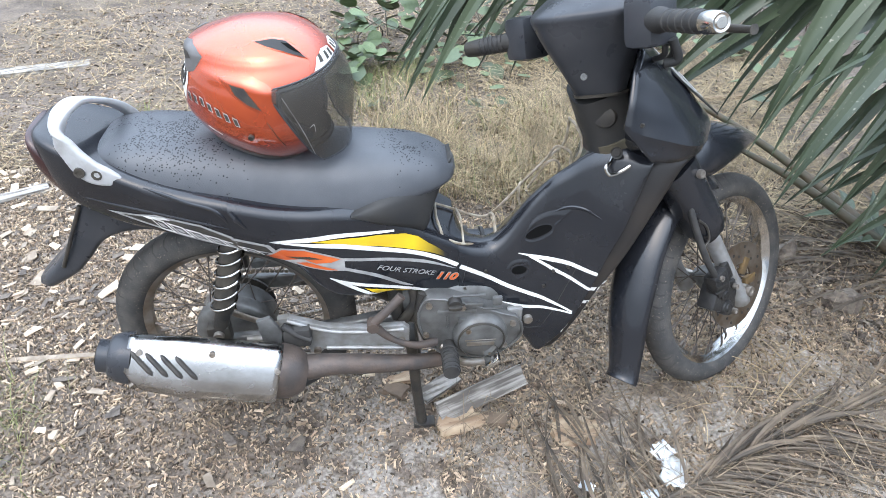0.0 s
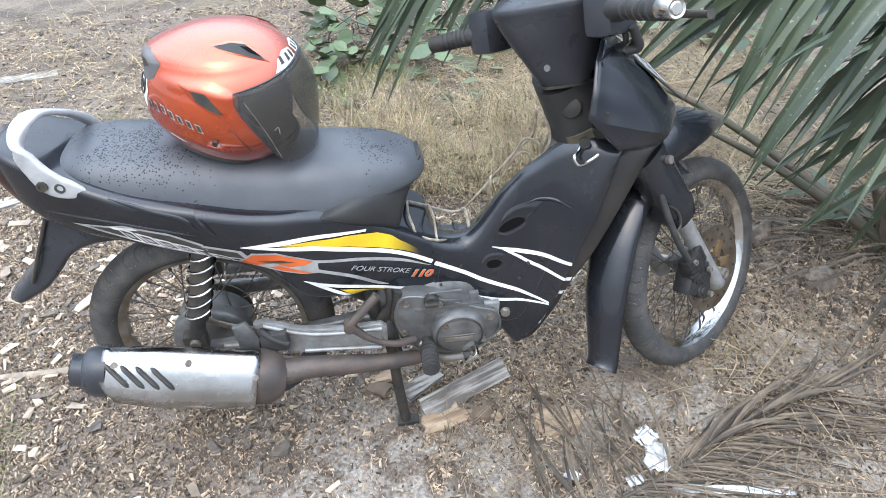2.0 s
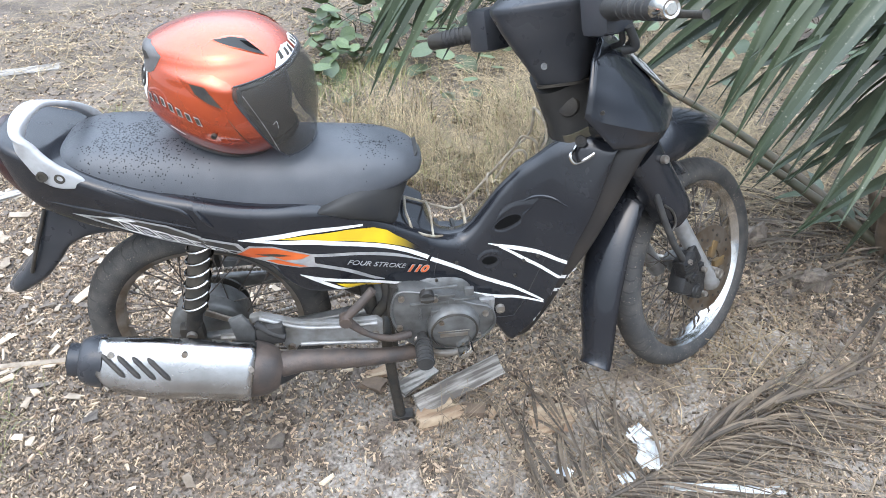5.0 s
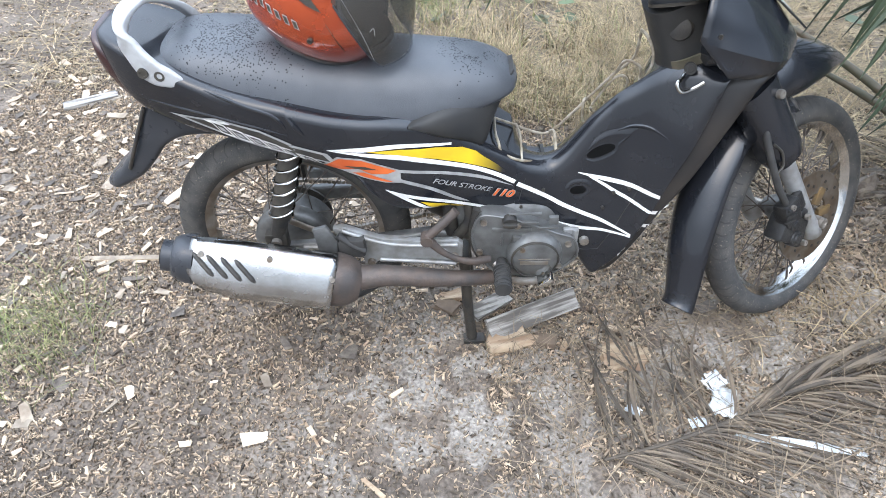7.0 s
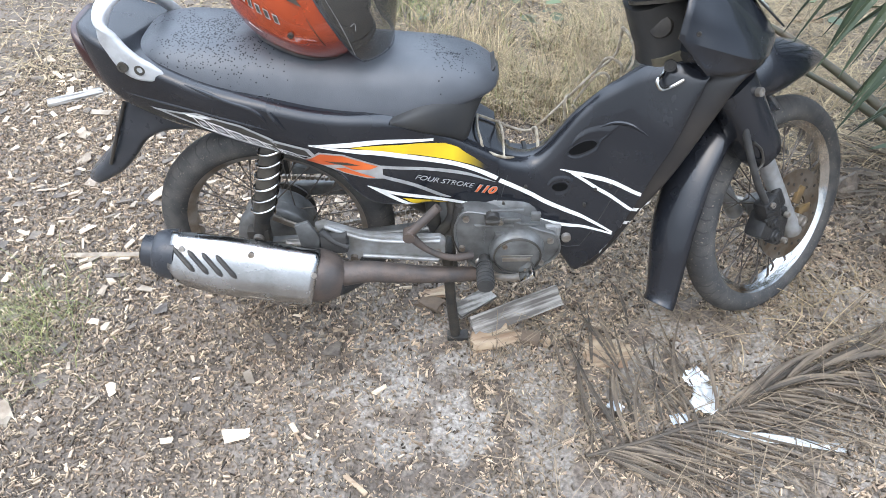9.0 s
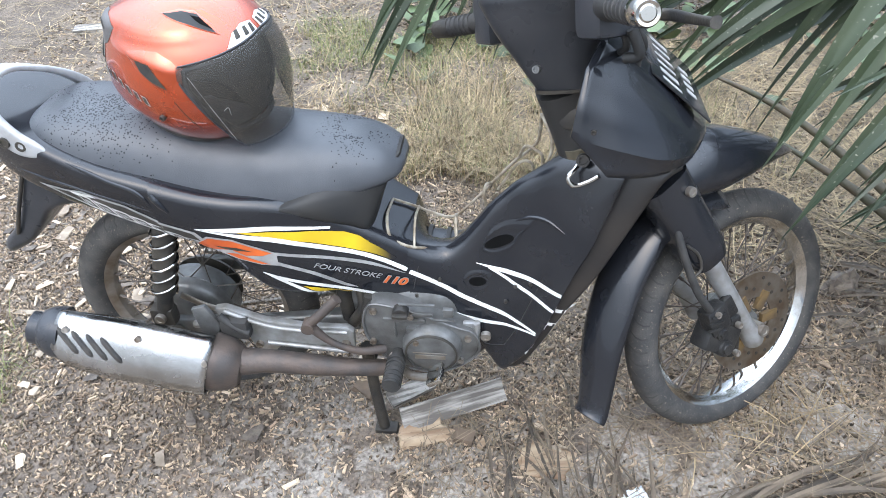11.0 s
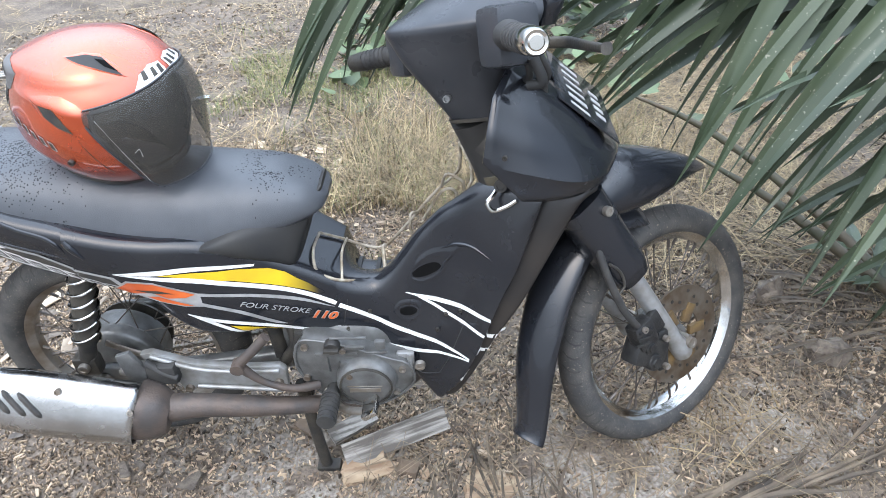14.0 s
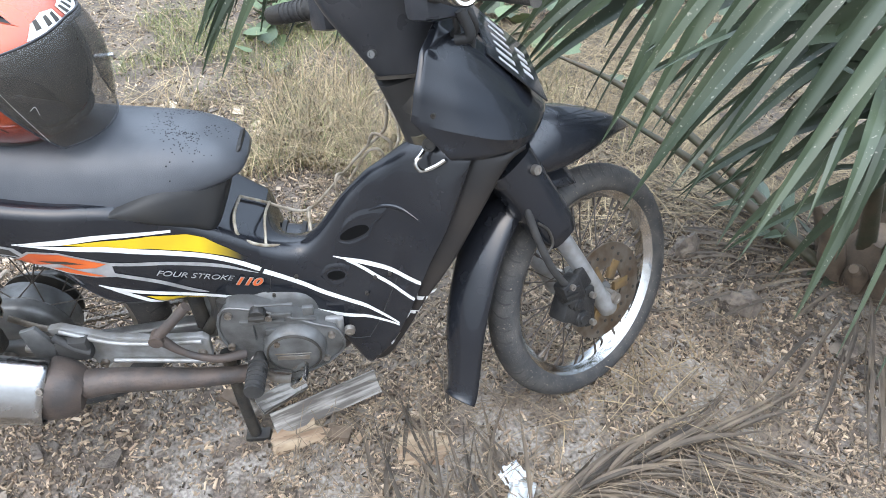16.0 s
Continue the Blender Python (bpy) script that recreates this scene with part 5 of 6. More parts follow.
# drops of rain on the seat
random.seed(5)
dr = bmesh.new()
for k in range(2600):
    if k % 4:
        x, y = random.gauss(-0.03, 0.06), random.gauss(-0.03, 0.05)
    else:
        x, y = random.gauss(0.405, 0.025), random.gauss(0.0, 0.035)
    hit, nrm, _, _ = seat_tree.ray_cast(Vector((x, y, 1.2)), Vector((0, 0, -1)))
    if hit is None or abs(nrm.z) < 0.3 or (0.10 < x < 0.33):
        continue
    if nrm.z < 0:
        nrm = -nrm
    if noise.noise((x * 16, y * 16, 1.0)) < -0.1:
        continue
    r = random.uniform(0.0006, 0.0016)
    u = nrm.orthogonal().normalized()
    v = nrm.cross(u)
    rim = [dr.verts.new(hit + (u * math.cos(a) + v * math.sin(a)) * r) for a in np.linspace(0, 2 * math.pi, 7)[:-1]]
    topv = dr.verts.new(hit + nrm * r * 0.55)
    for i in range(6):
        dr.faces.new((rim[i], rim[(i + 1) % 6], topv))
tagged(part("rainwater", dr, DROPS, seat, "dark beads of rain"), kind="stuff")

# wire rack over the tunnel, with bent loops up the leg shield's edge
rk = part("wire_rack", tube([(0.459, 0.014, 0.592), (0.457, -0.04, 0.596), (0.463, -0.078, 0.590), (0.470, -0.084, 0.572), (0.50, -0.088, 0.556), (0.54, -0.070, 0.538), (0.58, -0.045, 0.528), (0.620, -0.022, 0.541), (0.685, -0.020, 0.614), (0.729, -0.020, 0.660), (0.759, -0.018, 0.715), (0.761, -0.010, 0.751), (0.749, 0.005, 0.776), (0.742, 0.028, 0.778)], 0.0030, 6, 8), CREAM, bike, "dull cream wire rack over the tunnel")
part("wire", tube([(0.459, 0.014, 0.592), (0.50, 0.028, 0.566), (0.537, 0.030, 0.548), (0.579, 0.030, 0.541), (0.621, 0.030, 0.583), (0.660, 0.030, 0.631), (0.699, 0.030, 0.678), (0.735, 0.030, 0.714), (0.742, 0.030, 0.742), (0.742, 0.028, 0.778)], 0.0030, 6, 8), CREAM, rk)
part("wire", tube([(0.512, -0.084, 0.551), (0.510, -0.04, 0.584), (0.508, 0.032, 0.563)], 0.0026, 3, 7), CREAM, rk)
part("wire", tube([(0.590, -0.040, 0.529), (0.586, -0.01, 0.566), (0.584, 0.030, 0.545)], 0.0040, 3, 7), CREAM, rk)
loop = [(0.667, 0.03, 0.610), (0.684, 0.03, 0.640), (0.706, 0.03, 0.673), (0.726, 0.03, 0.676), (0.734, 0.03, 0.655), (0.720, 0.03, 0.617), (0.697, 0.03, 0.591), (0.672, 0.03, 0.593), (0.664, 0.028, 0.604)]
part("wire", tube(loop, 0.0028, 5, 8), CREAM, rk, "bent cream wire loop")
part("wire", tube([(0.655, 0.03, 0.626), (0.644, 0.01, 0.634), (0.642, 0.0, 0.615), (0.646, 0.0, 0.590), (0.664, -0.008, 0.574), (0.672, -0.02, 0.598)], 0.0028, 5, 8), CREAM, rk, "bent cream wire loop")
part("wire", tube([(0.705, 0.03, 0.684), (0.716, 0.01, 0.722), (0.736, 0.0, 0.720), (0.747, 0.0, 0.709), (0.748, 0.0, 0.690), (0.746, -0.014, 0.684)], 0.0028, 5, 8), CREAM, rk, "bent cream wire loop")


# ---- helmet on the seat ----
helmet = thing("helmet", "orange open-face helmet with a smoked visor, resting on the seat", "helmet")
HEL = Matrix.Translation((0.158, -0.012, 0.893)) @ Matrix.Rotation(radians(-8), 4, "Z") @ Matrix.Rotation(radians(5), 4, "Y") @ Matrix.Rotation(radians(2), 4, "X")


def bump_at(v, centre, width):
    return math.exp(-((v - centre) / width) ** 2)


def shell_at(az, el, k=1.0):
    """A point of the shell: az from the front to the left, el upwards, in degrees; with moulded ridges and a tail spoiler."""
    a, e = radians(az), radians(el)
    b = abs(az)
    ax = 0.141 if b < 90 else 0.141 + 0.020 * min(1.0, (b - 90) / 55)
    low = 1.0 - 0.16 * max(0.0, -math.sin(e) - 0.25) ** 1.3
    side = min(1.0, max(0.0, (b - 35) / 30))
    ridge = 1 + 0.020 * bump_at(el, 43 - 0.10 * (b - 90), 4.5) * side * (1 if el < 43 - 0.10 * (b - 90) else 1.0)
    ridge += 0.036 * side * max(0.0, min(1.0, (el - (43 - 0.10 * (b - 90))) / 6)) * max(0.0, 1 - (el - 43) / 45)
    ridge += 0.020 * bump_at(el, 27 - 0.28 * max(0.0, 100 - b), 5.0) * min(1.0, max(0.0, (b - 70) / 12)) * min(1.0, max(0.0, (140 - b) / 20))
    ridge += 0.016 * bump_at(el, -24 + 0.3 * (b - 100), 5.0) * min(1.0, max(0.0, (b - 82) / 15))
    tail = 0.095 * bump_at(el, 41, 11) * min(1.0, max(0.0, (b - 132) / 22))
    c = math.cos(e) ** 0.9 if math.cos(e) > 0 else 0.0
    f = k * (ridge + tail)
    return HEL @ Vector((f * ax * low * c * math.cos(a), f * 0.134 * low * c * math.sin(a), k * (1 + 0.5 * (ridge - 1)) * (0.125 if el > 0 else 0.135) * math.sin(e)))


def shell_patch(az0, az1, el_lo, el_hi, k, na=36, ne=20):
    rows = []
    for i in range(na + 1):
        az = az0 + (az1 - az0) * i / na
        lo, hi = el_lo(az), el_hi(az)
        rows.append([shell_at(az, lo + (hi - lo) * j / ne, k) for j in range(ne + 1)])
    return skin(rows, caps=False, closed=False)


def rim_low(az):
    b = abs(az)
    return -58 + (16 if b > 120 else 16 * max(0, b - 70) / 50)


def face_top(az):
    return 38 - 13 * (abs(az) / 76) ** 1.3


def face_low(az):
    return -43 + 57 * max(0.0, (abs(az) - 40) / 36) ** 1.25


def shell_at_point(v):
    """Azimuth and elevation of a point near the shell."""
    q = HEL.inverted() @ v
    return math.degrees(math.atan2(q.y / 0.134, q.x / 0.141)), math.degrees(math.atan2(q.z / 0.130, math.hypot(q.x / 0.141, q.y / 0.134)))


def open_shell(k, grow, na, ne):
    """The shell, or its padding at a smaller size, with the face opening cut out."""
    bm = shell_patch(-180, 180, rim_low, lambda az: 90, k, na, ne)
    inside = []
    for f in bm.faces:
        az, el = shell_at_point(f.calc_center_median())
        if abs(az) < 73 - grow and face_low(az) + 3 + grow < el < face_top(az) - 3 - grow:
            inside.append(f)
    bmesh.ops.delete(bm, geom=inside, context="FACES")
    bmesh.ops.remove_doubles(bm, verts=bm.verts, dist=0.0003)
    return bm


shell = part("shell", open_shell(1.0, 0, 216, 108), HELMET, helmet, "glossy orange shell")
part("padding", open_shell(0.93, 2, 108, 54), PADDING, helmet, "black inner padding")
bm = shell_patch(-180, 180, lambda az: rim_low(az) - 14, lambda az: rim_low(az) + 1, 0.975, 60, 6)
part("lining", bm, DARK, helmet, "black padded lining")
part("rim_trim", tube([tuple(shell_at(az, rim_low(az), 1.0)) for az in range(-180, 181, 10)], 0.0042, 2, 8), RUBBERB, helmet, "black rubber edge trim")


opening = [(az, face_top(az) - 3) for az in range(-72, 73, 4)] + [(az, min(face_low(az) + 3, face_top(az) - 4)) for az in range(72, -73, -4)]
part("face_trim", tube([tuple(shell_at(az, el, 0.985)) for az, el in opening + opening[:1]], 0.0055, 2, 8), RUBBERB, helmet, "black trim round the face opening")


def visor_at(az, el, lift=0.0):
    """A point of the visor, which hangs down almost straight from the brow and stands clear of the face."""
    out = 1.018 + lift + 0.050 * math.cos(radians(az)) ** 2 * min(1.0, max(0.0, (40 - el) / 45))
    if el >= 4:
        return shell_at(az, el, out)
    p, low = HEL.inverted() @ shell_at(az, 4, out), HEL.inverted() @ shell_at(az, el, out)
    hold = min(1.0, max(0.0, (72 - abs(az)) / 30))
    return HEL @ Vector((low.x + (p.x - low.x) * hold * 0.85, low.y + (p.y - low.y) * hold * 0.85, low.z))


vis_rows = []
for i in range(49):
    az = -77 + 154 * i / 48
    lo = min(face_low(az), face_top(az) - 0.5)
    vis_rows.append([visor_at(az, lo + (face_top(az) - lo) * j / 24) for j in range(25)])
vis = part("visor", skin(vis_rows, caps=False, closed=False), VISOR, helmet, "scratched smoked visor")
so = vis.modifiers.new("thickness", "SOLIDIFY")
so.thickness = 0.002
edge = [tuple(visor_at(az, face_low(az))) for az in range(-76, 77, 4)]
part("visor_edge", tube(edge, 0.0018, 2, 6), MATTE, vis)
for pts in ([(-70, 18), (-58, -8), (-46, -38)], [(-52, -8), (-49, -6), (-48, -12)]):
    part("scratch", tube([tuple(visor_at(a, e, 0.003)) for a, e in pts], 0.0005, 5, 4), SILVER, vis, "pale scratch")
part("visor_edge", tube([tuple(visor_at(az, face_top(az))) for az in range(-76, 77, 4)], 0.0016, 2, 6), MATTE, vis)


def on_shell(name, outline, mat, k=1.005, label="", parent=None, swell=0.0):
    """A piece that follows the shell inside an outline of (az, el), raised in its middle by swell."""
    pts = [tuple(p) for p in outline]
    ca, ce = sum(p[0] for p in pts) / len(pts), sum(p[1] for p in pts) / len(pts)
    dense = []
    for (a0, e0), (a1, e1) in zip(pts, pts[1:] + pts[:1]):
        dense += [(a0 + (a1 - a0) * q / 6, e0 + (e1 - e0) * q / 6) for q in range(6)]
    bm = bmesh.new()
    rows = []
    for r in range(7):
        f = r / 6
        rows.append([bm.verts.new(shell_at(ca + (a - ca) * (1 - 0.96 * f), ce + (e - ce) * (1 - 0.96 * f), k + swell * math.sin(math.pi / 2 * f) ** 0.6)) for a, e in dense])
    for r0, r1 in zip(rows, rows[1:]):
        for q in range(len(dense)):
            bm.faces.new((r0[q], r0[(q + 1) % len(dense)], r1[(q + 1) % len(dense)], r1[q]))
    bm.faces.new(rows[-1])
    return part(name, bm, mat, parent or shell, label)


def both(name, outline, mat, k=1.005, label="", swell=0.0):
    for sg in (1, -1):
        on_shell(name, [(sg * a, e) for a, e in outline], mat, k, label, None, swell)


both("side_fin", [(-119, 29), (-104, 33), (-91, 34), (-80, 29), (-74, 23), (-79, 12), (-84, 4), (-94, 9), (-106, 17)], HELMET, 0.999, "moulded orange fin round the vent", 0.020)
both("vent", [(-107, 25), (-96, 24), (-84, 8), (-94, 12), (-103, 18)], DARK, 1.0215, "dark air vent")
both("top_vent_lip", [(-102, 62), (-78, 68), (-55, 66), (-43, 56), (-37, 43), (-62, 53)], HELMET, 0.999, "raised lip of the top vent", 0.018)
both("top_vent", [(-95, 61.5), (-72, 65), (-54, 62), (-42, 46), (-64, 54)], GREYP, 1.0195, "dark tapered top vent")
# the shade inside the vent slot, painted as a near-black piece
both("top_vent_slot", [(-62, 61), (-52, 59), (-44, 49), (-54, 54)], HOLE_SHADE, 1.023, "dark slot")
both("back_sticker", [(-166, 30), (-151, 27), (-145, 12), (-150, -4), (-166, 6)], WHITE, 1.006, "white sticker with a dark ring")
both("rear_vent", [(-174, 40), (-160, 45), (-146, 43), (-137, 38), (-141, 24), (-152, 18), (-164, 26), (-174, 30)], SPOILER, 1.003, "dull grey rear spoiler vent", 0.025)
both("rear_vent_slot", [(-160, 38), (-150, 37), (-145, 33), (-153, 29)], DARK, 1.030, "dark slot")
for k in range(7):
    a0, e0 = -145 + 6.5 * k, 2.6 - 2.1 * max(0, k - 2) + 0.6 * min(k, 2)
    both("name_shape", [(a0, e0 + 3.6), (a0 + 3.8, e0 + 2.6), (a0 + 5.4, e0 - 4.2), (a0 + 1.8, e0 - 3.4)], PALEALU, 1.0065, "pale slanted shape")
    both("name_gap", [(a0 + 0.6, e0 + 2.6), (a0 + 3.4, e0 + 2.0), (a0 + 4.6, e0 - 3.2), (a0 + 2.0, e0 - 2.7)], DARK, 1.0085, "dark slanted gap")
# the groove is not moulded: its glint is painted as a white line
both("groove", [(-127, -15), (-117, -20), (-117.5, -21.4), (-127, -16.4)], WHITE, 1.012, "white line painted for the glint of a moulded groove")
both("front_badge", [(-39, 33.5), (-30, 43), (-16, 47.5), (-3, 46), (-3, 38), (-20, 36)], WHITE, 1.006, "white badge with dark shapes")
for a0 in (-28, -18, -10):
    both("badge_shape", [(a0 - 1, 38), (a0 + 1, 44.5), (a0 + 5, 45), (a0 + 4, 38.5)], DARK, 1.009)
both("chin_line", [(-82, -1), (-81, -2), (-68.4, -28), (-69.4, -28)], DARK, 1.002, "dark seam")
for rr, wd in ((6.5, 0.0019), (2.4, 0.0015)):
    ring = [tuple(shell_at(-156 + rr * math.cos(t), 14 + 1.3 * rr * math.sin(t), 1.010)) for t in np.linspace(0, 2 * math.pi, 20)]
    part("sticker_ring", tube(ring, wd, 1, 6, False), DARK, shell)
bolt("rivet", tuple(shell_at(-94, -16, 1.0)), tuple(HEL.to_3x3() @ Vector((-0.1, -1, -0.2))), 0.005, shell, DARK)


# ---- oil palm beside the front wheel ----
def leaflet(parent, root, way, length, width, droop, mat, twist=0.0, name="leaflet", fold=0.35, curl=0.0, floor=None, steps=10, clear=False, roll=0.0):
    """A strap-shaped, folded leaflet that leaves root along way and droops."""
    p, d = Vector(root), Vector(way).normalized()
    up = Vector((0, 0, 1))
    side0 = d.cross(up)
    side0 = side0.normalized() if side0.length > 0.05 else Vector((1, 0, 0))
    rows = []
    step = length / steps
    for k in range(steps + 1):
        t = k / steps
        w = width * (0.35 + 0.65 * min(1, t / 0.22)) * (1 - max(0.0, (t - 0.35) / 0.65) ** 1.5) + 0.0008
        side = (side0 - d * side0.dot(d)).normalized()
        nrm = side.cross(d).normalized()
        ang = roll + twist * t
        s2 = side * math.cos(ang) + nrm * math.sin(ang)
        n2 = nrm * math.cos(ang) - side * math.sin(ang)
        rows.append([p + s2 * w / 2 + n2 * fold * w / 2, p + s2 * w * 0.22 + n2 * fold * w * 0.12, p - n2 * 0.0012, p - s2 * w * 0.22 + n2 * fold * w * 0.12, p - s2 * w / 2 + n2 * fold * w / 2])
        p = p + d * step
        if clear and 0.50 < p.x < 1.10 and -0.45 < p.y < 0.15 and 0.2 < p.z < 1.35:
            return None
        if floor is not None and p.z < floor:
            p.z = floor
            d.z = max(d.z, 0.0)
        else:
            d = (d + Vector((0, 0, -1)) * droop * step + side * curl * step).normalized()
    return part(name, skin(rows, caps=False, closed=False), mat, parent)


def frond(name, thing_ob, path, radii, spans, mat, stem_mat, rnd, up_tilt=0.15, droop=3.2, width=0.034, gap=0.028, sides=(-1, 1), rake=0.6, label="", roll=0.0, splay=1.0):
    """A frond under its plant: a tapered rachis with leaflets on both sides; spans: (from, to, shortest, longest)."""
    line = catmull(path, 10)
    stem = part(name, tube(path, radii, 10, 10), stem_mat, thing_ob, label)
    cum = [0.0]
    for a, b in zip(line, line[1:]):
        cum.append(cum[-1] + float(np.linalg.norm(b - a)))
    total = cum[-1]
    s = spans[0] * total
    while s < spans[1] * total:
        for sd in sides:
            q = s + rnd.uniform(-0.4, 0.4) * gap
            i = max(1, min(len(cum) - 2, next((k for k, c in enumerate(cum) if c >= q), len(cum) - 2)))
            t = Vector(line[i + 1] - line[i - 1]).normalized()
            side = t.cross(Vector((0, 0, 1)))
            side = side.normalized() * sd if side.length > 0.05 else Vector((0, -sd, 0))
            f = (q / total - spans[0]) / (spans[1] - spans[0])
            ln = (spans[2] + (spans[3] - spans[2]) * math.sin(math.pi * min(1, max(0, f * 0.75 + 0.2)))) * rnd.uniform(0.82, 1.12)
            way = side * splay * rnd.uniform(0.6, 0.95) + t * rake * rnd.uniform(0.6, 1.3) + Vector((0, 0, up_tilt + rnd.uniform(-0.22, 0.22)))
            wd, dp, tw = width * rnd.uniform(0.75, 1.15), droop * rnd.uniform(0.6, 1.4), rnd.uniform(-0.5, 0.5)
            for turn in range(7):
                bent = way + Vector((0.10 * turn, 0.16 * turn, 0.06 * turn))
                if leaflet(stem, Vector(line[i]), bent, ln * (1 - 0.05 * turn), wd, dp * (1 - 0.05 * turn), mat, tw, clear=True, roll=roll * rnd.uniform(0.7, 1.2)) is not None:
                    break
        s += gap
    return stem


rp = random.Random(11)
PX, PY = 2.06, 0.22
palm = thing("oil_palm", "young oil palm with drooping dark green fronds beside the motorcycle", "palm", (PX, PY, 0.0))
frond("frond", palm, [(2.05, 0.22, 0.06), (1.98, 0.22, 0.30), (1.88, 0.21, 0.55), (1.74, 0.20, 0.80), (1.55, 0.19, 1.00), (1.30, 0.18, 1.13), (1.05, 0.18, 1.22), (0.84, 0.19, 1.22), (0.70, 0.20, 1.18), (0.60, 0.21, 1.13)],
      [0.03, 0.022, 0.018, 0.016, 0.014, 0.012, 0.009, 0.006, 0.004, 0.002], (0.36, 0.99, 0.40, 0.64), PALM, RACHIS, rp, up_tilt=-0.52, droop=1.5, gap=0.029, width=0.036, rake=1.1, label="drooping green frond over the front of the motorcycle", roll=1.0, splay=0.35)
frond("frond", palm, [(2.06, 0.20, 0.05), (2.01, 0.13, 0.40), (1.93, 0.08, 0.70), (1.80, 0.04, 0.94), (1.62, 0.03, 1.08), (1.42, 0.06, 1.15), (1.24, 0.10, 1.17)],
      [0.028, 0.021, 0.017, 0.013, 0.009, 0.006, 0.003], (0.34, 0.99, 0.44, 0.64), PALM, RACHIS, rp, up_tilt=-0.95, droop=1.6, gap=0.044, width=0.038, rake=0.75, roll=0.9, splay=0.45)
frond("frond", palm, [(2.09, 0.24, 0.05), (2.14, 0.28, 0.35), (2.14, 0.34, 0.75), (2.06, 0.46, 1.1), (1.90, 0.62, 1.36), (1.66, 0.80, 1.48)],
      [0.032, 0.024, 0.019, 0.015, 0.011, 0.005], (0.35, 0.98, 0.34, 0.60), PALM, RACHIS, rp, droop=2.6, gap=0.030, width=0.034, rake=0.9)
frond("frond", palm, [(2.08, 0.18, 0.05), (2.16, 0.07, 0.30), (2.28, -0.06, 0.6), (2.46, -0.18, 0.85), (2.69, -0.30, 0.95)],
      [0.03, 0.022, 0.017, 0.012, 0.004], (0.3, 0.98, 0.30, 0.5), PALM, RACHIS, rp, droop=3.4, gap=0.05)
frond("frond", palm, [(2.02, 0.24, 0.05), (1.93, 0.30, 0.11), (1.82, 0.50, 0.19), (1.66, 0.72, 0.28), (1.48, 0.88, 0.36), (1.28, 0.98, 0.42)],
      [0.026, 0.019, 0.016, 0.013, 0.010, 0.004], (0.05, 0.30, 0.12, 0.22), PALM, RACHIS, rp, gap=0.14, label="low bare leaf stalk")
frond("frond", palm, [(2.00, 0.20, 0.05), (1.90, 0.24, 0.14), (1.74, 0.36, 0.24), (1.60, 0.50, 0.31), (1.42, 0.66, 0.37)],
      [0.024, 0.018, 0.015, 0.012, 0.005], (0.05, 0.25, 0.12, 0.2), PALM, RACHIS, rp, gap=0.16, label="low bare leaf stalk")
frond("frond", palm, [(2.07, 0.17, 0.05), (2.00, 0.08, 0.35), (1.90, 0.02, 0.60), (1.80, 0.0, 0.75), (1.70, 0.0, 0.81), (1.60, 0.02, 0.80)],
      [0.024, 0.018, 0.014, 0.010, 0.007, 0.003], (0.40, 0.98, 0.30, 0.46), PALM, RACHIS, rp, droop=5.0, gap=0.034, width=0.026, rake=0.4)
frond("frond", palm, [(2.12, 0.30, 0.05), (2.19, 0.44, 0.4), (2.24, 0.67, 0.8), (2.24, 0.97, 1.05), (2.14, 1.32, 1.1)],
      [0.03, 0.022, 0.016, 0.012, 0.004], (0.3, 0.98, 0.3, 0.5), PALM, RACHIS, rp, droop=3.2, gap=0.05)
for k in range(11):
    a = 2 * math.pi * k / 11 + 0.3
    r0 = 0.05 + 0.02 * (k % 3)
    b0 = Vector((PX + r0 * math.cos(a), PY + r0 * math.sin(a), 0.03))
    b1 = b0 + Vector((0.12 * math.cos(a), 0.12 * math.sin(a), 0.18 + 0.06 * (k % 3)))
    part("leaf_base", tube([tuple(b0), tuple((b0 + b1) / 2 + Vector((0, 0, 0.03))), tuple(b1)], [0.044, 0.032, 0.012], 4, 10), HUSK, palm, "brown fibrous leaf base")
part("trunk", loft_path([(PX, PY, 0.0, 0.11, 0.11), (PX + 0.001, PY, 0.11, 0.10, 0.10), (PX, PY + 0.002, 0.23, 0.06, 0.06)], 4, 18), HUSK, palm, "short fibrous trunk")
for k in range(120):
    a = rp.uniform(0, 2 * math.pi)
    r0 = rp.uniform(0.06, 0.45)
    x, y = PX - 0.03 + r0 * math.cos(a), PY - 0.04 + r0 * math.sin(a)
    leaflet(palm, (x, y, ground_z(x, y) + 0.03), (math.cos(a), math.sin(a), 0.25), rp.uniform(0.15, 0.40), 0.010, 5.0, DEADF, rp.uniform(-1, 1), "dead_leaflet", floor=ground_z(x, y) + 0.008)

# ---- dead frond on the earth ----
dead = thing("dead_frond", "dry brown fallen palm frond lying on the earth", "palm frond", (0.72, -0.46, 0.0))
rd = random.Random(4)
spine = [(0.693, -0.469, 0.014), (0.765, -0.452, 0.016), (0.838, -0.433, 0.018), (0.92, -0.407, 0.022), (1.005, -0.378, 0.026), (1.10, -0.346, 0.032), (1.182, -0.319, 0.036), (1.333, -0.274, 0.044), (1.50, -0.235, 0.05)]
stem = part("stem", tube(spine, [0.004, 0.0045, 0.005, 0.006, 0.007, 0.008, 0.009, 0.010, 0.011], 8, 8), DEADF, dead, "brown dry stem")
sl = catmull(spine, 12)
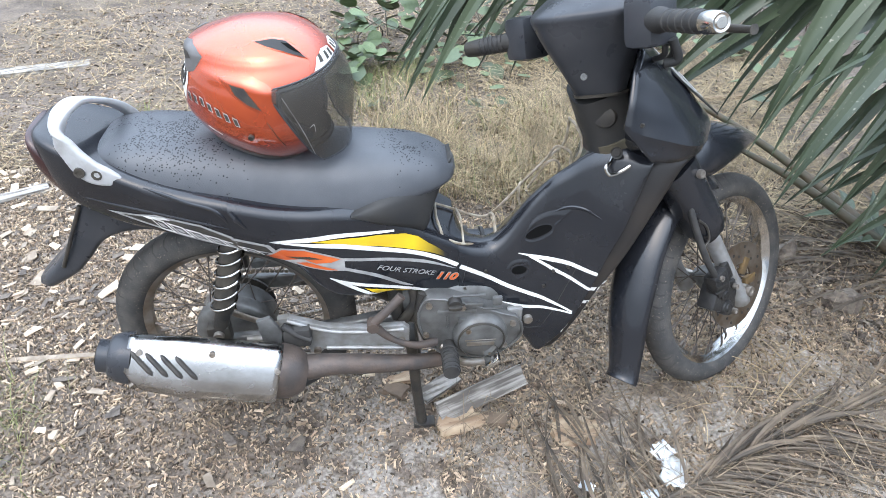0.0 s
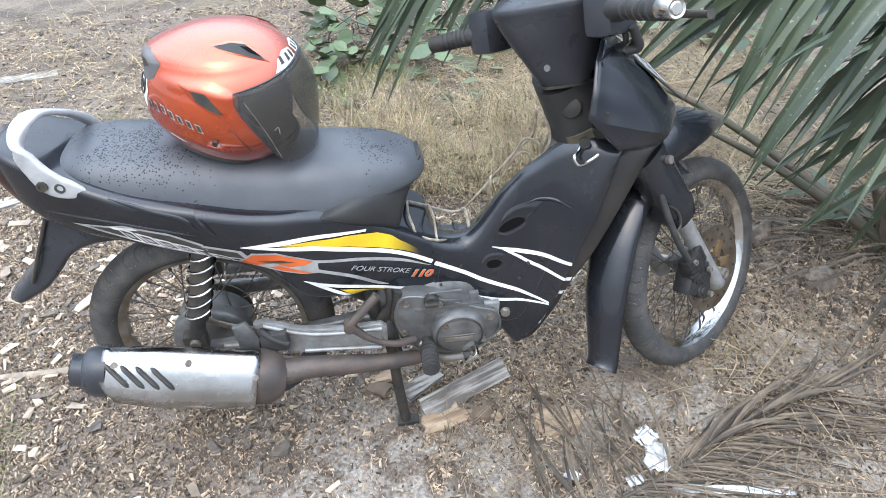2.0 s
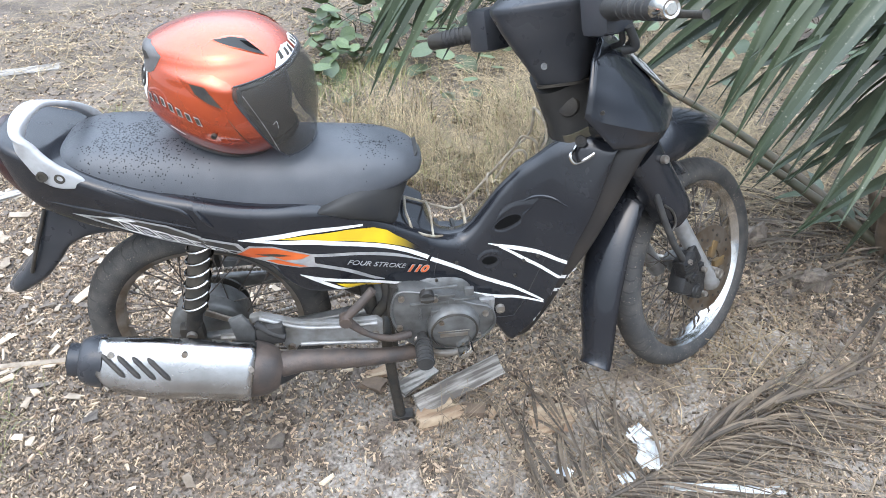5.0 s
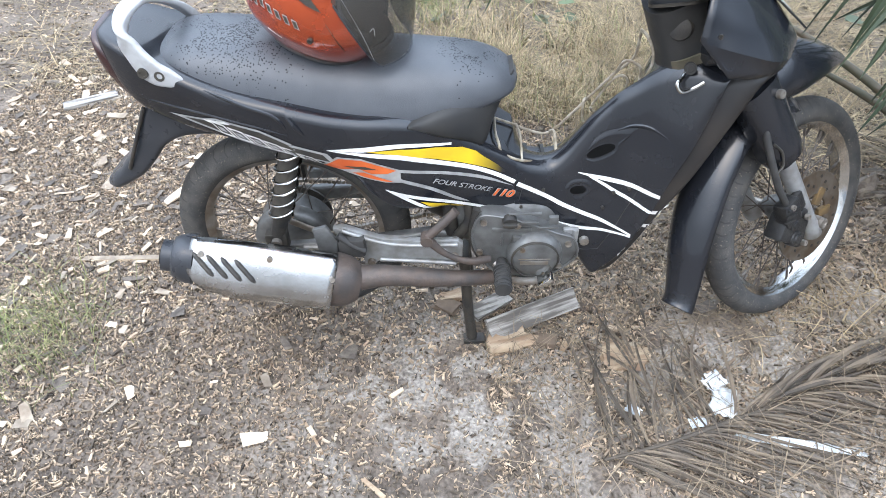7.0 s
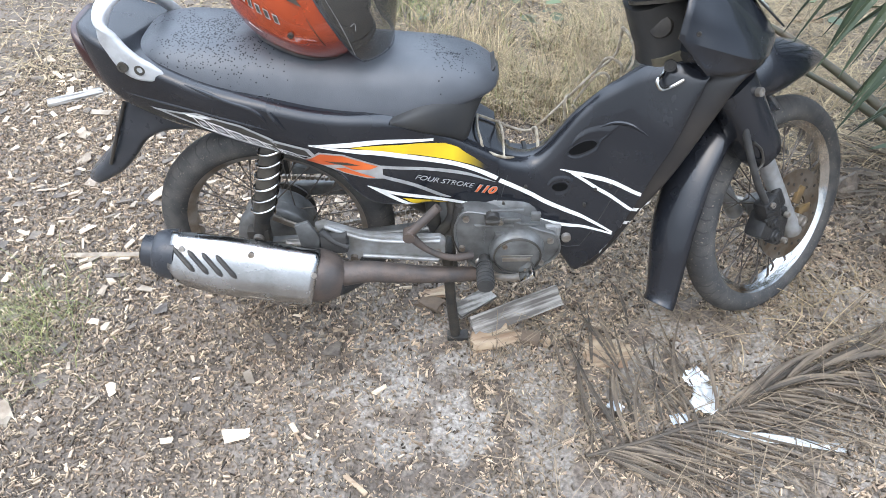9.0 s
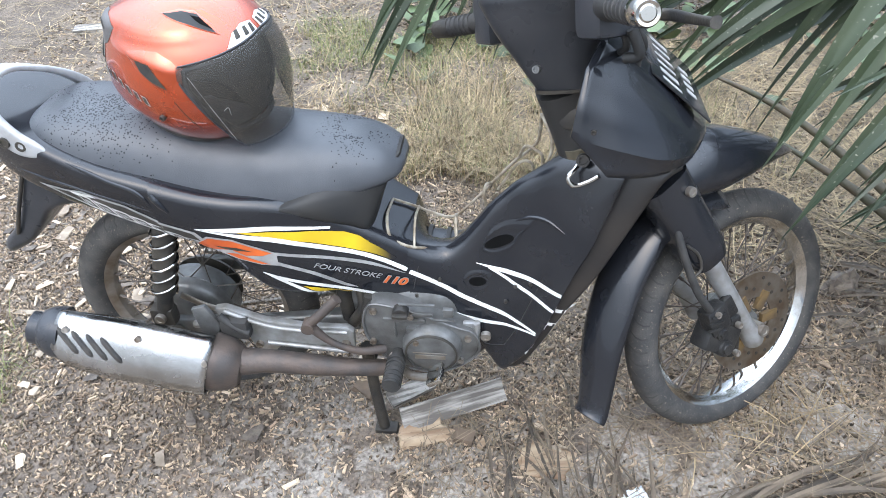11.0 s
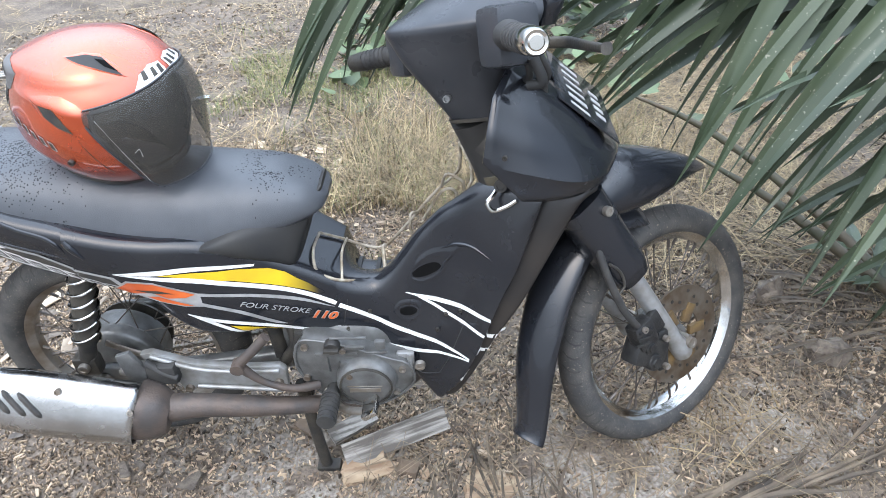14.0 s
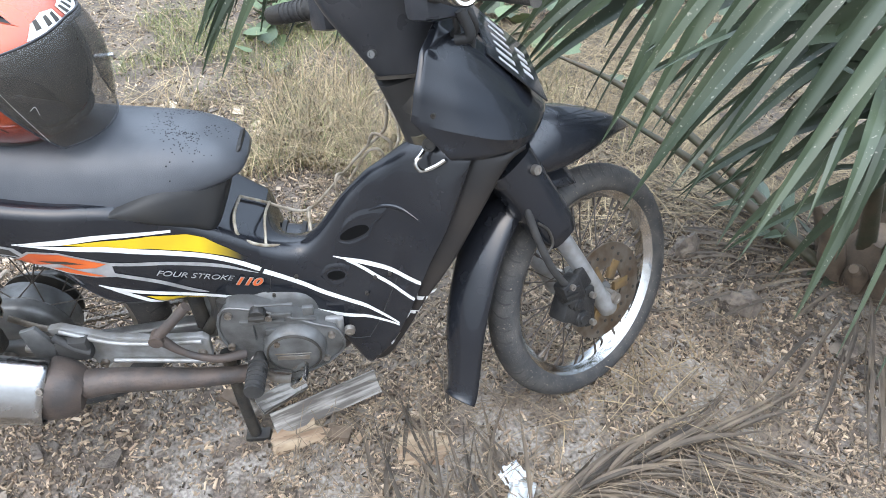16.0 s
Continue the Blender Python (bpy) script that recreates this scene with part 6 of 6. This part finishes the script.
for k in range(3, len(sl) - 3):
    t = Vector(sl[k + 1] - sl[k - 1]).normalized()
    side = Vector((-t.y, t.x, 0))
    f = k / len(sl)
    for rep in range(1 if k % 4 else 2):
        x, y, z = sl[k]
        way = -side * rd.uniform(0.35, 0.75) + t * 0.8 + Vector((0, 0, rd.uniform(0.0, 0.12)))
        leaflet(stem, (x, y, z), way, rd.uniform(0.20, 0.40), rd.uniform(0.004, 0.009), 3.0, DEADF, rd.uniform(-0.7, 0.7), "dead_leaflet", 0.3, rd.uniform(-0.6, 0.9), ground_z(x, y) + 0.006 + rd.uniform(0, 0.02))
    if k % 3 == 0 and f < 0.5:
        way = side * rd.uniform(0.8, 1.0) + t * rd.uniform(-0.15, 0.35) + Vector((0, 0, rd.uniform(0.05, 0.35)))
        leaflet(stem, sl[k], way, rd.uniform(0.20, 0.40), rd.uniform(0.005, 0.010), 3.5, DEADF, rd.uniform(-0.9, 0.9), "dead_leaflet", 0.4, rd.uniform(-1.0, 4.5), ground_z(sl[k][0], sl[k][1]) + 0.008 + rd.uniform(0, 0.03))
    if f > 0.5 and k % 2:
        way = side * rd.uniform(-0.1, 0.28) + t * 0.9 + Vector((0, 0, rd.uniform(0.05, 0.25)))
        leaflet(stem, sl[k], way, rd.uniform(0.25, 0.42), rd.uniform(0.008, 0.016), 3.5, DEADF, rd.uniform(-0.9, 0.9), "dead_leaflet", 0.4, rd.uniform(-1.5, 1.5), ground_z(sl[k][0], sl[k][1]) + 0.01 + rd.uniform(0, 0.05))
dead2 = thing("dead_leaflets", "scattered curled dry palm leaflets near the engine", "palm leaflets", (0.85, -0.2, 0.0))
for k in range(15):
    x, y = rd.uniform(0.66, 1.0), rd.uniform(-0.36, 0.04)
    a = radians(rd.uniform(75, 135))
    leaflet(dead2, (x, y - 0.1, ground_z(x, y - 0.1) + 0.012 + rd.uniform(0, 0.015)), (math.cos(a), math.sin(a), 0.1), rd.uniform(0.15, 0.34), rd.uniform(0.005, 0.010), 2.0, DEADF, rd.uniform(-1, 1), "dead_leaflet", 0.5, rd.uniform(-3.5, 3.5), ground_z(x, y) + 0.008)


# ---- things on the earth ----
def rough_block(name, label, category, at, size, yaw, mat, seed, pitch=0.0, bend=0.25, cuts=3, roll=0.0):
    """An irregular split piece of wood or a clod."""
    bm = bmesh.new()
    bmesh.ops.create_cube(bm, size=1)
    bmesh.ops.subdivide_edges(bm, edges=list(bm.edges), cuts=cuts, use_grid_fill=True)
    for v in bm.verts:
        q = v.co * 2.2 + Vector((seed * 3.1, seed, 0))
        v.co = v.co + Vector(noise.noise_vector(q)) * bend * 0.4
        v.co = Vector((v.co.x * size[0], v.co.y * size[1], v.co.z * size[2]))
    z = ground_z(at[0], at[1])
    bm.transform(Matrix.Translation((at[0], at[1], z + size[2] * 0.42 + (at[2] if len(at) > 2 else 0))) @ Matrix.Rotation(yaw, 4, "Z") @ Matrix.Rotation(pitch, 4, "Y") @ Matrix.Rotation(roll, 4, "X"))
    return tagged(part(name, bm, mat, smooth=True, angle=30), label, category)


def plank_bm(length, width, thick, seed):
    """A weathered board with a hollow face and broken ends."""
    rows = []
    for k in range(13):
        x = length * (k / 12 - 0.5)
        w = width / 2 * (1 + 0.05 * noise.noise((seed, k * 0.4, 0)))
        dx = 0.006 * noise.noise((seed + 5, k, 2))
        prof = [(-w, 0), (-w, thick), (-w * 0.55, thick * 0.78), (0, thick * 0.66), (w * 0.55, thick * 0.78), (w, thick), (w, 0), (0, -thick * 0.1)]
        rows.append([(x + dx * (i % 3 - 1) * (1 if k in (0, 12) else 0.2), y, z + 0.002 * noise.noise((k * 0.7, i, seed))) for i, (y, z) in enumerate(prof)])
    return skin(rows)


def put_plank(label, x, y, z, yaw, roll, pitch, size, seed):
    bm = plank_bm(*size, seed)
    bm.transform(Matrix.Translation((x, y, z)) @ Matrix.Rotation(yaw, 4, "Z") @ Matrix.Rotation(pitch, 4, "Y") @ Matrix.Rotation(roll, 4, "X"))
    return tagged(part("plank", bm, PLANK, smooth=False), label, "plank")


put_plank("weathered grey plank with a hollow face, lying under the engine", 0.570, -0.052, 0.026, radians(25), radians(42), 0, (0.262, 0.056, 0.02), 1)
put_plank("short grey plank lying behind the longer one", 0.462, -0.018, 0.020, radians(36), radians(14), 0, (0.12, 0.042, 0.016), 2)
rough_block("wood_block", "split orange-brown wood block beside the plank", "wood block", (0.513, -0.125), (0.115, 0.062, 0.028), radians(14), BLOCK, 1, bend=0.75, cuts=5)
rough_block("wood_block", "dark brown wet wood chip beside the plank", "wood block", (0.599, -0.128), (0.035, 0.055, 0.02), radians(80), HUSK, 2)
rough_block("wood_block", "small pale wood chip on the earth", "wood block", (0.649, -0.138), (0.035, 0.014, 0.012), radians(65), BLOCK, 3)
rough_block("bark_slab", "flat pale bark slab under dry leaflets", "bark", (0.793, -0.177), (0.10, 0.072, 0.016), radians(-15), BLOCK, 4, bend=0.8, cuts=5)
rough_block("stone", "small pale stone beside the front wheel", "stone", (1.02, -0.06), (0.05, 0.03, 0.026), radians(25), STONE, 5)
rough_block("wood_block", "brown wood chip behind the stand", "wood block", (0.344, -0.003), (0.06, 0.045, 0.014), radians(-30), HUSK, 6, bend=0.7, cuts=4)
rough_block("wood_block", "reddish wood chip behind the stand", "wood block", (0.362, 0.03), (0.07, 0.03, 0.014), radians(10), BLOCK, 7, bend=0.7, cuts=4)
for x, y, sx, sy, sz, yaw, sd in ((1.582, 0.346, 0.14, 0.10, 0.10, 20, 11), (1.652, 0.13, 0.19, 0.13, 0.08, -10, 12), (1.86, -0.04, 0.17, 0.09, 0.03, 15, 21), (1.90, -0.12, 0.19, 0.10, 0.035, -20, 22), (1.57, 0.105, 0.07, 0.05, 0.03, 30, 23), (1.64, 0.636, 0.09, 0.06, 0.04, 50, 24), (1.60, 0.25, 0.07, 0.05, 0.035, 40, 13), (1.55, 0.22, 0.06, 0.05, 0.03, 10, 14), (1.66, 0.28, 0.06, 0.04, 0.03, 70, 15), (1.80, 0.42, 0.08, 0.06, 0.04, 15, 16), (1.52, 0.55, 0.09, 0.06, 0.03, -40, 17), (1.86, 0.60, 0.10, 0.08, 0.05, 5, 18), (1.45, 0.75, 0.07, 0.05, 0.03, 33, 19), (1.70, 0.80, 0.08, 0.06, 0.03, 80, 20)):
    sx, sy, sz = 0.6 * sx, 0.6 * sy, 0.7 * sz
    bm = bmesh.new()
    bmesh.ops.create_icosphere(bm, subdivisions=3, radius=0.5)
    for v in bm.verts:
        v.co *= 1 + 0.35 * noise.noise(v.co * 2.5 + Vector((sd, 0, 0))) + 0.28 * noise.noise(v.co * 7 + Vector((0, sd, 0)))
        v.co = Vector((v.co.x * sx, v.co.y * sy, v.co.z * sz * 1.4))
    bm.transform(Matrix.Translation((x, y, ground_z(x, y) + sz * 0.3)) @ Matrix.Rotation(radians(yaw), 4, "Z"))
    tagged(part("earth_clod", bm, STONE), "crumbly grey-brown clod of earth near the palm", "clod", "clods near the palm")
rough_block("stick", "pale flat stick leaning on a dry stalk", "stick", (1.83, 1.42), (0.05, 0.16, 0.012), radians(-12), PALECHIP, 21, bend=0.1)
rough_block("stick", "brown dry stalk on the straw", "stick", (1.88, 1.55), (0.30, 0.025, 0.02), radians(4), BLOCK, 22, bend=0.1)
rough_block("stick", "long thin stick lying on the chips", "stick", (-0.62, 0.202), (0.30, 0.016, 0.010), radians(0), PALECHIP, 23, bend=0.08)
rough_block("stick", "pale twig lying on the earth", "stick", (0.184, -0.523), (0.07, 0.010, 0.007), radians(-41), BLOCK, 24, bend=0.1)
rough_block("stick", "pale twig lying on the chips", "stick", (0.032, -0.392), (0.105, 0.006, 0.005), radians(-57), BLOCK, 25, bend=0.1)
rough_block("board", "long grey board lying behind the tail", "board", (-1.06, 1.10), (0.20, 0.05, 0.014), radians(25), PLANK, 26, bend=0.08)
rough_block("board", "pale board far behind the motorcycle", "board", (-1.45, 2.35), (0.5, 0.09, 0.02), radians(12), PLANK, 27, bend=0.08)


def crumple(name, label, at, size, seed, mat):
    bm = bmesh.new()
    bmesh.ops.create_grid(bm, x_segments=14, y_segments=10, size=0.5)
    for v in bm.verts:
        h = noise.noise((v.co.x * 4 + seed, v.co.y * 4, seed)) * 0.5 + 0.5
        v.co = Vector((v.co.x * size[0] * (1 + 0.2 * noise.noise((v.co.y * 5, seed, 1))), v.co.y * size[1] * (1 + 0.3 * noise.noise((v.co.x * 5, seed, 7))), 0.004 + h * size[2]))
    bm.transform(Matrix.Translation((at[0], at[1], ground_z(at[0], at[1]))) @ Matrix.Rotation(at[2], 4, "Z"))
    ob = tagged(part(name, bm, mat), label, "litter")
    m = ob.modifiers.new("thickness", "SOLIDIFY")
    m.thickness = 0.0012
    return ob


crumple("plastic_wrapper", "crumpled white and pale blue plastic wrapper among dry leaflets", (0.980, -0.280, 0.5), (0.055, 0.045, 0.03), 3, PAPER)
crumple("plastic_bag", "clear grey crumpled plastic bag under the wrapper", (0.990, -0.332, 1.2), (0.085, 0.055, 0.022), 5, FOIL)
crumple("paper_scrap", "white paper scrap on the earth", (0.923, -0.378, 0.2), (0.04, 0.025, 0.008), 8, PAPER)
crumple("paper_scrap", "white paper scrap on the earth", (0.785, -0.338, 0.9), (0.025, 0.035, 0.014), 9, PAPER)
crumple("plastic_strip", "long silver plastic strip on the earth", (1.126, -0.442, radians(-10)), (0.27, 0.022, 0.006), 10, FOIL)
crumple("paper_scrap", "white scrap lying on the dry grass", (-0.52, 1.93, 0.3), (0.10, 0.035, 0.02), 12, PAPER)
crumple("paper_scrap", "white scrap far behind the motorcycle", (1.80, 2.74, 0.6), (0.16, 0.10, 0.05), 14, PAPER)


# ---- chips, straw and grass ----


def chips(name, label, category, mat, count, seed, where, sizes, flat=0.22, lift=0.002, tilt=0.35, thick=(0.0008, 0.004)):
    """Many loose slivers as one object: each is a thin irregular wedge lying on the earth."""
    r = random.Random(seed)
    vs, fs = [], []
    while len(fs) < count * 6:
        x, y = where(r)
        l = r.uniform(*sizes) * (0.6 + 0.8 * r.random() ** 2)
        w = l * r.uniform(flat * 0.5, flat * 1.9)
        h = r.uniform(*thick)
        a = r.uniform(0, 2 * math.pi)
        ca, sa = math.cos(a), math.sin(a)
        tx, ty = r.uniform(-tilt, tilt), r.uniform(-tilt, tilt)
        z = ground_z(x, y) + lift + abs(tx) * l * 0.35
        k = len(vs)
        for dz in (-h, h):
            for qx, qy in ((-1, -r.uniform(0.3, 1)), (1, -r.uniform(0.2, 1)), (r.uniform(0.6, 1.1), r.uniform(0.3, 1)), (-r.uniform(0.6, 1), r.uniform(0.3, 1))):
                px, py = qx * l / 2, qy * w / 2
                vs.append((x + px * ca - py * sa, y + px * sa + py * ca, z + px * tx + py * ty + dz))
        fs += [(k + 3, k + 2, k + 1, k), (k + 4, k + 5, k + 6, k + 7), (k, k + 1, k + 5, k + 4), (k + 1, k + 2, k + 6, k + 5), (k + 2, k + 3, k + 7, k + 6), (k + 3, k, k + 4, k + 7)]
    me = bpy.data.meshes.new(name)
    me.from_pydata(vs, [], fs)
    me.materials.append(mat)
    return tagged(new(name, me), label, category, kind="stuff")


def blades(name, label, category, mat, count, seed, where, height, lean=0.6, width=0.0016, flatness=0.0):
    """Many grass blades as one object: each a thin bent two-sided strip of three stretches."""
    r = random.Random(seed)
    vs, fs = [], []
    for _ in range(count):
        x, y = where(r)
        h = r.uniform(*height)
        a = r.uniform(0, 2 * math.pi)
        b = a + r.uniform(-0.8, 0.8)
        ln = r.uniform(0.15, lean)
        up = 1 - flatness * r.uniform(0.7, 1.0)
        z = ground_z(x, y) - 0.002 + (flatness * r.uniform(0.002, 0.03))
        w = width * r.uniform(0.6, 1.5)
        px, py = -math.sin(a) * w, math.cos(a) * w
        k = len(vs)
        for q, t in enumerate((0, 0.4, 0.75, 1.0)):
            ox = math.cos(a) * h * ln * t ** 1.6 + math.cos(b) * h * ln * 0.5 * t ** 3 + (math.cos(a) * h * t * flatness)
            oy = math.sin(a) * h * ln * t ** 1.6 + math.sin(b) * h * ln * 0.5 * t ** 3 + (math.sin(a) * h * t * flatness)
            oz = h * up * (t - 0.35 * ln * t ** 3)
            s = 1 - 0.85 * t
            vs.append((x + ox + px * s, y + oy + py * s, z + oz))
            vs.append((x + ox - px * s, y + oy - py * s, z + oz))
        for q in range(3):
            fs.append((k + 2 * q, k + 2 * q + 1, k + 2 * q + 3, k + 2 * q + 2))
    me = bpy.data.meshes.new(name)
    me.from_pydata(vs, [], fs)
    me.materials.append(mat)
    return tagged(new(name, me), label, category, kind="stuff")


def keep(x, y, amount, scale=2.0, seed=0.0):
    return noise.noise((x * scale, y * scale, seed)) > amount


def everywhere(r):
    while True:
        x, y = r.uniform(-1.9, 2.5), r.uniform(-0.8, 3.4)
        bare = math.exp(-((x - 0.35) / 0.5) ** 2 - ((y + 0.38) / 0.3) ** 2) + math.exp(-((x - 1.3) / 0.55) ** 2 - ((y + 0.25) / 0.35) ** 2)
        if r.random() > 0.75 * bare:
            return x, y


def left_side(r):
    while True:
        x, y = r.uniform(-1.4, 0.65), r.uniform(-0.85, 1.5)
        if r.random() < 1.1 - 0.9 * max(0.0, min(1.0, (x + 0.2) / 0.8)):
            return x, y


def back_left(r):
    while True:
        x, y = r.uniform(-1.7, 0.85), r.uniform(-0.45, 1.5)
        if r.random() < (1.0 - 0.75 * max(0.0, min(1.0, (x + 0.4) / 0.8))) * (1.0 if y > 0.05 else 0.22):
            return x, y


def right_side(r):
    while True:
        x, y = r.uniform(0.5, 2.4), r.uniform(-0.7, 1.2)
        if keep(x, y, -0.25, 2.5, 3.0):
            return x, y


def straw_mat(r):
    while True:
        x, y = r.uniform(0.9, 2.5), r.uniform(0.5, 2.3)
        if keep(x, y, -0.3, 1.6, 7.0):
            return x, y


def grass_belt(r):
    while True:
        x, y = r.gauss(0.75, 0.38), r.gauss(1.15, 0.28)
        if y > 0.62 and keep(x, y, -0.18, 3.2, 1.0):
            return x, y


def grass_left(r):
    while True:
        x, y = r.uniform(-0.8, 0.6), r.gauss(2.1, 0.35)
        if keep(x, y, 0.05, 2.2, 9.0):
            return x, y


def far_earth(r):
    while True:
        x, y = r.uniform(-2.4, 1.4), r.uniform(1.2, 3.6)
        if keep(x, y, -0.35, 1.8, 4.0):
            return x, y


def tuft_front(r):
    return r.gauss(-0.76, 0.10), r.gauss(-0.10, 0.10)


def by_wheel(r):
    return r.gauss(1.32, 0.10), r.gauss(-0.12, 0.08)


chips("wood_chips", "brown wood shavings strewn over the earth", "wood chips", CHIP, 34000, 1, everywhere, (0.005, 0.026))
chips("sawdust_chips", "fine brown chips thick on the earth", "wood chips", CHIP, 76000, 2, left_side, (0.003, 0.012), 0.25, 0.003, 0.5)
def by_engine(r):
    while True:
        x, y = r.uniform(0.45, 1.9), r.uniform(-0.6, 0.9)
        if keep(x, y, -0.12, 4.0, 12.0) or r.random() < 0.25:
            return x, y


chips("engine_chips", "fine brown chips and bark strewn under the engine", "wood chips", CHIP, 30000, 17, by_engine, (0.003, 0.016), 0.25, 0.003, 0.5)
chips("pale_wood_chips", "pale flat wood chips scattered behind the motorcycle", "wood chips", PALECHIP, 520, 3, back_left, (0.016, 0.060), 0.45, 0.006, 0.25, (0.001, 0.003))
chips("pale_slivers", "small pale wood slivers on the earth", "wood chips", PALECHIP, 2800, 4, everywhere, (0.005, 0.022), 0.35, 0.005)
chips("grey_chips", "dark grey bark flakes on the earth", "bark flakes", STONE, 420, 5, back_left, (0.016, 0.05), 0.6, 0.005, 0.25, (0.001, 0.003))
def cloddy(r):
    while True:
        x, y = r.gauss(1.72, 0.22), r.gauss(0.5, 0.28)
        if x > 1.35 or y > 0.75:
            return x, y


chips("earth_crumbs", "dark crumbs of broken earth behind the front wheel", "earth crumbs", STONE, 1300, 15, cloddy, (0.006, 0.022), 0.8, 0.002, 0.6, (0.003, 0.010))
chips("grit", "small pale stones pressed into the sandy earth", "grit", STONE, 2200, 16, everywhere, (0.004, 0.014), 0.8, 0.001, 0.5, (0.001, 0.004))
blades("straw", "loose dry straw and palm fibres lying on the earth", "straw", DEADF_STUFF, 3000, 6, right_side, (0.06, 0.22), 0.7, 0.0011, 0.93)
blades("straw_mat", "thick mat of dry straw behind the front wheel", "straw", DRYGRASS, 5200, 7, straw_mat, (0.08, 0.26), 0.8, 0.0018, 0.86)
blades("dry_grass", "dry yellow grass standing behind the motorcycle", "grass", DRYGRASS, 7000, 8, grass_belt, (0.05, 0.19), 1.2, 0.0018)
blades("green_grass", "sparse green grass among the dry grass", "grass", GREENGRASS, 1500, 9, grass_belt, (0.05, 0.17), 0.8, 0.0015)
blades("far_grass", "thin green grass on the far earth", "grass", GREENGRASS, 2600, 10, grass_left, (0.03, 0.10), 0.9, 0.0016)
blades("far_straw", "flattened pale straw on the far earth", "straw", DRYGRASS, 5200, 14, far_earth, (0.05, 0.16), 0.7, 0.002, 0.9)
blades("front_tuft", "small tuft of pale grass on the chips", "grass", GREENGRASS, 420, 12, tuft_front, (0.04, 0.12), 1.0, 0.0013)
blades("wheel_straw", "dry straw wisps beside the front tyre", "straw", DRYGRASS, 90, 13, by_wheel, (0.06, 0.16), 0.9, 0.0014, 0.7)

# ---- creeper with broad green leaves behind ----
creeper = thing("creeper", "low green creeper with broad leaves behind the motorcycle", "plant", (1.3, 2.6, 0.0))
rl = random.Random(21)


def leaf_mesh(k):
    bm = bmesh.new()
    mid = [bm.verts.new((0, -0.5 + i / 6, 0.03 * math.sin(i) - 0.10 * (i / 6) ** 2)) for i in range(7)]
    for s in (-1, 1):
        edge = [bm.verts.new((s * 0.46 * math.sin(math.pi * min(1, (i + 0.9) / 7.2)) ** 0.8, -0.5 + i / 6 - (0.10 if i == 0 else 0), 0.07 + 0.03 * noise.noise((i, k, s)) - 0.12 * (i / 6) ** 2)) for i in range(7)]
        for i in range(6):
            bm.faces.new((mid[i], mid[i + 1], edge[i + 1], edge[i]) if s > 0 else (mid[i + 1], mid[i], edge[i], edge[i + 1]))
    me = bpy.data.meshes.new("leaf")
    bm.to_mesh(me)
    bm.free()
    for f in me.polygons:
        f.use_smooth = True
    me.materials.append(LEAF)
    return me


leaf_meshes = [leaf_mesh(k) for k in range(4)]
creeper_right = thing("creeper", "low green creeper with broad leaves behind the palm", "plant", (2.3, 2.2, 0.0))
for k in range(580):
    plant = creeper if k < 290 else creeper_right
    if k < 290:
        x, y = rl.uniform(0.10, 1.6), rl.gauss(2.35, 0.30)
    else:
        x, y = rl.uniform(1.3, 3.6), rl.gauss(2.35, 0.40)
    z = ground_z(x, y) + rl.uniform(0.03, 0.32) * (1 if y > 2.2 else 0.5)
    ob = new("leaf", leaf_meshes[k % 4])
    s = rl.uniform(0.05, 0.115)
    ob.parent = plant
    ob.matrix_parent_inverse = Matrix.Translation(-plant.location)
    ob.matrix_basis = Matrix.Translation((x, y, z)) @ Euler((rl.uniform(-0.2, 0.9), rl.uniform(-0.5, 0.5), rl.uniform(0, 6.3))).to_matrix().to_4x4() @ Matrix.Diagonal((s, s, s, 1))
for k in range(40):
    x, y = rl.uniform(0.2, 3.0), rl.gauss(2.5, 0.25)
    part("vine", tube([(x, y, 0.01), (x + rl.uniform(-0.15, 0.15), y + rl.uniform(-0.1, 0.1), 0.14), (x + rl.uniform(-0.3, 0.3), y + rl.uniform(-0.2, 0.2), 0.25)], [0.004, 0.003, 0.002], 4, 5), RACHIS, creeper)
